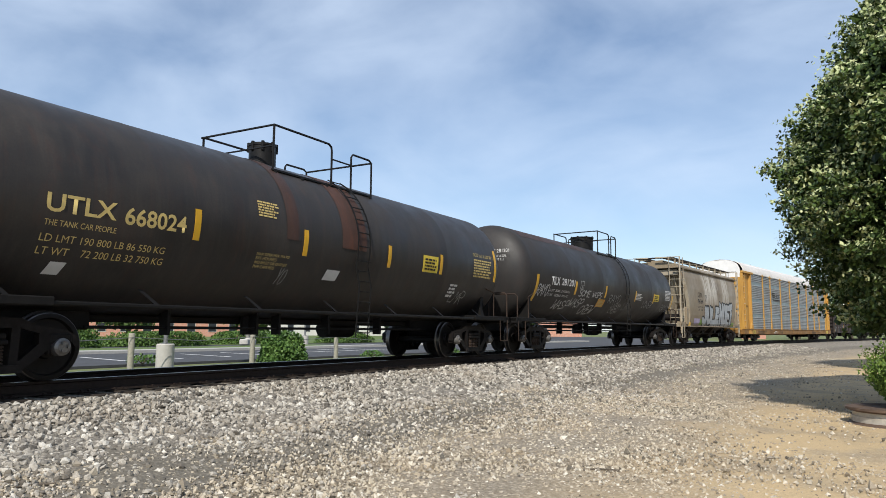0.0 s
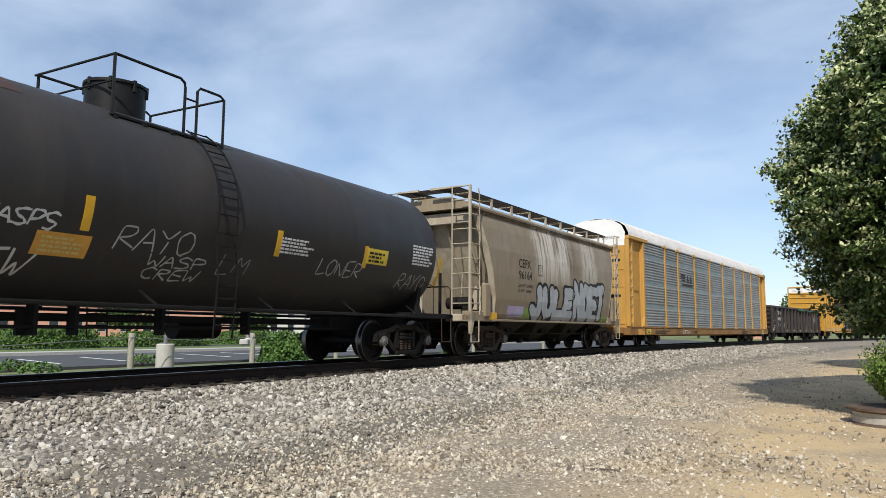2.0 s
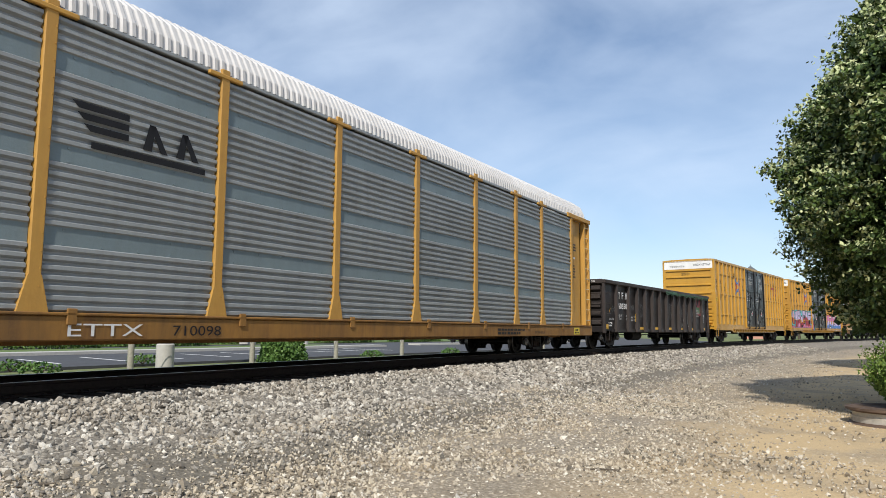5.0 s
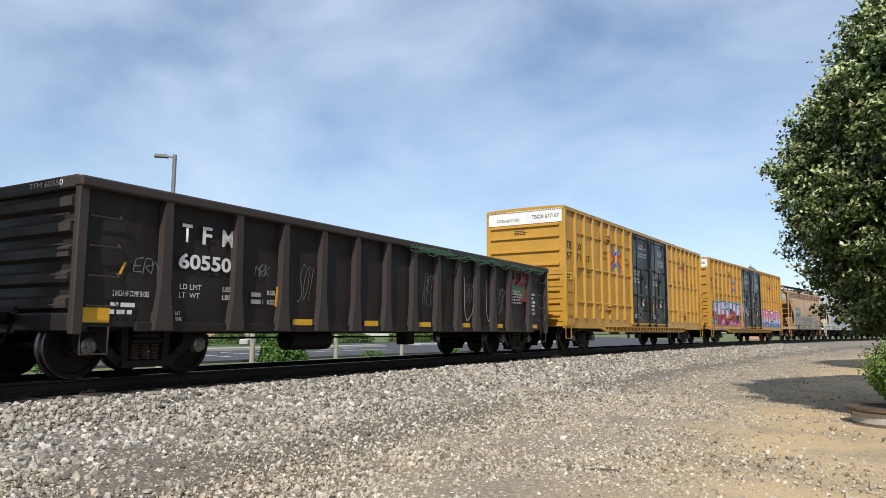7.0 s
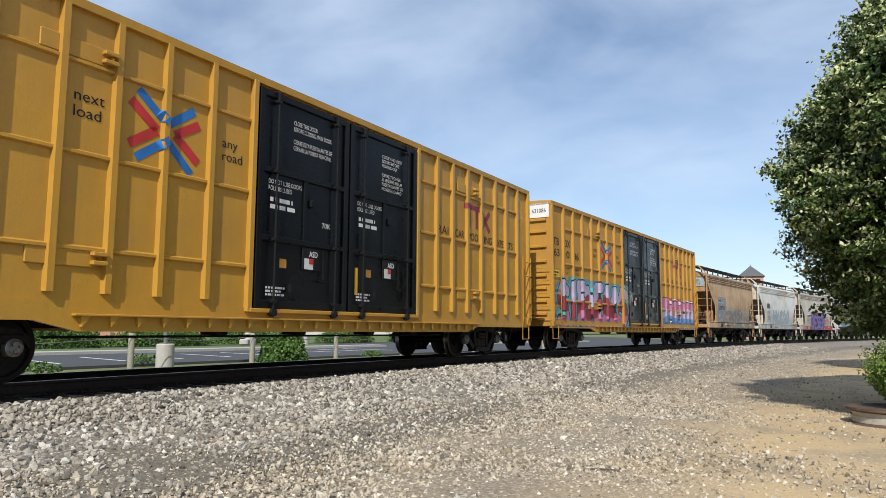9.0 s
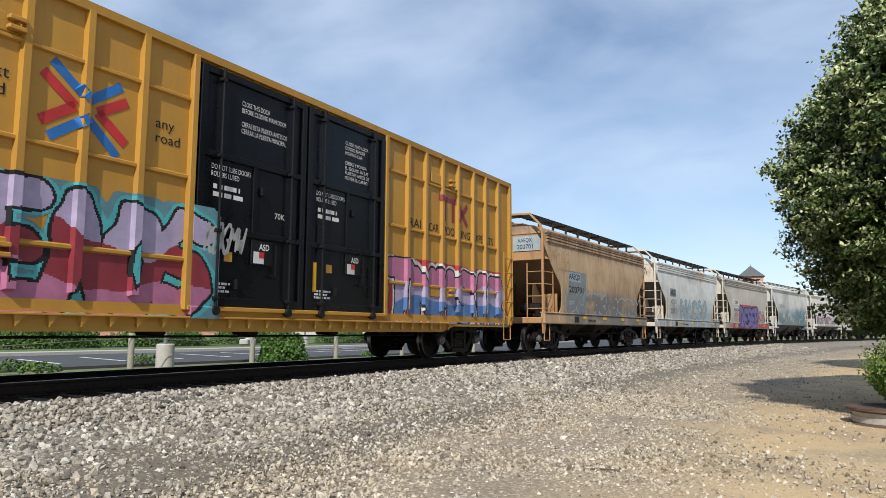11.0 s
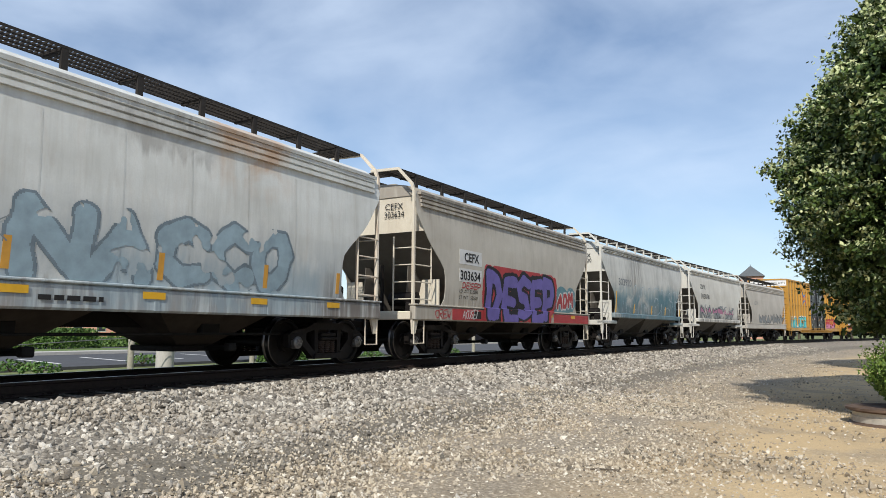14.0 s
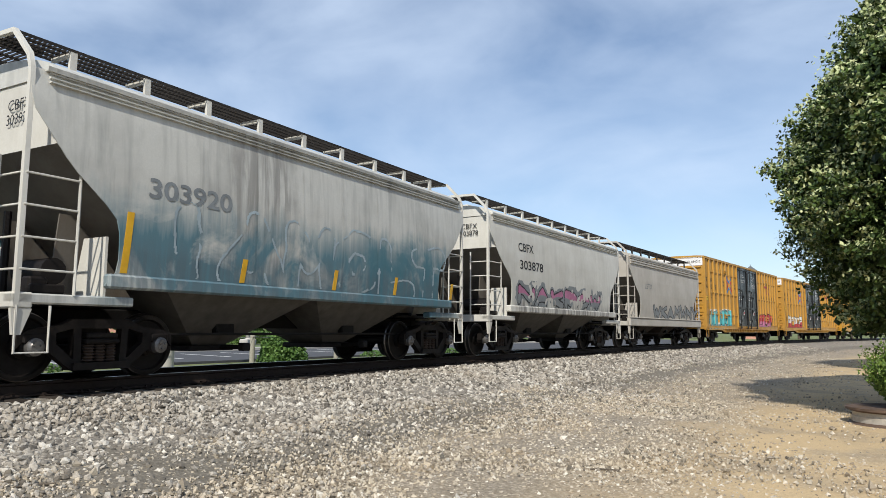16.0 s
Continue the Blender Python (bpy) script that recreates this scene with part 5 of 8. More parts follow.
def build_utlx():
    ob, L, surf = tank_car("tank_car", "long black tank car with rust-streaked crown and yellow lettering", 3.5, 19.2, (5.0, 17.72), 1.52, 2.44, -7.75, 7.65, "tank1", "tank_rust", -0.72, 0.27, 0.40, (-1.4, 0.31, 0.97, 1.71, 4.53), 0.66)
    m = (3.5 + 19.2) / 2
    for y, w in ((-1.42, 0.16), (0.42, 0.40)):
        g = geo()
        pr = [(1.527, y - w), (1.531, y - w + 0.02), (1.531, y + w - 0.02), (1.527, y + w)]
        v, f = [], []
        for i in range(25):
            a = math.radians(-5 + i * 190 / 24)
            for rr, yy in pr:
                v.append((rr * math.cos(a), yy, 2.44 + rr * math.sin(a)))
        for i in range(24):
            for k in range(3):
                f.append((i * 4 + k, i * 4 + k + 1, i * 4 + 5 + k, i * 4 + 4 + k))
        add(g, v, f)
        part("jacket_band", g, "tank_rust" if w > 0.3 else "tank_top", ob, "rust-stained band round the tank")
    T = lambda *a, **k: lettering(ob, *a, surf=surf, **k)
    T("UTLX", "yellow_text", -5.95, 2.17, -4.96, 0.24, bold=0.02)
    T("668024", "yellow_text", -4.83, 2.14, -3.78, 0.25, bold=0.02)
    T("THE TANK CAR PEOPLE", "yellow_text", -5.94, 2.0, -4.93, 0.075)
    T("LD LMT 190 800 LB 86 550 KG", "yellow_text", -5.95, 1.80, -4.07, 0.095)
    T("LT WT    72 200 LB 32 750 KG", "yellow_text", -5.94, 1.64, -4.04, 0.095)
    T("DOT 111 A 100 W 1", "yellow_text", 5.6, 2.66, 6.75, 0.09)
    for y, z, h in ((-3.63, 2.06, 0.48), (-1.12, 2.05, 0.48), (1.62, 2.05, 0.48), (3.86, 2.06, 0.48), (6.85, 2.05, 0.88)):
        panel(ob, "reflector", "reflector", y, y + 0.12, z, z + h, surf, label="yellow reflective strip")
    panel(ob, "label_plate", "label_yellow", 3.07, 3.75, 2.07, 2.46, surf, label="yellow warning label")
    bars(ob, "black_text", 3.14, 3.68, 2.12, 2.42, 4, surf, 3, 0.010)
    bars(ob, "yellow_text", 5.62, 6.72, 2.12, 2.62, 7, surf, 4)
    bars(ob, "yellow_text", -2.28, -1.75, 2.63, 2.92, 6, surf, 5)
    T("MAX OPER HTR 154 PSI\nEXT HTR PIPES\nNO INLET OR OUTLET\nPIPE CAPS REQ", "yellow_text", -2.24, 1.74, -1.44, 0.27)
    panel(ob, "placard", "label_white", -0.36, 0.04, 1.66, 1.86, surf, label="white paper placard", skew=0.05)
    panel(ob, "placard", "label_white", -5.74, -5.52, 1.40, 1.56, surf, label="white paper placard", skew=0.05)
    bars(ob, "white_text", 4.55, 4.95, 1.55, 1.9, 4, surf, 6)
    tag_writing(ob, "LMR", "g_chalk", 4.75, 5.5, 1.4, 1.72, surf, 5, 0.02)
    tag_writing(ob, "YO", "g_chalk", -1.62, -1.4, 1.5, 1.78, surf, 6, 0.012)
    return ob


def build_tilx():
    ob, L, surf = tank_car("tank_car", "matt black tank car with white lettering and white graffiti scrawls", 19.75, 37.45, (21.85, 35.85), 1.54, 2.56, -8.45, 8.45, "tank2", "tank_top", 0.15, 0.46, 0.44, (-0.56, 0.73, 0.98, 1.56, 4.73), 1.16)
    g, v, f = geo(), [], []
    for i in range(13):
        a = math.radians(48 + i * 84 / 12)
        for y in np.linspace(-7.6, -1.9, 12):
            v.append((1.544 * math.cos(a), y, 2.56 + 1.544 * math.sin(a)))
    for i in range(12):
        for k in range(11):
            f.append((i * 12 + k, i * 12 + k + 1, i * 12 + 13 + k, i * 12 + 12 + k))
    add(g, v, f)
    part("rusty_crown", g, "tank_top", ob, "brown rust bloom along the top")
    T = lambda *a, **k: lettering(ob, *a, surf=surf, **k)
    T("TILX", "white_text", -6.34, 2.22, -5.66, 0.27, bold=0.02)
    T("281201", "white_text", -5.5, 2.24, -4.36, 0.24, bold=0.02)
    T("LD LMT  202800 LB  92000 KG", "white_text", -6.42, 2.0, -4.7, 0.08)
    T("LT WT    83200 LB  37750 KG", "white_text", -6.42, 1.85, -4.74, 0.08)
    for y, z, h, w in ((-7.46, 1.65, 0.84, 0.16), (-4.28, 1.98, 0.46, 0.14), (-1.26, 1.98, 0.46, 0.13), (2.38, 1.98, 0.45, 0.13), (4.99, 1.98, 0.45, 0.13), (8.05, 1.75, 0.7, 0.14)):
        panel(ob, "reflector", "reflector", y, y + w, z, z + h, surf, label="yellow reflective strip")
    panel(ob, "label_plate", "label_orange", -1.8, -1.05, 1.63, 1.92, surf, label="faded orange label")
    bars(ob, "yellow_text", -1.72, -1.12, 1.67, 1.89, 4, surf, 8, 0.010)
    panel(ob, "label_plate", "label_yellow", 5.08, 5.85, 2.08, 2.4, surf, label="yellow warning label")
    bars(ob, "black_text", 5.16, 5.8, 2.12, 2.36, 3, surf, 9, 0.010)
    bars(ob, "white_text", 6.85, 7.8, 2.2, 2.68, 7, surf, 10)
    bars(ob, "white_text", 2.5, 3.4, 2.05, 2.35, 5, surf, 12)
    g = geo()
    for a, b, c, d in ((-3.82, -3.52, 2.2, 2.215), (-3.82, -3.52, 2.475, 2.49), (-3.82, -3.805, 2.2, 2.49), (-3.535, -3.52, 2.2, 2.49)):
        add(g, [(surf(0, c) + 0.006, a, c), (surf(0, c) + 0.006, b, c), (surf(0, d) + 0.006, b, d), (surf(0, d) + 0.006, a, d)], [(0, 1, 2, 3)])
    part("plate_box", g, "white_text", ob)
    T("C", "white_text", -3.7, 2.24, -3.62, 0.1)
    for k, (txt, z, h) in enumerate((("TILX 281201", 3.12, 0.11), ("CAPY 29000 US GAL", 2.98, 0.07), ("ECVT DOT 111", 2.87, 0.07))):
        lettering(ob, txt, "white_text", 0.25, z, 1.05 - 0.1 * k, h, None, end=-8.44)
    for word, y0, y1, z0, z1, sd, key in (("RAYO", -7.3, -6.46, 1.85, 2.2, 1, "g_white"), ("WASP", -5.6, -4.31, 1.45, 1.75, 2, "g_white"), ("WASP", -4.33, -3.15, 1.54, 1.88, 3, "g_white"), ("CREW", -3.1, -1.75, 1.35, 1.66, 4, "g_white"),
                                         ("SOME", -3.86, -2.75, 1.95, 2.17, 5, "g_white"), ("WASPS", -2.55, -1.58, 1.95, 2.16, 6, "g_white"), ("RAYO", -0.73, 0.62, 1.82, 2.15, 7, "g_chalk"), ("WASP", -0.1, 0.98, 1.62, 1.78, 8, "g_chalk"), ("CREW", -0.1, 0.95, 1.44, 1.6, 9, "g_chalk"),
                                         ("LONER", 3.6, 5.0, 1.76, 2.06, 10, "g_chalk"), ("RAYO", 6.45, 7.6, 1.65, 1.98, 11, "g_chalk"), ("LM", 1.2, 1.9, 1.6, 1.9, 12, "g_grey")):
        tag_writing(ob, word, key, y0, y1, z0, z1, surf, sd, 0.035 if key == "g_white" else 0.025)
    return ob

# ---- covered hoppers ----


def grating(g, x0, x1, y0, y1, z, step=0.07):
    for y in np.arange(y0, y1, step):
        box(g, x0, x1, y, y + 0.012, z - 0.03, z)
    for k in range(5):
        x = x0 + (x1 - x0) * k / 4
        box(g, x - 0.008, x + 0.008, y0, y1, z - 0.034, z + 0.004)


def hopper_car(label, u0, u1, trucks, body, endp, prof, edge, sill="full", chord=(3.62, 3.95), board=4.56, bays=2, frame_key=None, key="truck", tall=False, slope_key="slope"):
    ob, L = car("covered_hopper", label, u0, u1, trucks, truck_key=key)
    pz, px = [p[0] for p in prof], [p[1] for p in prof]

    def surf(y, z):
        return float(np.interp(z, pz, px))
    frame_key = frame_key or endp
    zs = sorted(set([z for z in pz] + [3.05] + list(np.linspace(pz[0], pz[-1], 16))))
    slope = ([pz[0], 3.75, 4.2], [2.35, 0.80, 0.62]) if tall else ([pz[0], 1.4, 3.05, 4.2], [2.3, 2.2, 0.42, 0.40])
    ez, ed = [e[0] for e in edge], [e[1] for e in edge]
    g, rings = geo(), []
    for z in zs:
        x, e = surf(0, z), L - float(np.interp(z, *slope))
        rings.append([(x, -e, z), (x, e, z), (-x, e, z), (-x, -e, z)])
    v = [p for r in rings for p in r]
    f = [(i * 4 + k, i * 4 + (k + 1) % 4, i * 4 + 4 + (k + 1) % 4, i * 4 + 4 + k) for i in range(len(zs) - 1) for k in (1, 3)]
    f += [(i * 4, i * 4 + 1, i * 4 + 5, i * 4 + 4) for i in range(len(zs) - 1)] + [(i * 4 + 2, i * 4 + 3, i * 4 + 7, i * 4 + 6) for i in range(len(zs) - 1)] + [(0, 3, 2, 1)]
    # below z 3.04 the ends take slope_key, mostly a tone darkened for shade
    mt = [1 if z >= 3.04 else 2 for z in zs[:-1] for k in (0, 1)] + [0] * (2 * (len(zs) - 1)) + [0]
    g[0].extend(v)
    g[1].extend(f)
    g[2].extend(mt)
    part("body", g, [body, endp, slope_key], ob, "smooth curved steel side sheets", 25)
    for sx in (-1, 1):
        for d in (-1, 1):
            g = geo()
            v, ff = [], []
            zz = [z for z in zs if z <= 4.0]
            for z in zz:
                a, b = L - float(np.interp(z, ez, ed)), L - float(np.interp(z, *slope))
                a = max(a, b)
                for t in (1.0, 0.0):
                    v.append((sx * (surf(0, z) + 0.002), d * (b + (a - b) * t), z))
                    v.append((sx * (surf(0, z) - 0.014), d * (b + (a - b) * t), z))
            for i in range(len(zz) - 1):
                q = i * 4
                ff += [(q, q + 2, q + 6, q + 4), (q + 1, q + 5, q + 7, q + 3), (q, q + 4, q + 5, q + 1)]
            add(g, v, ff)
            gus = part("end_gusset", g, body, ob, "", 25)
            if tall:
                g, v = geo(), []
                for z in zz:
                    a = max(L - float(np.interp(z, ez, ed)), L - float(np.interp(z, *slope)))
                    x = surf(0, z)
                    v += [(sx * (x + 0.012), d * (a + 0.012), z), (sx * (x - 0.17), d * (a + 0.012), z), (sx * (x - 0.17), d * (a - 0.02), z), (sx * (x + 0.012), d * (a - 0.02), z)]
                add(g, v, [(i * 4 + k, i * 4 + (k + 1) % 4, i * 4 + 4 + (k + 1) % 4, i * 4 + 4 + k) for i in range(len(zz) - 1) for k in range(4)])
                part("edge_flange", g, endp, gus, "cream flange along the end opening")
    if tall:
        for d in (-1, 1):
            for sx in (-0.95, -0.3, 0.3, 0.95):
                g = geo()
                p = [(z, L - float(np.interp(z, *slope))) for z in (1.2, 2.0, 3.0, 3.7)]
                prism(g, [(d * e, z) for z, e in p] + [(d * (e + 0.12), z) for z, e in p[::-1]], "x", sx - 0.03, sx + 0.03)
                part("slope_stiffener", g, endp, ob, "cream stiffener on the slope sheet")
            g = geo()
            box(g, -1.2, 1.2, d * (L - 0.66), d * (L - 0.56), 3.66, 3.98, 0.02)
            part("end_header", g, endp, ob, "cream header under the roof end")
    for d in (-1, 1):
        at = lambda z: L - float(np.interp(z, *slope))
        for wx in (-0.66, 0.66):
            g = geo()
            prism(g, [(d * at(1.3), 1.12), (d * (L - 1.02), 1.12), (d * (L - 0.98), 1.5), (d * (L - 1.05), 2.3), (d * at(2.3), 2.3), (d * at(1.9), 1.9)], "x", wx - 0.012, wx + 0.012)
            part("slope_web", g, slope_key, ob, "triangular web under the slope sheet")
        g = geo()
        box(g, -0.85, 0.85, d * (L - 0.28), d * (L - 2.1), 1.0, 1.06, 0.01)
        part("shear_plate", g, "under", ob, "dark end platform deck")
    g = geo()
    lathe(g, [(0.0, -0.42), (0.2, -0.40), (0.21, 0.40), (0.0, 0.42)], "x", (-0.1, L - 0.95, 1.75), 14)
    box(g, 0.55, 0.95, L - 0.85, L - 0.5, 1.06, 1.62, 0.04)
    box(g, -0.3, 0.2, L - 0.62, L - 0.42, 1.06, 1.5, 0.04)
    tube(g, [(0.75, L - 0.65, 1.6), (0.75, L - 0.65, 2.0), (0.3, L - 0.8, 2.25), (-0.5, L - 0.8, 2.25)], 0.03, 6)
    part("brake_valve", g, "under", ob, "black air reservoir and control valve on the end platform")
    n = 7
    for i in range(1, n):
        g = geo()
        y = -L + 1.6 + i * (2 * L - 3.2) / n
        v = []
        for z in zs:
            if 1.0 < z < chord[0] + 0.02:
                for dy in (-0.012, 0.012):
                    v.append((surf(0, z) + (0.0035 if dy < 0 else 0.002), y + dy, z))
        add(g, v, [(2 * k, 2 * k + 1, 2 * k + 3, 2 * k + 2) for k in range(len(v) // 2 - 1)])
        part("weld_seam", g, body, ob, "", 25)
    c0, c1 = chord
    xc = surf(0, c0)
    for sx in (-1, 1):
        g = geo()
        prism(g, [(sx * (xc - 0.25), c1 - 0.02), (sx * (xc + 0.04), c1 - 0.02), (sx * (xc + 0.05), c1 + 0.04), (sx * (xc - 0.3), c1 + 0.05)], "y", -L + 0.25, L - 0.25)
        chord_cap = part("top_chord", g, body, ob, "ribbed top chord")
        for k in range(3):
            z = c0 + (c1 - c0) * k / 3
            g = geo()
            prism(g, [(sx * (xc - 0.05), z + 0.005), (sx * (xc + 0.045 - 0.012 * k), z + 0.02), (sx * (xc + 0.045 - 0.012 * k), z + (c1 - c0) / 3 - 0.025), (sx * (xc - 0.05), z + (c1 - c0) / 3 - 0.005)], "y", -L + 0.3, L - 0.3)
            part("chord_rib", g, body, chord_cap)
    g = geo()
    arc = [(xc * math.cos(a), c1 + 0.36 * math.sin(a)) for a in [math.pi * k / 12 for k in range(13)]]
    prism(g, arc, "y", -L + 0.38, L - 0.38)
    box(g, -0.35, 0.35, -L + 0.9, L - 0.9, c1 + 0.3, c1 + 0.48, 0.04)
    part("roof", g, body, ob, "curved roof with hatch trough")
    g = geo()
    for sx in (-1, 1):
        grating(g, sx * 0.40, sx * 1.0, -L + 0.1, L - 0.1, board)
    for d in (-1, 1):
        grating(g, -0.6, 0.6, d * (L - 0.45) - 0.25, d * (L - 0.45) + 0.25, board)
    part("running_board", g, "grating", ob, "dark steel grating walkway on the roof")
    for sx in (-1, 1):
        for i in range(9):
            g = geo()
            y = -L + 0.9 + i * (2 * L - 1.8) / 8
            box(g, sx * 0.955, sx * 1.005, y - 0.05, y + 0.05, c1 + 0.18, board - 0.03)
            box(g, sx * 0.5, sx * 0.98, y - 0.03, y + 0.03, board - 0.09, board - 0.036)
            part("walkway_bracket", g, "grating" if sill == "full" else frame_key, ob)
    g = geo()
    zb = 1.28 if sill == "full" else 1.12
    for d in (-1, 1):
        y = d * (L - 0.08)
        for sx in (-1, 1):
            pts = [(sx * 1.47, y, 0.95), (sx * 1.47, y, 3.95), (sx * 1.40, y, 4.15), (sx * 1.02, y, board - 0.02), (sx * 0.2, y, board + 0.0)]
            if tall:
                pts = [(sx * 1.47, y, 0.95), (sx * 1.47, y, board - 0.03), (sx * 0.2, y, board - 0.03)]
            g = geo()
            tube(g, pts, 0.045, 4)
            part("corner_post", g, frame_key, ob, "slim corner post bent in over the roof")
    for d in (-1, 1):
        y = d * (L - 0.08)
        for sx in (-1, 1):
            g = geo()
            w, top = (0.46, board - 0.04) if tall else (0.72, 2.9)
            tube(g, [(sx * 1.50, y - d * w, zb), (sx * 1.50, y - d * w, top - 0.15), (sx * 1.50, y - d * (w - 0.06), top)], 0.02, 6)
            lad = part("ladder", g, frame_key, ob, "ladder stile with rungs and stirrup step")
            g = geo()
            tube(g, [(sx * 0.92, y + d * 0.02, 1.0), (sx * 0.92, y + d * 0.02, top)], 0.022, 5)
            part("end_stile", g, frame_key, lad)
            for k in range(8 if tall else 4):
                z = 1.42 + k * 0.40
                for p, q in (((sx * 1.50, y, z), (sx * 1.50, y - d * w, z)), ((sx * 1.47, y + d * 0.02, z), (sx * 0.92, y + d * 0.02, z))):
                    g = geo()
                    tube(g, [p, q], 0.015, 6)
                    part("rung", g, frame_key, lad)
            g = geo()
            tube(g, [(sx * 1.5, y, 0.98), (sx * 1.5, y, 0.40), (sx * 1.5, y - d * 0.42, 0.40), (sx * 1.5, y - d * 0.42, 0.98)], 0.018, 6)
            part("stirrup", g, frame_key, lad)
    for d in (-1, 1):
        g = geo()
        box(g, -1.5, 1.5, d * (L - 0.02), d * (L - 0.28), 0.94, 1.14, 0.02)
        for sx in (-1, 1):
            prism(g, [(sx * 0.75, 1.1), (sx * 1.44, 1.1), (sx * 1.44, 1.95), (sx * 0.95, 1.95)], "y", d * (L - 1.25), d * (L - 1.29))
            prism(g, [(d * (L - 0.28), 0.94), (d * (L - 0.02), 0.94), (d * (L - 0.06), 0.62), (d * (L - 0.16), 0.62)], "x", sx * 1.44, sx * 1.49)
        part("end_frame", g, endp, ob, "end sill and webs")
    g = geo()
    if sill == "full":
        for sx in (-1, 1):
            box(g, sx * 1.40, sx * 1.56, -L + 0.02, L - 0.02, 0.93, 1.27, 0.03)
            box(g, sx * 1.38, sx * 1.585, -L + 0.02, L - 0.02, 1.27, 1.31, 0.012)
            for y in np.arange(-L + 1.2, L - 1, 2.3):
                box(g, sx * 1.555, sx * 1.565, y - 0.05, y + 0.05, 0.95, 1.25, 0.003)
    elif sill == "mid":
        for sx in (-1, 1):
            box(g, sx * 1.40, sx * 1.57, -L + 1.25, L - 0.75, 1.24, 1.44, 0.03)
            box(g, sx * 1.3, sx * 1.5, -L + 0.02, -L + 1.7, 1.0, 1.13, 0.02)
            box(g, sx * 1.3, sx * 1.5, L - 1.7, L - 0.02, 1.0, 1.13, 0.02)
    else:
        for sx in (-1, 1):
            box(g, sx * 1.25, sx * 1.5, -L + 0.02, -L + 1.5, 0.95, 1.22, 0.02)
            box(g, sx * 1.25, sx * 1.5, L - 1.5, L - 0.02, 0.95, 1.22, 0.02)
            box(g, sx * 1.36, sx * 1.52, -L + 1.3, L - 1.3, 0.96, 1.02, 0.01)
            box(g, sx * 1.40, sx * 1.56, -L + 0.75, -L + 1.1, 1.05, 2.0, 0.05)
            box(g, sx * 1.40, sx * 1.56, L - 1.1, L - 0.75, 1.05, 2.0, 0.05)
    part("side_sill", g, body, ob, "heavy side sill")
    span = (2 * L - 4.6) / bays
    for i in range(bays):
        a, b = -L + 2.3 + i * span, -L + 2.3 + (i + 1) * span
        zt, zl, m = 1.3, 0.42, (a + b) / 2
        g, gg = geo(), geo()
        add(g, [(-1.4, a, zt), (1.4, a, zt), (1.4, b, zt), (-1.4, b, zt), (-0.45, m - 0.35, zl), (0.45, m - 0.35, zl), (0.45, m + 0.35, zl), (-0.45, m + 0.35, zl)],
            [(0, 1, 5, 4), (1, 2, 6, 5), (2, 3, 7, 6), (3, 0, 4, 7), (4, 5, 6, 7)])
        box(gg, -0.55, 0.55, m - 0.5, m + 0.5, 0.33, 0.43, 0.02)
        tube(gg, [(0.55, m + 0.2, 0.38), (1.1, m + 0.2, 0.4)], 0.04, 8)
        box(gg, 1.02, 1.18, m + 0.12, m + 0.28, 0.33, 0.47, 0.02)
        box(gg, 0.72, 0.86, m - 0.2, m + 0.2, 0.62, 0.80, 0.02)
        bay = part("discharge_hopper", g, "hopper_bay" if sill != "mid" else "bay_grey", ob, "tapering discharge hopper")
        part("outlet_gate", gg, "under", bay)
    g = geo()
    box(g, -0.18, 0.18, -L + 0.1, L - 0.1, 0.72, 1.0, 0.02)
    tube(g, [(1.1, -L + 2.6, 0.62), (1.1, L - 2.6, 0.62)], 0.022, 6)
    part("centre_sill", g, "under", ob)
    g = geo()
    lathe(g, [(0.0, -0.38), (0.17, -0.36), (0.18, 0.36), (0.0, 0.38)], "x", (0.75, -L + 0.75, 1.45), 14)
    box(g, 1.05, 1.25, -L + 0.35, -L + 0.6, 1.14, 1.36, 0.03)
    box(g, 1.3, 1.4, -L + 0.3, -L + 0.75, 1.14, 1.26, 0.02)
    tube(g, [(0.2, -L + 0.6, 1.1), (0.2, -L + 0.6, 2.3)], 0.05, 6)
    part("brake_gear", g, "truck", ob, "brake cylinder and valve on the end platform")
    g = geo()
    for k in range(20):
        a, b = k * math.pi / 10, (k + 1) * math.pi / 10
        tube(g, [(-0.5 + 0.28 * math.cos(a), L - 0.12, 2.0 + 0.28 * math.sin(a)), (-0.5 + 0.28 * math.cos(b), L - 0.12, 2.0 + 0.28 * math.sin(b))], 0.014, 5)
    for a in (0, 2.09, 4.19):
        tube(g, [(-0.5, L - 0.14, 2.0), (-0.5 + 0.28 * math.cos(a), L - 0.12, 2.0 + 0.28 * math.sin(a))], 0.012, 5)
    part("brake_wheel", g, "truck", ob, "spoked hand brake wheel")
    for d in (-1, 1):
        coupler(ob, d * L, d)
    return ob, L, surf


CURVED = [(1.28, 1.515), (1.8, 1.55), (2.4, 1.565), (3.0, 1.555), (3.62, 1.515), (3.98, 1.46)]
EDGE = [(1.28, 1.22), (1.5, 1.40), (2.13, 1.37), (2.3, 1.22), (2.8, 0.62), (3.5, 0.08), (4.0, 0.06)]


def end_marks(ob, L, a, b, key="black_text", plate=None):
    if plate:
        g = geo()
        box(g, 0.25, 1.25, -L + 0.385, -L + 0.397, 3.35, 3.85)
        part("end_panel", g, plate, ob)
    lettering(ob, a, key, 0.42, 3.62, 0.95, 0.15, None, end=-L + 0.380)
    lettering(ob, b, key, 0.40, 3.42, 0.98, 0.15, None, end=-L + 0.380)


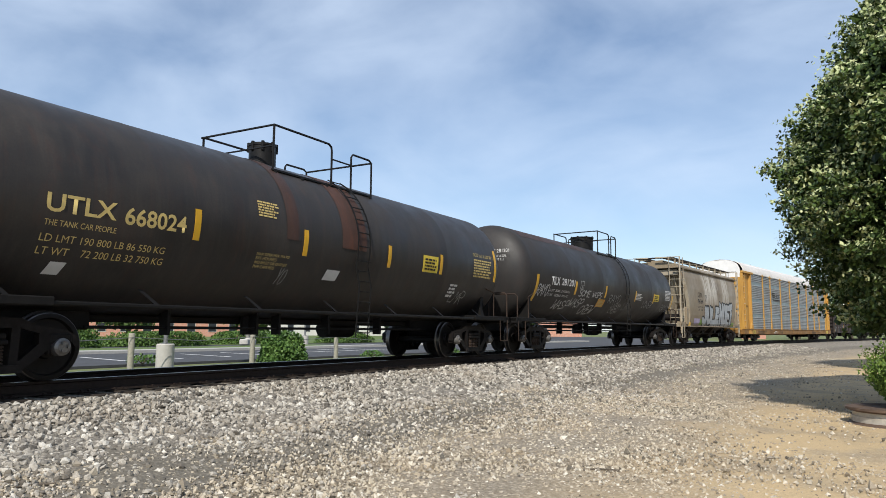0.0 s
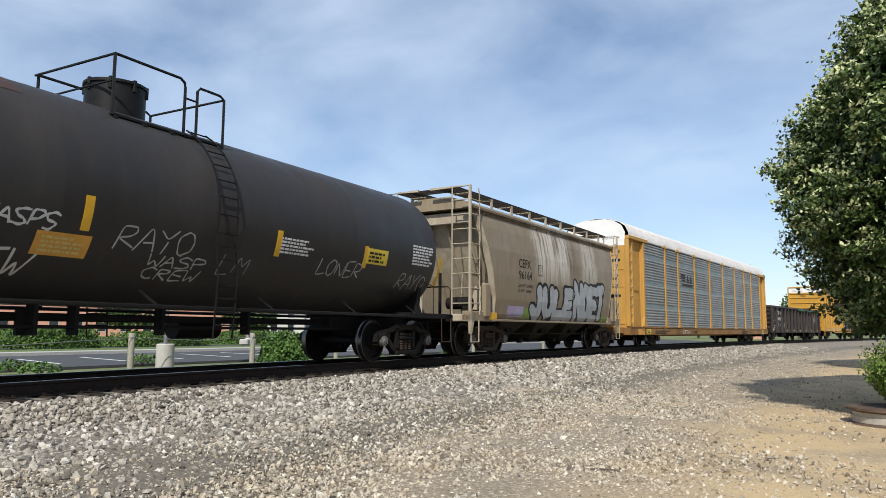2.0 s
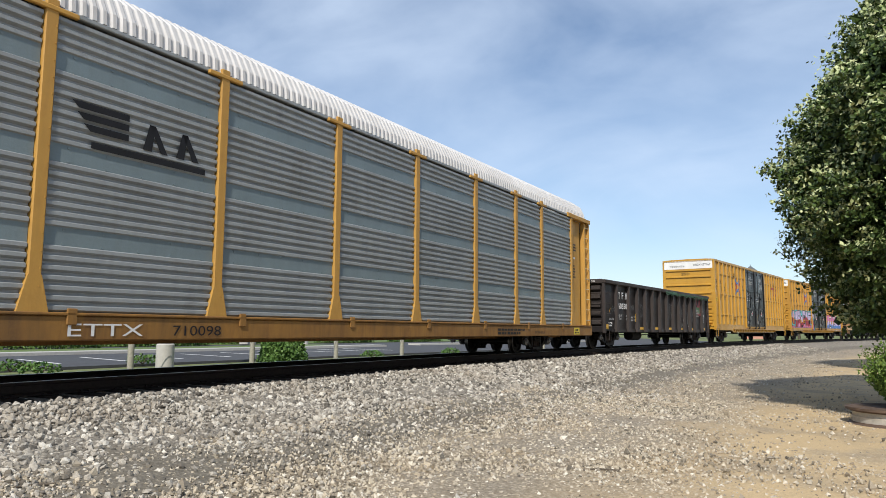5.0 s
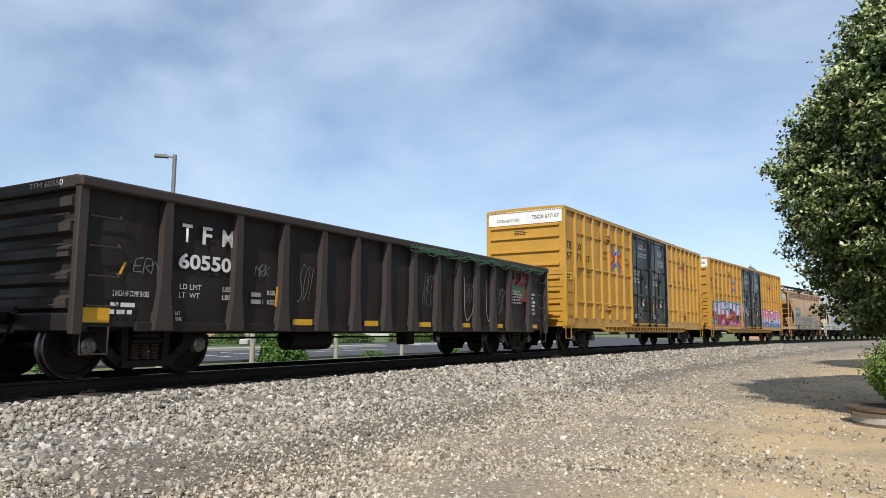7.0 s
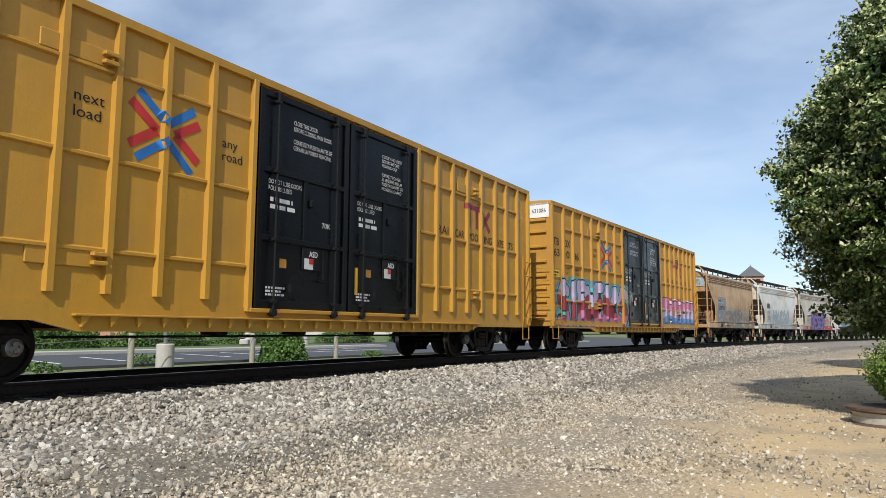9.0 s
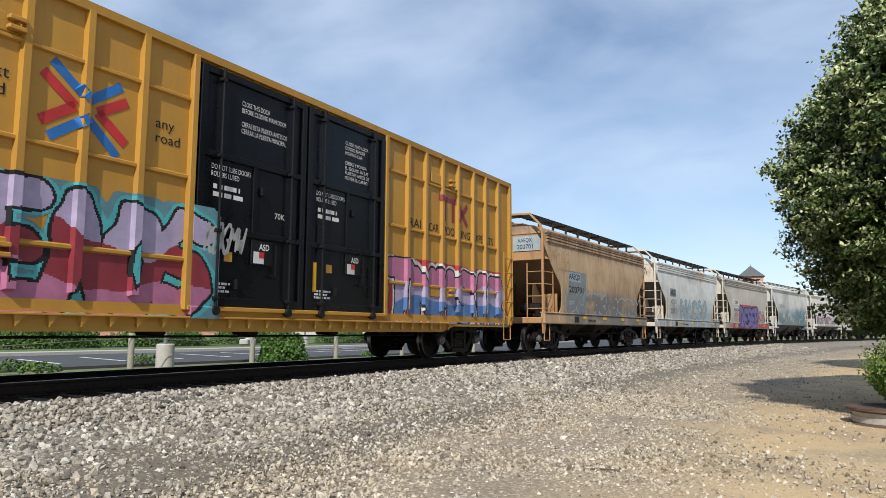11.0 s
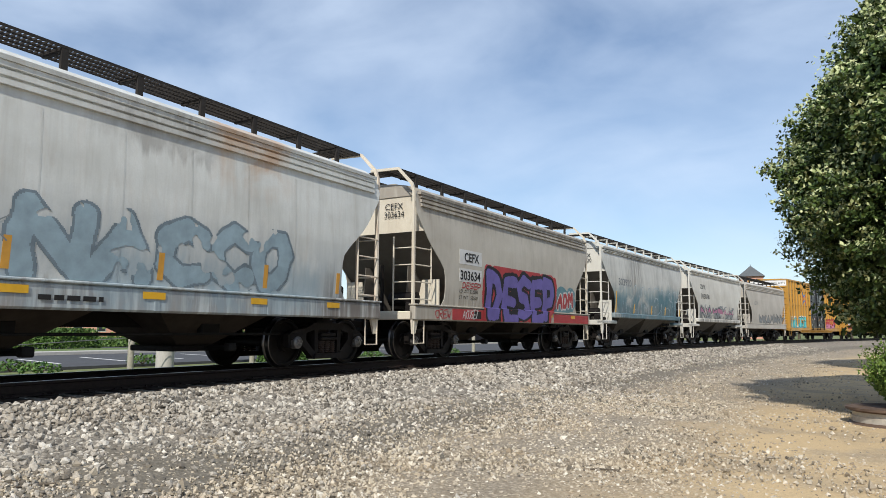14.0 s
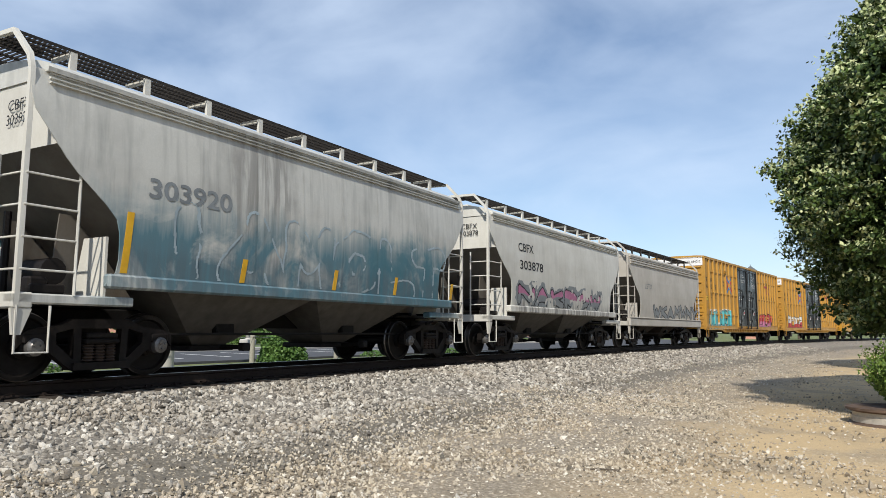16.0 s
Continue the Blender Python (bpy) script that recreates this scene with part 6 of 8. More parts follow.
def build_hoppers():
    # 3: round-sided tan hopper with silver lettering piece
    prof = [(0.98, 1.36), (1.15, 1.47), (1.6, 1.545), (2.3, 1.575), (3.0, 1.55), (3.6, 1.46), (3.95, 1.36)]
    edge = [(0.98, 1.42), (1.6, 1.38), (2.4, 1.15), (3.2, 0.85), (3.97, 0.62)]
    ob, L, s = hopper_car("tan round-sided covered hopper with white run-down stains and silver graffiti", 38.3, 50.6, (40.05, 49.75), "hopper3", "cream3", prof, edge, "none", (3.93, 4.05), 4.62, 3, frame_key="cream3", key="truck_rust", tall=True, slope_key="cream3")
    lettering(ob, "CEFX", "black_text", -3.30, 2.58, -2.47, 0.27, s, bold=0.01)
    lettering(ob, "96164", "black_text", -3.33, 2.24, -2.42, 0.25, s, bold=0.01)
    lettering(ob, "LD LMT 230000", "black_text", -3.40, 2.0, -2.35, 0.09, s)
    lettering(ob, "LT WT   56000", "black_text", -3.40, 1.85, -2.45, 0.09, s)
    panel(ob, "paint_patch", "g_lilac", -3.95, -2.9, 1.1, 1.42, s, 0.004)
    panel(ob, "paint_patch", "g_green", -3.0, -2.35, 1.08, 1.38, s, 0.005, skew=0.25)
    panel(ob, "paint_patch", "g_green", 3.9, 4.6, 1.04, 1.25, s, 0.004)
    piece(ob, "JULE", -2.4, 0.95, 1.08, 2.0, s, 7, ["g_silver"], "g_black", 0.17, None, "g_black", low=1.02, label="silver graffiti letters outlined in black")
    piece(ob, "NOET", 1.1, 4.05, 1.10, 2.3, s, 17, ["g_silver"], "g_black", 0.18, None, "g_black", low=1.02, label="silver and pale blue graffiti letters outlined in black")
    panel(ob, "reflector", "reflector", -5.1, -4.62, 1.0, 1.2, lambda y, z: 1.5, label="orange reflective strip")
    for a, b, c, e in ((-1.92, -1.90, 2.42, 2.76), (-1.60, -1.58, 2.42, 2.76), (-1.90, -1.60, 2.42, 2.44), (-1.90, -1.60, 2.74, 2.76)):
        panel(ob, "stencil_border", "black_text", a, b, c, e, s, 0.005)
    lettering(ob, "PLATE", "black_text", -1.86, 2.63, -1.64, 0.06, s)
    lettering(ob, "C", "black_text", -1.79, 2.47, -1.71, 0.11, s)
        # 8: rust-brown hopper with faded grey panels
    ob, L, s = hopper_car("rust-brown covered hopper with a grey number panel and faded graffiti", 140.2, 151.15, (141.6, 149.85), "hopper8", "rust8", CURVED, EDGE, "full", (3.60, 3.92), slope_key="slope_rust")
    panel(ob, "number_panel", "g_grey", -3.5, -1.85, 1.34, 2.78, s, 0.004, "dark grey repainted panel", 8)
    lettering(ob, "AAEQX", "black_text", -3.47, 2.45, -2.43, 0.25, s, 0.012, bold=0.02)
    panel(ob, "placard", "g_paleblue", -3.48, -2.42, 2.41, 2.73, s, 0.008)
    lettering(ob, "200701", "black_text", -3.44, 2.03, -2.15, 0.22, s, 0.010, bold=0.01)
    piece(ob, "OUSK", -3.7, 0.2, 1.34, 2.0, s, 3, [], "g_paleblue", 0.16, None, None, fade=0.5, label="faded grey-blue graffiti outlines", low=1.32)
    piece(ob, "OGRM", 0.6, 4.6, 1.36, 1.9, s, 4, [], "g_paleblue", 0.15, None, None, fade=0.4, label="faded grey graffiti", low=1.32)
    tag_writing(ob, "CSB", "rust8", -4.6, -3.4, 2.75, 3.35, s, 4, 0.03)
    tag_writing(ob, "AMR", "rust8", -5.1, -4.5, 3.0, 3.4, s, 5, 0.025)
    tag_writing(ob, "O", "g_orange", 4.45, 5.0, 2.65, 3.2, s, 5, 0.025)
    sill_marks(ob, 2)
    end_marks(ob, L, "AAEQX", "200701", "black_text", "g_paleblue")
    # 9: pale hopper
    ob, L, s = hopper_car("pale grey covered hopper with rust stains and blue-grey graffiti", 152.7, 164.2, (154.2, 162.97), "hopper9", "white9", CURVED, EDGE, "full", (3.58, 3.92), frame_key="white9")
    panel(ob, "number_panel", "g_grey", -3.72, -2.78, 2.42, 2.82, s, 0.004)
    lettering(ob, "ARUX", "black_text", -3.68, 2.48, -2.83, 0.28, s, 0.012, bold=0.02)
    lettering(ob, "60021", "g_grey", -3.69, 2.07, -2.75, 0.23, s, bold=0.02)
    bars(ob, "g_grey", -3.6, -2.7, 1.6, 1.9, 2, s, 5)
    piece(ob, "NACCO", -2.0, 2.9, 1.34, 2.3, s, 6, ["g_washblue"], "g_slate", 0.15, None, None, low=1.32, fade=0.34, label="blue-grey faded graffiti letters")
    tag_writing(ob, "CROWOK", "g_grey", -3.9, -2.1, 1.75, 2.05, s, 9, 0.02)
    for y in (-4.2, -2.15, 0.05, 2.2, 4.2):
        panel(ob, "reflector", "label_orange", y, y + 0.10, 1.4, 2.35 if y < -4 else 1.8, s)
    sill_marks(ob, 3)
    end_marks(ob, L, "ARUX", "60021", "black_text", None)
    # 10: grey hopper, purple piece
    ob, L, s = hopper_car("warm grey covered hopper with a purple and red graffiti piece", 165.5, 177.1, (167.1, 175.75), "hopper10", "white10", CURVED, EDGE, "full", (3.60, 3.92))
    for z, h in ((2.40, 0.38), (1.95, 0.34)):
        panel(ob, "placard", "label_white", -3.74, -2.56, z, z + h, s, 0.004)
    lettering(ob, "CEFX", "g_black", -3.50, 2.47, -2.72, 0.24, s, 0.012, bold=0.02)
    lettering(ob, "303634", "g_black", -3.70, 1.99, -2.64, 0.25, s, 0.012, bold=0.02)
    lettering(ob, "LD LMT 232500", "black_text", -3.72, 1.66, -2.75, 0.09, s)
    lettering(ob, "LT WT   53500", "black_text", -3.72, 1.5, -2.75, 0.09, s)
    full = lambda y, z: 1.587 if 0.93 < z < 1.315 else s(y, z)
    piece(ob, "DESEP", -2.25, 2.45, 1.0, 2.25, full, 8, ["g_purple"], "g_black", 0.16, "g_red", "g_black", low=0.95, label="purple graffiti letters with a red cloud behind")
    piece(ob, "ADM", 2.75, 4.2, 1.40, 1.95, s, 9, ["g_red"], "g_white", 0.07, "g_teal", None, low=1.32, label="small red graffiti letters")
    panel(ob, "paint_patch", "g_red", -4.1, -2.1, 0.96, 1.24, lambda y, z: 1.567, 0.004)
    panel(ob, "paint_patch", "g_red", 2.4, 5.6, 0.96, 1.24, lambda y, z: 1.567, 0.004)
    tag_writing(ob, "ACUSET", "g_white", -3.6, -2.8, 1.0, 1.22, lambda y, z: 1.574, 3, 0.03)
    tag_writing(ob, "CREW", "g_red", -4.95, -4.2, 1.0, 1.2, lambda y, z: 1.567, 4, 0.03)
    tag_writing(ob, "DESEP", "g_red", -3.6, -2.6, 1.78, 1.93, s, 6, 0.03)
    sill_marks(ob, 4)
    end_marks(ob, L, "CEFX", "303634")
    # 11 and 12: white-grey hoppers with a raised middle sill
    ob, L, s = hopper_car("weathered light grey covered hopper with faded teal graffiti", 178.5, 189.95, (180.0, 188.9), "hopper11", "hopper12", CURVED, EDGE, "mid", (3.80, 3.98))
    lettering(ob, "303920", "g_grey", -3.92, 2.57, -2.35, 0.30, s, bold=0.02)
    piece(ob, "IAMOLT", -3.9, 4.6, 1.48, 2.5, s, 10, [], "g_paleblue", 0.20, None, None, low=1.46, fade=0.18, label="faded teal graffiti letters")
    for y in (-4.3, -2.1, 0.3, 2.4, 4.9):
        panel(ob, "reflector", "reflector", y, y + 0.11, 1.46, 2.32 if y < -4 else 1.85, s, label="yellow reflective strip", skew=0.05)
    end_marks(ob, L, "CBFX", "303920")
    ob, L, s = hopper_car("off-white covered hopper with dark low graffiti", 191.3, 202.7, (192.8, 201.2), "hopper12", "hopper12", CURVED, EDGE, "mid", (3.80, 3.98))
    lettering(ob, "CBFX", "g_black", -3.85, 3.08, -2.79, 0.26, s, bold=0.01)
    lettering(ob, "303878", "g_black", -3.78, 2.54, -2.11, 0.28, s, bold=0.01)
    piece(ob, "NAKROW", -3.9, 3.2, 1.48, 2.0, s, 11, ["g_grey", "g_pink"], "g_black", 0.10, "g_grey", None, low=1.46, fade=0.2, label="dark and pink graffiti letters")
    end_marks(ob, L, "CBFX", "303878")
    ob, L, s = hopper_car("taupe covered hopper with dark graffiti along the bottom", 203.75, 215.2, (205.3, 213.7), "hopper13", "hopper13", CURVED, EDGE, "full", (3.60, 3.92))
    lettering(ob, "LSTX", "g_grey", -3.7, 2.6, -2.7, 0.24, s)
    piece(ob, "WKAMWNY", -2.6, 5.0, 1.34, 1.9, s, 12, ["g_grey"], "g_black", 0.09, None, None, low=1.32, label="dark graffiti letters")
    end_marks(ob, L, "LSTX", "96021")


def sill_marks(ob, seed):
    for i, y in enumerate((-2.2, -0.2, 1.9, 3.9)):
        panel(ob, "reflector", "reflector", y, y + 0.38, 1.12, 1.22, lambda a, z: 1.568, label="yellow reflective strip")
    bars(ob, "black_text", -1.7, -0.7, 1.05, 1.16, 1, lambda a, z: 1.568, seed)
    g = geo()
    box(g, 1.562, 1.572, -3.0, -2.6, 1.0, 1.2)
    part("data_plate", g, "grating", ob)


# ---- autorack ----


def build_autorack():
    ob, L = car("autorack", "long yellow autorack with galvanised corrugated sides and white roof", 52.05, 79.86, (55.95, 75.6), 0.36, 0.92)
    mid = 65.955
    posts = [u - mid for u in (53.94, 56.9, 58.92, 61.79, 64.72, 67.61, 70.52, 73.1, 75.1, 77.83)]
    X = 1.50
    g = geo()
    for sx in (-1, 1):
        box(g, sx * 1.25, sx * 1.575, -L, L, 0.54, 0.86, 0.02)
        box(g, sx * 1.25, sx * 1.60, -L + 0.1, L - 0.1, 0.86, 0.90, 0.01)
        for y in np.arange(-L + 1.5, L - 1, 2.9):
            box(g, sx * 1.57, sx * 1.60, y, y + 0.14, 0.74, 0.95, 0.01)
    box(g, -1.3, 1.3, -L, L, 0.62, 0.84)
    box(g, -0.3, 0.3, -L, L, 0.46, 0.7)
    part("flat_deck", g, "rack_sill", ob, "dull yellow deck and side sill")
    z0, z1 = 0.90, 4.72
    bands = [(1.74, 1.96), (2.80, 3.02), (3.98, 4.22)]
    for a, b in zip(posts, posts[1:]):
        for sx in (-1, 1):
            g, gb = geo(), geo()
            z, v = z0, []
            while z < z1:
                inside = [q for q in bands if q[0] <= z < q[1]]
                if inside:
                    z = inside[0][1]
                    continue
                for k, dx in ((0, 0.0), (0.03, 0.045), (0.075, 0.045), (0.10, 0.0)):
                    v.append((z + k, dx))
                z += 0.125
            for (p, dx), (q, dy) in zip(v, v[1:]):
                if q - p > 0.15:
                    continue
                add(g, [(sx * (X + dx), a + 0.1, p), (sx * (X + dx), b - 0.1, p), (sx * (X + dy), b - 0.1, q), (sx * (X + dy), a + 0.1, q)], [(0, 1, 2, 3)])
            for p, q in bands:
                box(gb, sx * (X - 0.004), sx * (X + 0.02), a + 0.09, b - 0.09, p - 0.03, q + 0.03, 0.004)
                for y in np.arange(a + 0.35, b - 0.2, 0.55):
                    for zz in (p + 0.02, q - 0.02):
                        box(gb, sx * (X + 0.018), sx * (X + 0.03), y - 0.012, y + 0.012, zz - 0.012, zz + 0.012)
            pn = part("side_panel", g, "galv", ob, "corrugated galvanised side screen", 20)
            part("flat_band", gb, "galv_band", pn, "flat bolted bands")
    g = geo()
    box(g, X - 0.06, X + 0.075, -0.085, 0.085, 0.9, 4.86, 0.012)
    prism(g, [(-0.085, 1.35), (0.085, 1.35), (0.2, 0.88), (-0.2, 0.88)], "x", X - 0.05, X + 0.08)
    for k in range(16):
        box(g, X + 0.07, X + 0.085, 0.05, 0.066, 1.2 + k * 0.22, 1.216 + k * 0.22)
    near = mesh_of("side_post", g, "rack_yellow")
    for y in posts:
        part("side_post", near, None, ob, "yellow side post", at=pose(0, y, 0))
        part("side_post", near, None, ob, at=pose(0, y, 0, 0, 0, 180))
    for sx in (-1, 1):
        g = geo()
        box(g, sx * (X - 0.08), sx * (X + 0.045), -L + 0.1, L - 0.1, 4.735, 4.80, 0.012)
        part("top_rail", g, "galv", ob, "grey top rail")
        for d in (-1, 1):
            g = geo()
            box(g, sx * (X - 0.1), sx * (X + 0.09), d * (L - 0.05), d * (L - 2.4), 4.70, 4.85, 0.015)
            part("roof_bracket", g, "rack_yellow", ob, "yellow corner rail under the roof")
        for y in posts[1:-1]:
            g = geo()
            box(g, sx * (X + 0.02), sx * (X + 0.09), y - 0.35, y + 0.35, 4.70, 4.77, 0.012)
            part("roof_bracket", g, "rack_yellow", ob)
    g = geo()
    arc = [(1.52, 4.80), (1.50, 5.0), (1.36, 5.28), (1.08, 5.48), (0.6, 5.62), (0, 5.68), (-0.6, 5.62), (-1.08, 5.48), (-1.36, 5.28), (-1.50, 5.0), (-1.52, 4.80)]
    v, n, y, i = [], len(arc), -L + 0.2, 0
    while y < L - 0.5:
        k = (0.0, 0.02, 0.02, 0.0)[i % 4]
        for x, z in arc:
            v.append((x * (1 + k / 1.5), y, z + k * (z - 4.6)))
        y += (0.03, 0.055, 0.03, 0.035)[i % 4]
        i += 1
    add(g, v, [(r * n + k, r * n + k + 1, r * n + n + k + 1, r * n + n + k) for r in range(i - 1) for k in range(n - 1)])
    part("roof", g, "rack_roof", ob, "white corrugated roof sheet", 20)
    for d in (-1, 1):
        y = d * (L - 0.08)
        g = geo()
        pts = [(-1.38, 0.86), (1.38, 0.86), (1.38, 4.42), (-1.38, 4.42)]
        prism(g, pts, "y", y, y - d * 0.06)
        dr = part("end_door", g, "rack_yellow", ob, "tall yellow end doors")
        g = geo()
        box(g, -0.03, 0.03, y + d * 0.03, y, 0.9, 4.4)
        part("door_seam", g, "rack_yellow", dr)
        for z in (1.0, 2.6, 3.35):
            g = geo()
            box(g, -1.3, 1.3, y + d * 0.022, y, z, z + 0.07, 0.008)
            part("door_rib", g, "rack_yellow", dr)
        g = geo()
        prism(g, [(-1.38, 4.42), (1.38, 4.42), (1.38, 5.0), (1.22, 5.32), (0.9, 5.52), (0.5, 5.62), (-0.5, 5.62), (-0.9, 5.52), (-1.22, 5.32), (-1.38, 5.0)], "y", y, y - d * 0.06)
        part("white_top", g, "box_white", dr, "white upper door panel")
        g = geo()
        for z, h in ((3.72, 0.12), (2.18, 0.10)):
            for a, b in ((0.45, 1.15), (-1.15, -0.45)):
                box(g, a, b, y + d * 0.004, y - d * 0.01, z, z + h)
        part("vent_slot", g, "g_black", dr, "dark slots")
        for sx in (-1, 1):
            g = geo()
            ya, yb = sorted((d * (L - 0.76), d * (L - 1.86)))
            box(g, sx * 1.30, sx * 1.40, ya, yb, 0.9, 4.7, 0.01)
            part("corner_panel", g, "rack_yellow", ob, "yellow corner panel")
            g = geo()
            box(g, sx * 1.34, sx * 1.47, d * (L - 0.12), d * (L - 0.56), 0.9, 4.70, 0.02)
            part("ladder_plate", g, "rack_yellow", ob, "yellow plate behind the ladder")
            for p, q, xo in ((0.50, 0.60, 1.535), (1.76, 1.84, 1.46), (0.06, 0.15, 1.55)):
                g = geo()
                box(g, sx * 1.36, sx * xo, d * (L - p), d * (L - q), 0.9, 4.70, 0.02)
                part("corner_post", g, "rack_yellow", ob)
            g = geo()
            for k in range(10):
                tube(g, [(sx * 1.53, d * (L - 0.12), 1.1 + k * 0.38), (sx * 1.53, d * (L - 0.52), 1.1 + k * 0.38)], 0.013, 5)
            part("ladder", g, "cream", ob, "ladder rungs")
        coupler(ob, d * L, d, 0.78)
    side = flat_side(1.578)
    lettering(ob, "ETTX", "white_text", -6.58, 0.60, -5.48, 0.16, side)
    lettering(ob, "710098", "g_black", -4.98, 0.60, -4.08, 0.15, side)
    panel(ob, "label_plate", "label_yellow", -11.94, -11.37, 0.60, 0.80, side, label="yellow warning label")
    bars(ob, "g_black", -11.88, -11.44, 0.63, 0.78, 2, side, 1, 0.01)
    bars(ob, "g_black", -10.79, -8.58, 0.6, 0.78, 2, side, 2)
    lettering(ob, "28\" WHEELS", "g_black", 8.42, 0.62, 9.21, 0.08, side)
    panel(ob, "label_plate", "label_yellow", 11.93, 12.48, 0.58, 0.82, side, label="yellow warning label")
    bars(ob, "g_black", 11.98, 12.42, 0.62, 0.8, 2, side, 3, 0.01)
    bars(ob, "g_black", 5.82, 7.81, 0.6, 0.8, 2, side, 6)
    panel(ob, "label_plate", "label_orange", -12.98, -12.19, 0.56, 0.82, side, 0.003)
    lettering(ob, "NS34946", "g_black", -12.97, 2.40, -12.35, 0.12, flat_side(1.402))
    bars(ob, "g_black", 12.32, 12.66, 2.6, 3.1, 5, flat_side(1.402), 8)
    bars(ob, "g_black", 12.27, 12.78, 3.58, 3.88, 3, flat_side(1.402), 9)
    panel(ob, "label_plate", "label_white", 12.4, 12.62, 3.28, 3.36, flat_side(1.402), label="white paper label")
    # railway's own mark as plain dark shapes
    g, xs = geo(), X + 0.052
    for k, (a, b, z) in enumerate(((-6.6, -5.85, 3.56), (-6.52, -5.85, 3.42), (-6.42, -5.85, 3.28))):
        add(g, [(xs, a, z), (xs, b, z), (xs, b, z + 0.09), (xs, a - 0.1, z + 0.09)], [(0, 1, 2, 3)])
    for y in (-5.62, -5.05):
        add(g, [(xs, y, 3.22), (xs, y + 0.15, 3.22), (xs, y + 0.2, 3.6), (xs, y + 0.1, 3.6)], [(0, 1, 2, 3)])
        add(g, [(xs, y + 0.1, 3.6), (xs, y + 0.2, 3.6), (xs, y + 0.42, 3.22), (xs, y + 0.30, 3.22)], [(0, 1, 2, 3)])
    add(g, [(xs, -6.4, 3.06), (xs, -4.5, 3.06), (xs, -4.5, 3.15), (xs, -6.4, 3.15)], [(0, 1, 2, 3)])
    part("company_mark", g, "g_black", ob, "black slanted mark")
    e = -L + 0.0
    lettering(ob, "EXCESS HEIGHT CAR", "g_black", 0.35, 4.72, 1.15, 0.09, None, end=e + 0.074)
    lettering(ob, "ETTX\n710098", "g_black", 0.55, 4.1, 1.15, 0.26, None, end=e + 0.074)
    bars(ob, "g_black", 0.6, 1.05, 1.5, 1.8, 3, None, 4, end=e + 0.074)


# ---- gondola ----


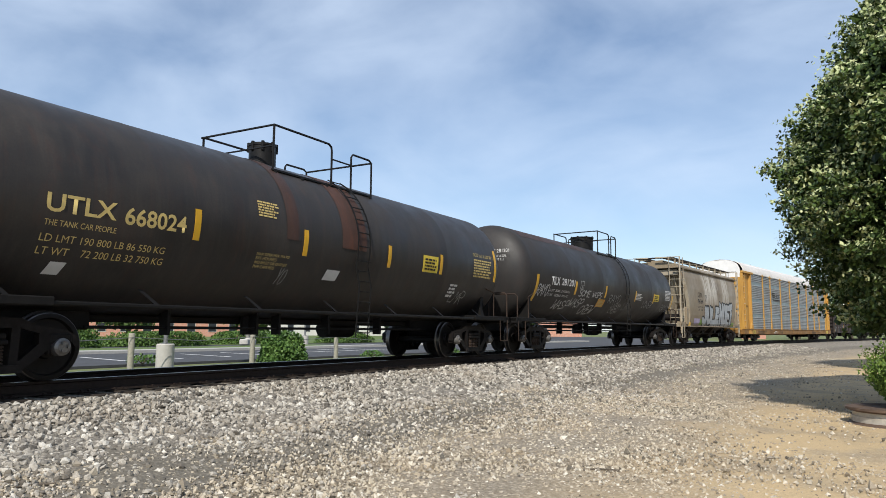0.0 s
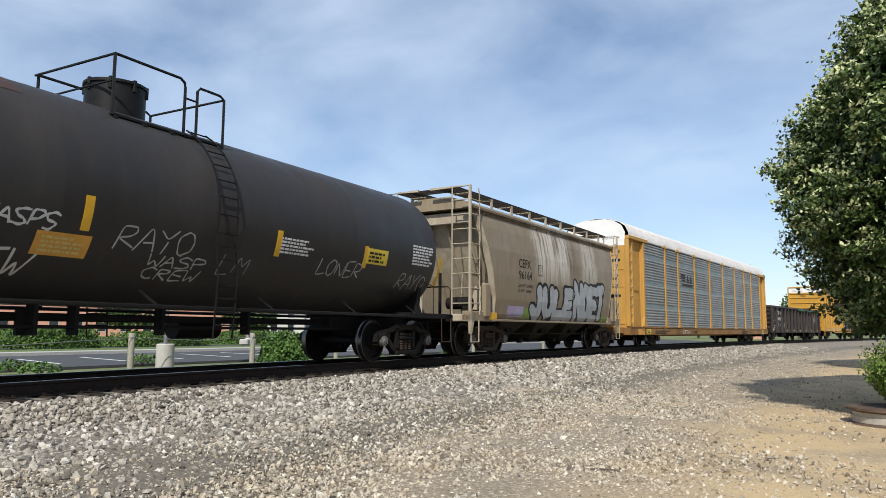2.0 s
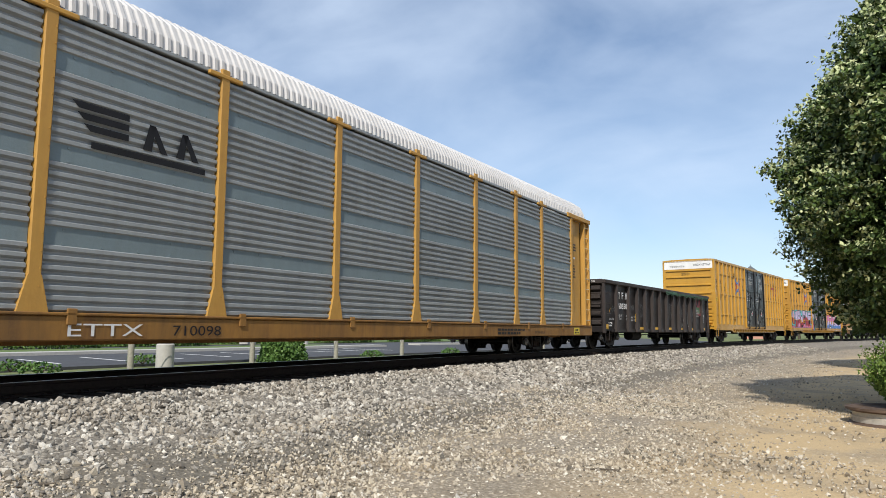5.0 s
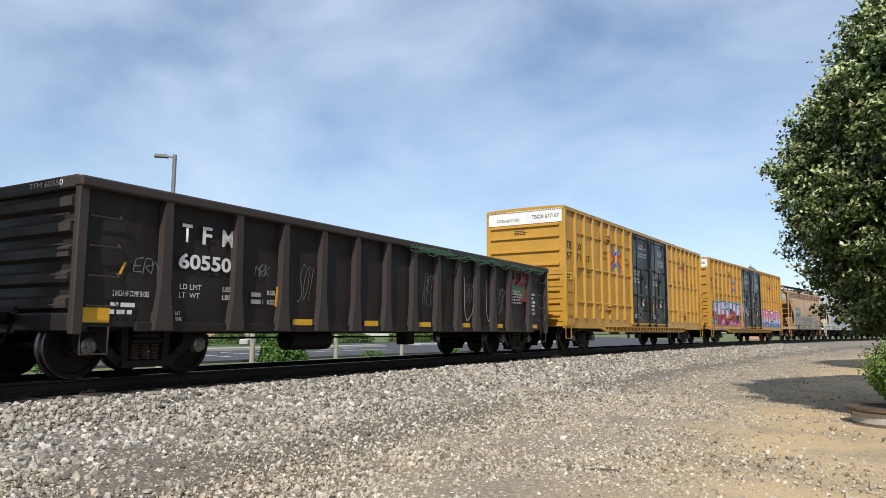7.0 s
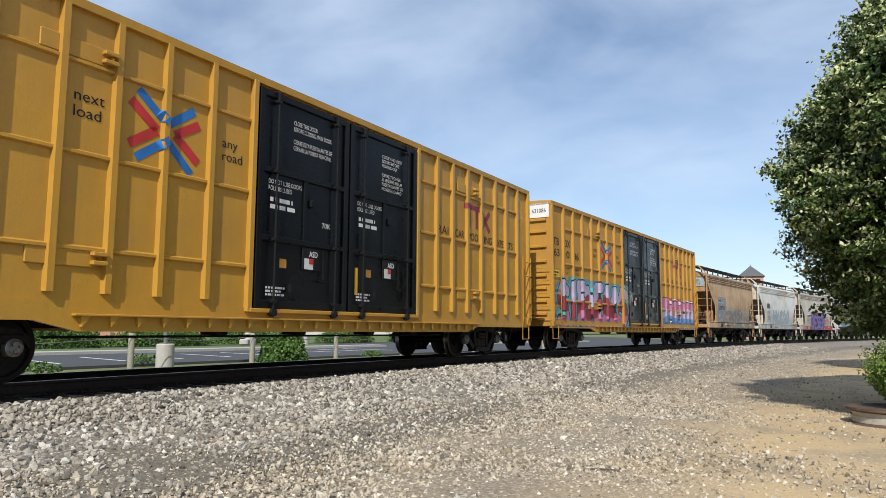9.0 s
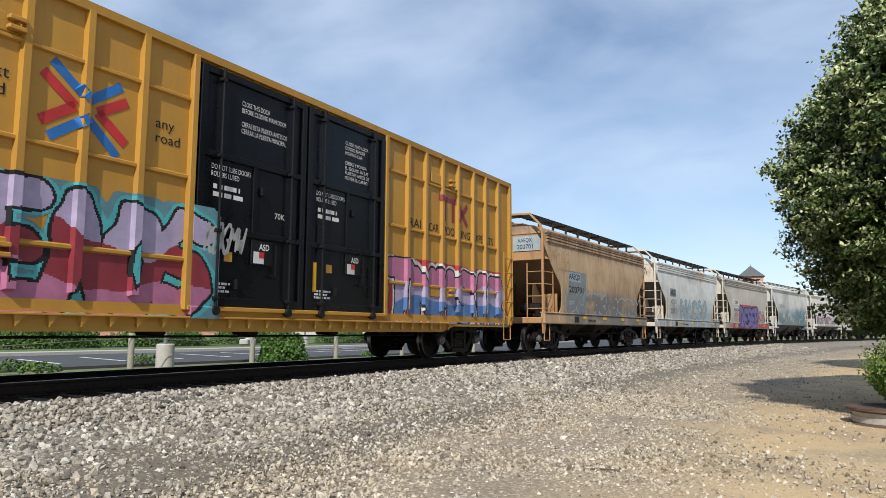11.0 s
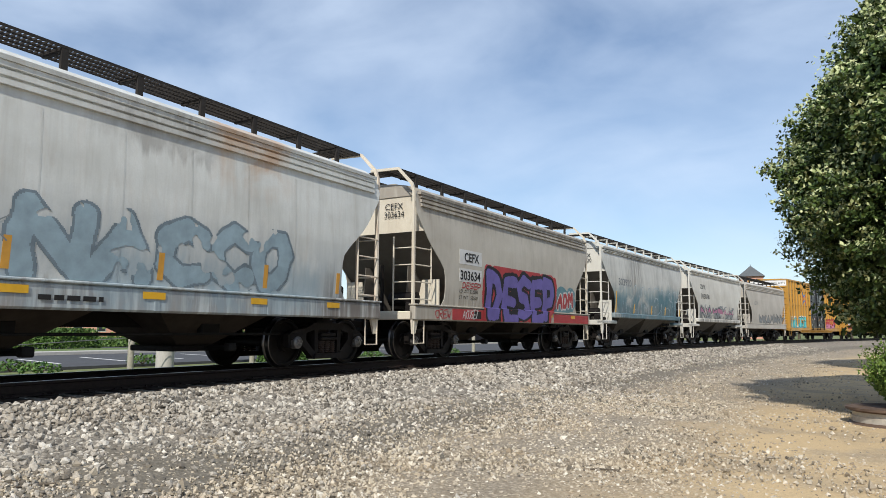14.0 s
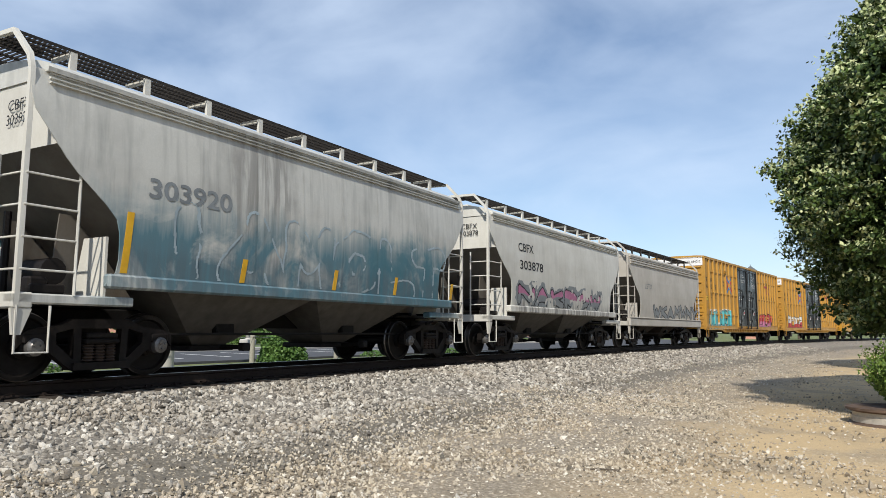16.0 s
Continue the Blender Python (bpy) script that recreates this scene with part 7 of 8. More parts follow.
def build_gondola():
    ob, L = car("gondola", "empty dark brown gondola with tapered side ribs", 81.05, 97.22, (82.5, 95.55))
    mid, top, x = 89.135, 2.72, 1.44
    g = geo()
    box(g, -x + 0.03, x - 0.03, -L + 0.12, L - 0.12, 0.95, 1.05)
    part("floor_plate", g, "gondola", ob)
    rng = random.Random(2)
    for sx in (-1, 1):
        g, ny, nz = geo(), 130, 10
        for i in range(ny + 1):
            for k in range(nz + 1):
                y, z = -L + 0.12 + (2 * L - 0.24) * i / ny, 0.72 + (top - 0.77) * k / nz
                dent = 0.055 * noise.noise((y * 0.9, z * 1.3, sx * 3.0)) * math.sin(math.pi * k / nz)
                g[0].append((sx * (x - 0.015) + dent, y, z))
        for i in range(ny):
            for k in range(nz):
                g[1].append((i * (nz + 1) + k, (i + 1) * (nz + 1) + k, (i + 1) * (nz + 1) + k + 1, i * (nz + 1) + k + 1))
                g[2].append(0)
        part("side_sheet", g, "gondola", ob, "dented dark brown side sheet", 60)
    g = geo()
    for sx in (-1, 1):
        box(g, sx * (x - 0.06), sx * 1.575, -L, L, top - 0.15, top, 0.025)
    for d in (-1, 1):
        box(g, -x, x, d * L, d * (L - 0.14), top - 0.16, top + 0.02, 0.02)
    part("top_chord", g, "gon_rib", ob, "worn brown top chord")
    g = geo()
    for sx in (-1, 1):
        box(g, sx * (x - 0.04), sx * (x + 0.03), -L + 1.0, L - 1.0, 0.66, 0.80, 0.012)
    box(g, -0.25, 0.25, -L, L, 0.62, 0.95, 0.03)
    for d in (-1, 1):
        box(g, -1.45, 1.45, d * (L - 1.75), d * (L - 1.25), 0.72, 0.95, 0.03)
    part("side_sill", g, "gondola", ob)
    g = geo()
    prism(g, [(-0.07, top - 0.15), (0.07, top - 0.15), (0.085, 1.3), (0.16, 0.68), (-0.16, 0.68), (-0.085, 1.3)], "x", x - 0.01, x + 0.115)
    rib = mesh_of("side_rib", g, "gon_rib")
    g = geo()
    for k in range(4):
        lathe(g, [(0, 0.03), (0.018, 0.028), (0.024, 0.0)], "x", (x, 0.20, 0.76 + k * 0.09), 8)
    riv = mesh_of("rivet_row", g, "gon_rib")
    us = [82.46, 83.86, 84.96, 86.01, 87.06, 88.15, 89.21, 90.27, 91.29, 92.3, 93.29, 94.33, 95.75]
    for u in us:
        for turn in (0, 180):
            r = part("side_rib", rib, None, ob, "tapered side rib" if turn == 0 else "", at=pose(0, u - mid, 0, 0, 0, turn))
            part("rivet_row", riv, None, r)
    for d in (-1, 1):
        g = geo()
        box(g, -x, x, d * (L - 0.12), d * (L - 0.14), 0.8, top - 0.1)
        for k in range(5):
            z, gr = 0.92 + k * 0.34, geo()
            prism(gr, [(d * (L - 0.12), z), (d * (L - 0.02), z + 0.05), (d * (L - 0.02), z + 0.17), (d * (L - 0.12), z + 0.22)], "x", -x + 0.1, x - 0.1)
            part("end_rib", gr, "gon_rib", ob)
        box(g, -x, x, d * L, d * (L - 0.3), 0.66, 0.9, 0.02)
        part("end_sheet", g, "gondola", ob, "ribbed brown end sheet")
        g = geo()
        for sx in (-1, 1):
            g = geo()
            box(g, sx * (x - 0.02), sx * (x + 0.09), d * (L - 0.01), d * (L - 0.16), 0.62, top - 0.14, 0.015)
            part("corner_post", g, "gon_rib", ob)
        g = geo()
        for sx in (-1, 1):
            for k in range(4):
                z = 1.0 + k * 0.40
                tube(g, [(sx * (x + 0.01), d * (L - 0.2), z + 0.06), (sx * (x + 0.08), d * (L - 0.2), z), (sx * (x + 0.08), d * (L - 0.66), z), (sx * (x + 0.01), d * (L - 0.66), z + 0.06)], 0.013, 5)
                tube(g, [(sx * (x - 0.45), d * (L + 0.05), z), (sx * (x - 0.02), d * (L + 0.05), z)], 0.013, 5)
            tube(g, [(sx * 1.5, d * (L - 0.15), 0.72), (sx * 1.5, d * (L - 0.15), 0.36), (sx * 1.5, d * (L - 0.55), 0.36), (sx * 1.5, d * (L - 0.55), 0.72)], 0.016, 5)
        part("grab_iron", g, "gon_rib", ob, "bent steel grab irons")
        coupler(ob, d * L, d)
    g = geo()
    lathe(g, [(0, -0.6), (0.21, -0.58), (0.22, 0.58), (0, 0.6)], "y", (0.75, -2.7, 0.52), 16)
    tube(g, [(0.6, -L + 2.6, 0.55), (0.6, L - 2.6, 0.55)], 0.02, 5)
    box(g, 0.4, 0.7, 1.0, 1.4, 0.35, 0.7, 0.03)
    part("brake_gear", g, "under", ob, "air reservoir and brake pipes")
    s = flat_side(x + 0.012)
    for ch, a in (("T", -6.36), ("F", -5.97), ("M", -5.57)):
        lettering(ob, ch, "white_text", a, 2.02, a + 0.19 + 0.05 * (ch == "M"), 0.28, s, bold=0.02)
    lettering(ob, "60550", "white_text", -6.40, 1.61, -5.36, 0.24, s, bold=0.03)
    for txt, a, b, z in (("LD LMT", -6.36, -5.95, 1.30), ("LBS", -5.52, -5.34, 1.30), ("LT  WT", -6.37, -5.98, 1.17), ("LBS", -5.53, -5.34, 1.17), ("KGS", -4.52, -4.34, 1.29), ("KGS", -4.52, -4.34, 1.13), ("2 INCH HF COMP SHOES", -7.47, -6.89, 1.15), ("LIFT\nHERE", -6.42, -6.3, 0.82)):
        lettering(ob, txt, "white_text", a, z, b, 0.08 if "\n" not in txt else 0.14, s)
    for a, b in ((-7.97, -7.49), (-3.88, -3.35), (-1.75, -1.25), (0.36, 0.88), (2.35, 2.85), (4.3, 4.8), (6.9, 7.3)):
        panel(ob, "reflector", "reflector", a, b, 0.78, 0.98 if a < -7 else 0.89, flat_side(x + (0.03 if a > -7 else 0.0)), label="yellow reflective strip")
    panel(ob, "reflector", "reflector", -7.4, -7.36, 1.45, 1.62, s, skew=0.08)
    panel(ob, "reflector", "reflector", -4.33, -4.27, 1.1, 1.45, s, skew=0.03)
    piece(ob, "ROA", 5.42, 6.30, 1.72, 2.42, s, 31, ["g_leafgreen", "maroon"], "g_leafgreen", 0.10, "maroon", None, fade=0.4, label="small red and green graffiti patch")
    bars(ob, "grey_text", 5.45, 6.3, 1.5, 1.92, 5, s, 33)
    bars(ob, "white_text", -7.5, -7.1, 0.9, 1.1, 2, s, 4)
    bars(ob, "grey_text", -4.9, -4.55, 1.13, 1.37, 2, s, 5)
    bars(ob, "white_text", 6.6, 7.2, 1.2, 1.9, 6, s, 7)
    for w, a, b, z0, z1, sd in (("ERN", -7.2, -6.7, 1.5, 1.7, 1), ("MRK", -4.85, -4.5, 1.6, 1.8, 2), ("SOI", -3.8, -3.4, 1.2, 1.9, 3), ("REO", 0.5, 1.0, 1.3, 2.0, 5), ("SAI", 2.5, 3.0, 1.4, 1.9, 6), ("YOK", 4.4, 4.9, 1.2, 1.9, 7)):
        tag_writing(ob, w, "g_grey", a, b, z0, z1, s, sd, 0.012)
    for a, b in ((2.5, 3.15), (3.75, 4.35)):
        tag_writing(ob, "U", "g_chalk", a, b, 0.95, 2.05, s, 12, 0.03, 0.0)
    lettering(ob, "TFM 60550", "white_text", 0.35, 2.62, 1.15, 0.08, None, end=-L - 0.004)
    g, rn = geo(), random.Random(6)
    for strand in range(5):
        pts = [(1.585 + rn.uniform(0, 0.02), -0.2 + k * 0.2, top - 0.10 - 0.035 * strand * abs(math.sin(k * 0.8 + strand)) - 0.05 * abs(math.sin(k * 0.45)) + rn.uniform(-0.015, 0.015)) for k in range(40)]
        tube(g, pts, 0.011, 4)
    for k in range(30):
        y = 0.0 + rn.uniform(0, 1.4)
        tube(g, [(1.59, y, top - 0.10 + rn.uniform(-0.06, 0.03)), (1.60, y + rn.uniform(0.1, 0.3), top - 0.14 + rn.uniform(-0.08, 0.05)), (1.59, y + rn.uniform(0.2, 0.4), top - 0.10 + rn.uniform(-0.1, 0.05))], 0.009, 4)
    part("tangled_netting", g, "netting", ob, "strand of green netting hanging from the rim")


# ---- boxcars ----


def boxcar(label, u0, number, body, graffiti, seed):
    ob, L = car("boxcar", label, u0, u0 + 18.7, (u0 + 2.45, u0 + 16.25))
    x, top = 1.475, 5.05
    rel = lambda v: v - 9.35
    posts = [rel(v) for v in (1.0, 1.84, 2.68, 3.56, 4.36, 5.18, 6.05)] + [rel(v) for v in (13.09, 13.87, 14.67, 15.47, 16.32, 17.04, 17.84)]
    d0, d1 = rel(7.05), rel(12.1)
    g = geo()
    box(g, -x, x, -L, L, 0.95, top - 0.1)
    part("body", g, body, ob, "yellow steel body shell")
    g = geo()
    prism(g, [(-1.55, top - 0.12), (1.55, top - 0.12), (1.56, top), (1.1, top + 0.035), (0, top + 0.05), (-1.1, top + 0.035), (-1.56, top)], "y", -L - 0.02, L + 0.02)
    for y in np.arange(-L + 0.5, L, 0.9):
        prism(g, [(-1.5, top), (1.5, top), (1.1, top + 0.06), (0, top + 0.08), (-1.1, top + 0.06)], "y", y, y + 0.08)
    part("roof", g, body, ob, "shallow ribbed roof and eave")
    g = geo()
    for sx in (-1, 1):
        poly = [(-L, 0.80), (-L + 3.4, 0.80), (-L + 4.0, 0.66), (L - 4.0, 0.66), (L - 3.4, 0.80), (L, 0.80), (L, 1.06), (-L, 1.06)]
        prism(g, poly, "x", sx * (x - 0.05), sx * (x + 0.025))
        box(g, sx * (x + 0.02), sx * (x + 0.115), -L + 3.9, L - 3.4, 0.86, 0.89, 0.006)
        for y in np.arange(-L + 4.0, L - 3.5, 0.42):
            prism(g, [(y, 0.86), (y + 0.14, 0.86), (y + 0.02, 0.72)], "x", sx * (x + 0.025), sx * (x + 0.09))
    part("side_sill", g, body, ob, "deep yellow side sill with gussets")
    g = geo()
    prism(g, [(x - 0.01, -0.065), (x + 0.085, -0.045), (x + 0.085, 0.045), (x - 0.01, 0.065)], "z", 1.16, top - 0.11)
    pm = mesh_of("side_post", g, body)
    for y in posts:
        part("side_post", pm, None, ob, at=pose(0, y, 0))
        part("side_post", pm, None, ob, at=pose(0, -y, 0, 0, 0, 180))
    for a, b in ((-L + 1.0, d0 - 0.15), (d1 + 0.25, L - 0.86)):
        for z in (4.22, 3.0, 1.74):
            g = geo()
            for sx in (-1, 1):
                prism(g, [(sx * (x - 0.01), z - 0.05), (sx * (x + 0.045), z - 0.02), (sx * (x + 0.045), z + 0.02), (sx * (x - 0.01), z + 0.05)], "y", a, b)
            part("side_rail", g, body, ob)
    for y in (d0 - 0.16, d1 + 0.04):
        for sx in (-1, 1):
            g = geo()
            box(g, sx * (x - 0.01), sx * (x + 0.09), y, y + 0.12, 0.98, top - 0.1, 0.015)
            part("door_post", g, body, ob)
    for sx in (-1, 1):
        g = geo()
        box(g, sx * (x - 0.01), sx * (x + 0.10), -L, -L + 0.12, 0.85, top - 0.1, 0.015)
        part("corner_post", g, body, ob)
        g = geo()
        box(g, sx * (x - 0.01), sx * (x + 0.10), L - 0.12, L, 0.85, top - 0.1, 0.015)
        part("corner_post", g, body, ob)
        g = geo()
        box(g, sx * (x - 0.01), sx * (x + 0.10), d0 - 0.1, d1 + 0.1, 0.98, 1.05, 0.01)
        part("door_track", g, body, ob)
    half = (d0 + d1) / 2
    for a, b in ((d0, half - 0.03), (half + 0.03, d1)):
        g = geo()
        box(g, x - 0.01, x + 0.03, a, b, 1.06, 4.88)
        door = part("plug_door", g, "door_black", ob, "black plug door with lock rods")
        for z0, z1 in ((1.06, 1.2), (2.22, 2.32), (3.42, 3.52), (4.76, 4.88)):
            g = geo()
            box(g, x + 0.02, x + 0.075, a, b, z0, z1, 0.012)
            part("door_rail", g, "door_black", door)
        for y in (a, b - 0.13):
            g = geo()
            box(g, x + 0.02, x + 0.085, y, y + 0.13, 1.06, 4.88, 0.012)
            part("door_stile", g, "door_black", door)
        g = geo()
        box(g, x + 0.02, x + 0.06, (a + b) / 2 - 0.05, (a + b) / 2 + 0.05, 2.3, 3.45, 0.01)
        box(g, x + 0.03, x + 0.10, (a + b) / 2 + 0.1, (a + b) / 2 + 0.2, 2.95, 3.1, 0.02)
        part("lock_housing", g, "door_black", door)
        for y in (a + 0.42, b - 0.42):
            g = geo()
            tube(g, [(x + 0.115, y, 0.97), (x + 0.115, y, 4.9)], 0.022, 8)
            for z in (1.18, 2.25, 3.45, 4.7):
                box(g, x + 0.06, x + 0.14, y - 0.06, y + 0.06, z - 0.03, z + 0.03, 0.008)
            part("lock_rod", g, "black_steel", door, "vertical lock rod")
            g = geo()
            lathe(g, [(0, x + 0.05), (0.07, x + 0.05), (0.08, x + 0.1), (0.07, x + 0.15), (0, x + 0.15)], "x", (0, y, 0.99), 12)
            part("roller", g, "black_steel", door, "door roller")
        g = geo()
        m = (a + b) / 2
        box(g, x + 0.03, x + 0.06, m - 0.05, m + 0.45, 1.78, 2.2, 0.01)
        tube(g, [(x + 0.09, m + 0.5, 2.15), (x + 0.09, m + 0.5, 1.62), (x + 0.09, m + 0.35, 1.6), (x + 0.09, m + 0.6, 1.58)], 0.015, 5)
        tube(g, [(x + 0.09, m - 0.4, 1.5), (x + 0.09, m - 0.4, 1.35)], 0.03, 6)
        part("lock_gear", g, "black_steel", door, "latch plate and handle")
        s = flat_side(x + 0.03)
        lettering(door, "ASD", "white_text", m + 0.12, 2.03, m + 0.36, 0.11, flat_side(x + 0.06), 0.006, bold=0.02)
        panel(door, "placard", "label_white", m + 0.0, m + 0.24, 1.80, 2.0, flat_side(x + 0.06))
        panel(door, "placard", "logo_red", m + 0.12, m + 0.24, 1.9, 2.0, flat_side(x + 0.066))
        panel(door, "placard", "label_orange", m - 0.62, m - 0.45, 1.78, 1.94, s)
        if a < half - 1:
            lettering(door, "CLOSE THIS DOOR\nBEFORE CLOSING MAIN DOOR\n\nCIERRE ESTA PUERTA ANTES DE\nCERRAR LA PUERTA PRINCIPAL", "white_text", m - 0.35, 3.95, m + 0.75, 0.55, s)
            lettering(door, "70K", "white_text", m + 0.5, 2.62, m + 0.75, 0.1, s)
        else:
            lettering(door, "CLOSE AND LOCK\nDOORS BEFORE\nMOVING CAR\n\nCIERRE Y PONGA\nEL SEGURO EN LAS\nPUERTAS ANTES DE\nMOVER EL CARRO", "white_text", m - 0.1, 3.7, m + 0.72, 0.78, s)
            panel(door, "reflector", "reflector", m - 1.0, m - 0.9, 1.4, 1.95, s, label="yellow reflective strip")
        lettering(door, "DO NOT LUBE DOORS\nROLLERS LUBED", "white_text", m - 0.95, 3.12, m - 0.1, 0.2, s)
        bars(door, "white_text", m - 0.9, m - 0.2, 2.8, 3.05, 2, s, 3)
        bars(door, "white_text", m - 0.95, m - 0.45, 1.28, 1.46, 3, s, 4)
    # ends
    for d in (-1, 1):
        g = geo()
        box(g, -x + 0.02, x - 0.02, d * (L - 0.01), d * (L + 0.02), 4.5, top - 0.06)
        e = part("end_band", g, "box_white", ob, "white band across the end")
        g = geo()
        for z in (1.2, 1.62, 2.05, 2.47, 2.95, 3.45, 3.95, 4.35):
            g = geo()
            prism(g, [(d * L, z), (d * (L + 0.075), z + 0.03), (d * (L + 0.075), z + 0.09), (d * L, z + 0.12)], "x", -x + 0.12, x - 0.12)
            part("end_corrugation", g, body, ob)
        g = geo()
        box(g, -x, x, d * (L - 0.05), d * (L + 0.06), 0.85, 1.08, 0.02)
        part("end_sill", g, body, ob)
        for sx in (-1, 1):
            g = geo()
            tube(g, [(sx * (x + 0.12), d * (L - 0.62), 1.0), (sx * (x + 0.12), d * (L - 0.62), 2.95)], 0.018, 5)
            lad = part("ladder", g, body, ob, "yellow ladder rungs and stirrups")
            bits = [("stile", [(sx * (x + 0.12), d * (L - 0.02), 1.0), (sx * (x + 0.12), d * (L - 0.02), 2.95)]), ("stile", [(sx * 0.95, d * (L + 0.14), 1.0), (sx * 0.95, d * (L + 0.14), 2.95)]),
                    ("stirrup", [(sx * (x + 0.05), d * (L - 0.05), 0.95), (sx * (x + 0.05), d * (L - 0.05), 0.45), (sx * (x + 0.05), d * (L - 0.5), 0.45), (sx * (x + 0.05), d * (L - 0.5), 0.95)])]
            for k in range(5):
                z = 1.1 + k * 0.42
                bits += [("rung", [(sx * (x + 0.12), d * (L - 0.02), z), (sx * (x + 0.12), d * (L - 0.62), z)]), ("rung", [(sx * 0.95, d * (L + 0.14), z), (sx * (x + 0.02), d * (L + 0.14), z)])]
            for nm, pts in bits:
                g = geo()
                tube(g, pts, 0.015, 5)
                part(nm, g, body, lad)
        g = geo()
        tube(g, [(-1.4, d * (L + 0.16), 2.25), (0.9, d * (L + 0.16), 2.25)], 0.014, 5)
        part("hand_rail", g, body, ob)
        g = geo()
        box(g, -1.1, 1.3, d * (L + 0.05), d * (L + 0.5), 1.1, 1.14, 0.01)
        part("crossover_platform", g, body, ob)
        coupler(ob, d * (L + 0.45), d)
    g = geo()
    box(g, -0.2, 0.2, -L, L, 0.7, 0.96, 0.02)
    box(g, -1.35, 1.35, -L + 2.2, -L + 2.7, 0.8, 0.96, 0.02)
    box(g, -1.35, 1.35, L - 2.7, L - 2.2, 0.8, 0.96, 0.02)
    for y in (-2.5, -0.5, 1.8, 3.6):
        box(g, 0.5, 0.9, y, y + 0.3, 0.6, 0.9, 0.03)
    tube(g, [(0.7, -L + 4, 0.58), (0.7, L - 4, 0.58)], 0.02, 5)
    part("underframe", g, "under", ob, "black centre sill and brake pipes")
    g = geo()
    for u, z in ((4.0, 4.38), (4.0, 1.62), (14.9, 4.4), (14.9, 1.62)):
        y = rel(u)
        box(g, x, x + 0.03, y - 0.75, y + 0.2, z - 0.12, z + 0.12, 0.01)
        box(g, x + 0.03, x + 0.12, y + 0.1, y + 0.32, z - 0.09, z - 0.03, 0.01)
        box(g, x + 0.03, x + 0.12, y + 0.1, y + 0.32, z + 0.03, z + 0.09, 0.01)
    part("lifting_bracket", g, body, ob)
    # marks on the side
    s = flat_side(x)
    for ch, a, b, z in ((number[0][0], 0.26, 0.72, 3.6), (number[0][1], 1.12, 1.66, 3.6), (number[1][0], 0.3, 0.75, 3.22), (number[1][1], 1.14, 1.6, 3.22), (number[1][2], 1.95, 2.42, 3.22)):
        lettering(ob, ch, "g_black", rel(a), z, rel(b), 0.26, s, bold=0.01)
    lettering(ob, "LD LMT", "g_black", rel(1.1), 2.78, rel(1.6), 0.1, s)
    lettering(ob, "LT WT", "g_black", rel(1.1), 2.64, rel(1.5), 0.1, s)
    lettering(ob, "204500", "g_black", rel(1.95), 2.80, rel(2.42), 0.1, s)
    lettering(ob, "81500", "g_black", rel(2.0), 2.66, rel(2.42), 0.1, s)
    panel(ob, "label_plate", "label_yellow", rel(0.2), rel(0.72), 2.52, 2.75, s, label="yellow excess height label")
    bars(ob, "g_black", rel(0.24), rel(0.68), 2.55, 2.74, 2, s, 2, 0.01)
    lettering(ob, "EXCESS HEIGHT CAR", "g_black", -1.1, 4.62, -0.2, 0.1, None, end=-L - 0.026)
    lettering(ob, number[2], "g_black", 0.3, 4.66, 1.35, 0.14, None, end=-L - 0.026)
    bars(ob, "g_black", -0.4, 0.1, 4.12, 4.3, 3, None, 3, end=-L - 0.004)
    bars(ob, "g_black", -0.6, 0.0, 2.65, 2.85, 2, None, 5, end=-L - 0.004)
    lettering(ob, "next\nload", "g_black", rel(3.76), 3.48, rel(4.20), 0.34, s)
    lettering(ob, "any\nroad", "g_black", rel(6.30), 3.42, rel(6.74), 0.32, s)
    mk = geo()
    xo = x + 0.006
    c, cz = rel(5.22), 3.6

    def ribbed(y):
        return float(np.interp(min(abs(y - p) for p in posts), [0.066, 0.072], [0.088, 0.0]))

    def stroke(pts, w, m):
        for (a, b), (p, q) in zip(pts, pts[1:]):
            n = 44
            dx, dz = p - a, q - b
            le = math.hypot(dx, dz)
            v = []
            for k in range(n + 1):
                yy, zz = a + dx * k / n, b + dz * k / n
                for sg in (-1, 1):
                    ya, za = yy - sg * dz / le * w / 2, zz + sg * dx / le * w / 2
                    v.append((xo + ribbed(ya) + m * 0.002, ya, za))
            add(mk, v, [(2 * k, 2 * k + 2, 2 * k + 3, 2 * k + 1) for k in range(n)], m)
    stroke([(c - 0.62, cz + 0.34), (c - 0.16, cz)], 0.14, 1)
    stroke([(c - 0.62, cz - 0.30), (c - 0.16, cz)], 0.14, 1)
    stroke([(c + 0.16, cz), (c + 0.60, cz + 0.26)], 0.14, 1)
    stroke([(c + 0.16, cz), (c + 0.60, cz - 0.34)], 0.14, 1)
    stroke([(c - 0.50, cz + 0.52), (c + 0.02, cz + 0.12), (c + 0.50, cz + 0.46)], 0.13, 0)
    stroke([(c - 0.50, cz - 0.48), (c + 0.02, cz - 0.12), (c + 0.48, cz - 0.54)], 0.13, 0)
    part("crossed_arrow_mark", mk, ["logo_blue", "logo_red"], ob, "red and blue crossed arrow mark", smooth=0)
    mk = geo()
    c, cz = rel(15.3), 3.42
    stroke([(c - 0.75, cz + 0.55), (c + 0.1, cz + 0.55)], 0.14, 0)
    stroke([(c - 0.45, cz + 0.5), (c - 0.45, cz)], 0.14, 0)
    stroke([(c - 0.02, cz + 0.5), (c - 0.02, cz)], 0.14, 0)
    stroke([(c + 0.2, cz + 0.55), (c + 0.75, cz)], 0.14, 0)
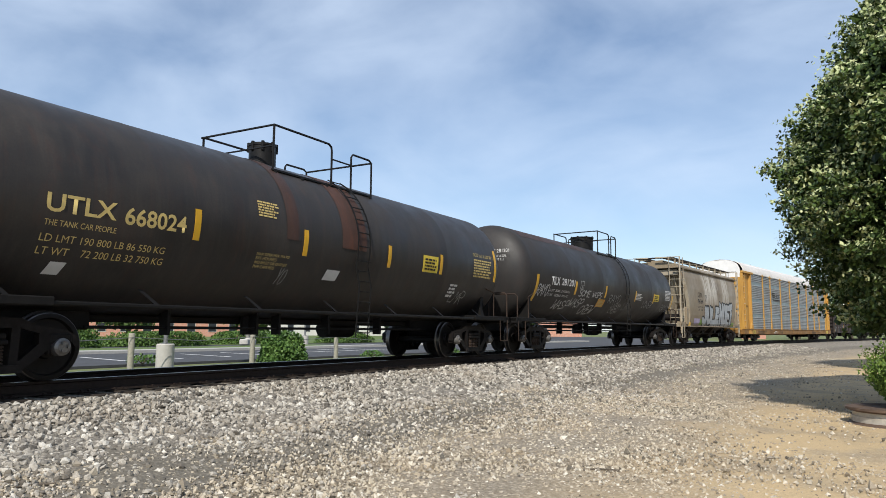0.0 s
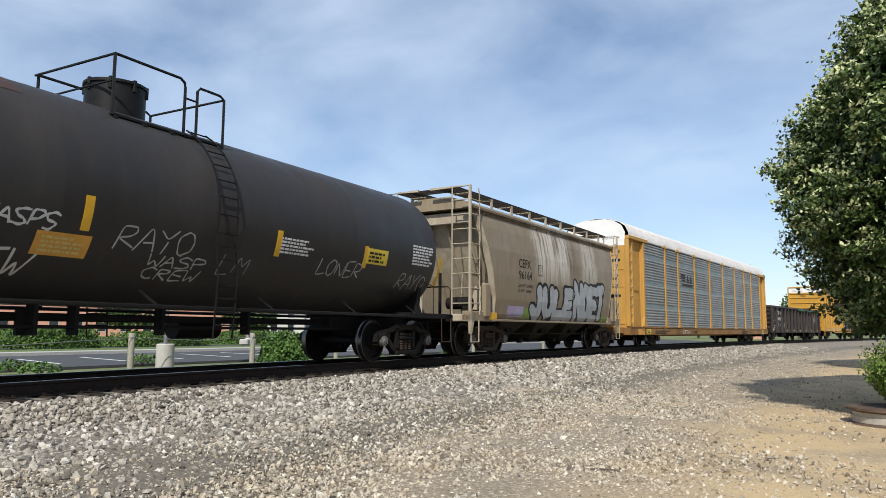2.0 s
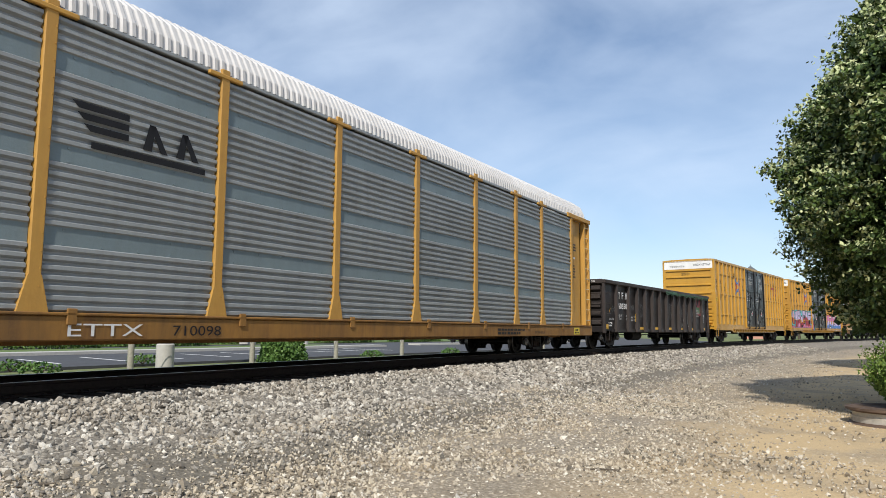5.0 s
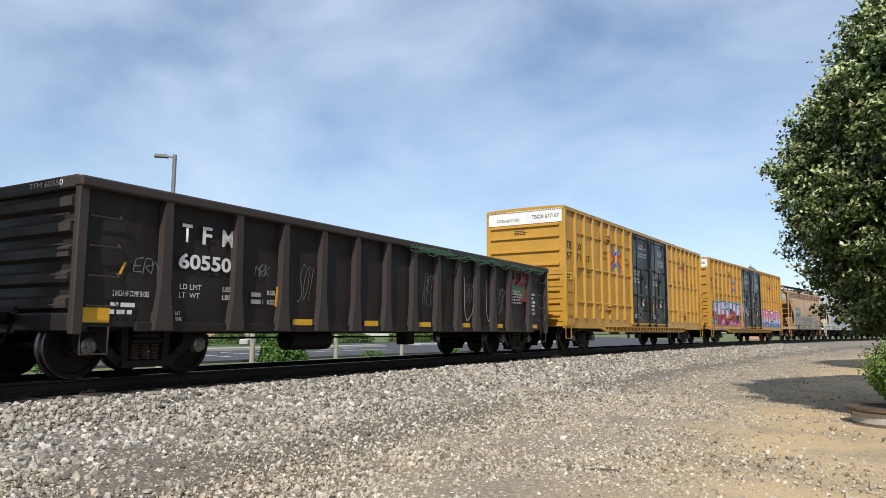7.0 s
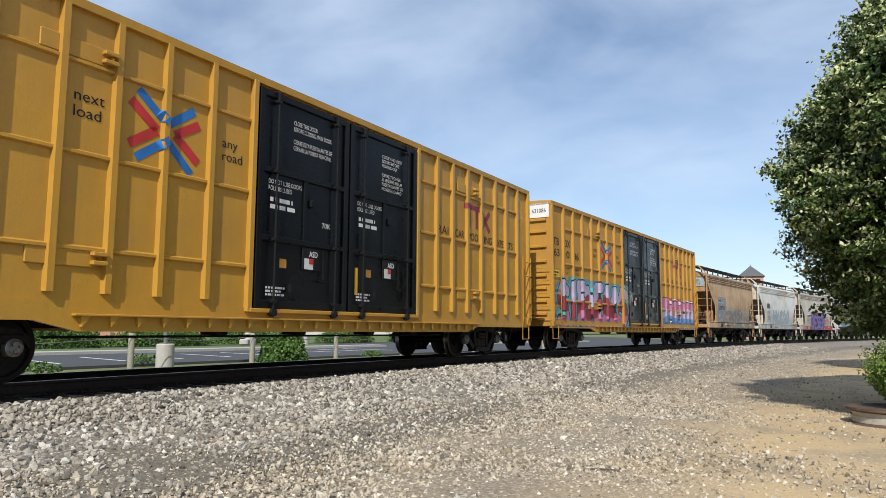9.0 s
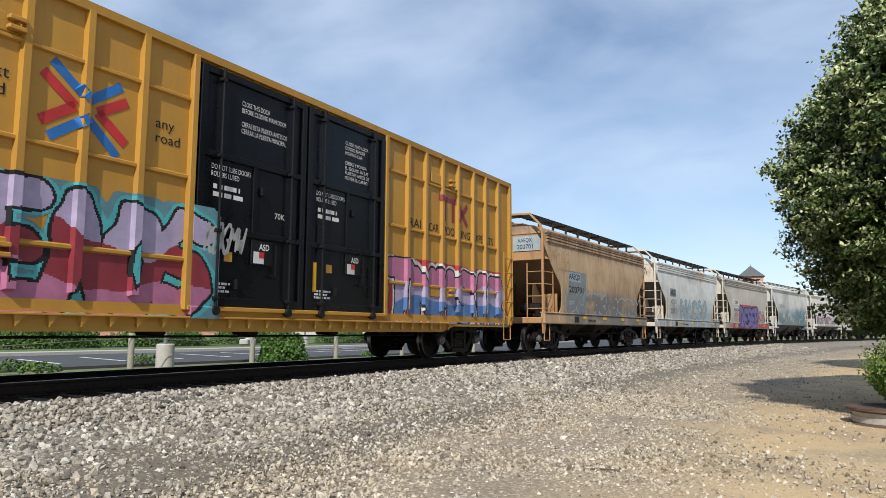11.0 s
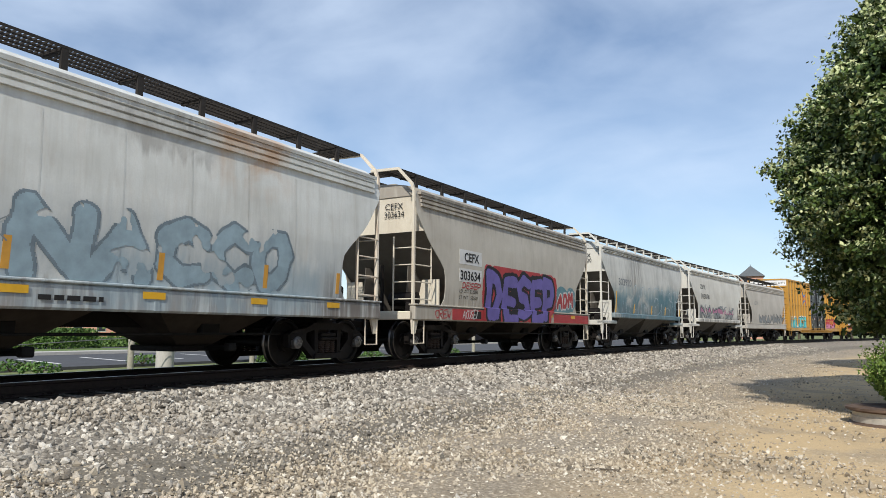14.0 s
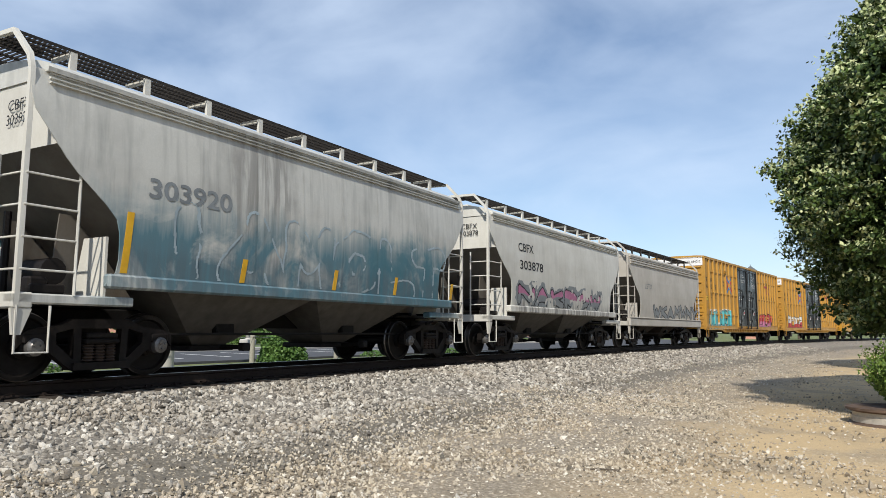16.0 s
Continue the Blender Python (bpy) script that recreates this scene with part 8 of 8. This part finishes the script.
    stroke([(c + 0.2, cz), (c + 0.75, cz + 0.55)], 0.14, 0)
    part("company_mark", mk, "maroon", ob, "dark red company mark", smooth=0)
    for txt, a, b in (("RAI", 13.2, 13.72), ("LCAR", 13.98, 14.55), ("POO", 14.8, 15.35), ("LING", 15.58, 16.2), ("EXPE", 16.42, 16.95), ("RTS", 17.12, 17.6)):
        lettering(ob, txt, "g_black", rel(a), 3.08, rel(b), 0.2, s)

    def full(y, z):
        if d0 - 0.05 < y < d1 + 0.05:
            return x + 0.09 if z > 1.05 else x + 0.118
        if z < 0.9:
            return x + 0.03
        return x + (0.088 if z > 1.16 and min(abs(y - p) for p in posts) < 0.07 else 0.0)
    if graffiti == 1:
        piece(ob, "TNMSIR", rel(12.4), rel(18.3), 1.0, 2.1, full, 21, ["g_blue", "g_lilac", "g_pink"], "g_black", 0.21, "g_red", "g_white", low=0.86, cell=0.019, label="lilac and blue graffiti letters with red haze")
        piece(ob, "SIRNEAOS", rel(0.6), rel(7.3), 0.95, 2.35, full, 22, ["g_pink", "maroon", "g_lilac"], "g_black", 0.19, "g_teal", "g_cyan", low=0.86, cell=0.019, label="teal and pink graffiti letters")
        tag_writing(ob, "KOGMW", "g_chalk", rel(7.2), rel(8.0), 1.9, 2.35, full, 3, 0.06)
    elif graffiti == 2:
        piece(ob, "NIMAR", rel(1.0), rel(5.5), 1.0, 1.9, full, 23, ["g_cyan"], "g_black", 0.17, None, "g_white", low=0.86, cell=0.03, label="bright cyan graffiti letters")
        piece(ob, "SEOT", rel(12.6), rel(16.6), 1.0, 1.9, full, 24, ["g_pink", "g_red"], "g_black", 0.17, None, None, low=0.86, cell=0.03, label="pink graffiti letters")
    elif graffiti == 3:
        piece(ob, "RONE", rel(1.0), rel(5.5), 1.0, 1.9, full, 25, ["g_red", "g_white"], "g_black", 0.17, None, None, low=0.86, cell=0.03, label="red graffiti letters")
    return ob


def build_train():
    build_utlx()
    build_tilx()
    build_autorack()
    build_gondola()
    boxcar("clean golden yellow boxcar with black double plug doors", 98.72, (("TB", "OX"), ("67", "71", "67"), "TBOX 677167"), "box6", 0, 1)
    boxcar("yellow boxcar with black doors and bright graffiti along the bottom", 119.2, (("TB", "OX"), ("63", "10", "86"), "TBOX 631086"), "box7", 1, 2)
    build_hoppers()
    boxcar("yellow boxcar with black doors and cyan graffiti", 216.4, (("TB", "OX"), ("66", "40", "12"), "TBOX 664012"), "box7", 2, 3)
    boxcar("yellow boxcar with black doors and red graffiti", 236.9, (("TB", "OX"), ("66", "17", "30"), "TBOX 661730"), "box7", 3, 4)
    boxcar("plain yellow boxcar with black doors", 257.4, (("TB", "OX"), ("64", "28", "05"), "TBOX 642805"), "box6", 0, 5)


build_ground()
build_right_side()
build_far_side()
build_train()
build_track()
build_stones()


# ---- what moves: every car runs along the curve and its wheels turn ----


def car_pose(mid, trucks, t):
    s = mid - travelled(t)
    ends = [line(s + a) for a in trucks]
    (x0, y0, _), (x1, y1, _) = ends
    a = math.atan2(x1 - x0, y1 - y0)
    k = -trucks[0] / (trucks[1] - trucks[0])
    return pose(x0 + (x1 - x0) * k, y0 + (y1 - y0) * k, 0, 0, 0, -math.degrees(a))


def motions():
    for ob, mid, trucks in TRAIN:
        walk(ob, [(t * 0.5, car_pose(mid, trucks, t * 0.5)) for t in range(33)])
    for w, y, r in WHEELS:
        walk(w, [(f / FPS, pose(0, y, r, math.degrees(travelled(f / FPS) / r) % 360)) for f in range(16 * FPS + 1)])


motions()
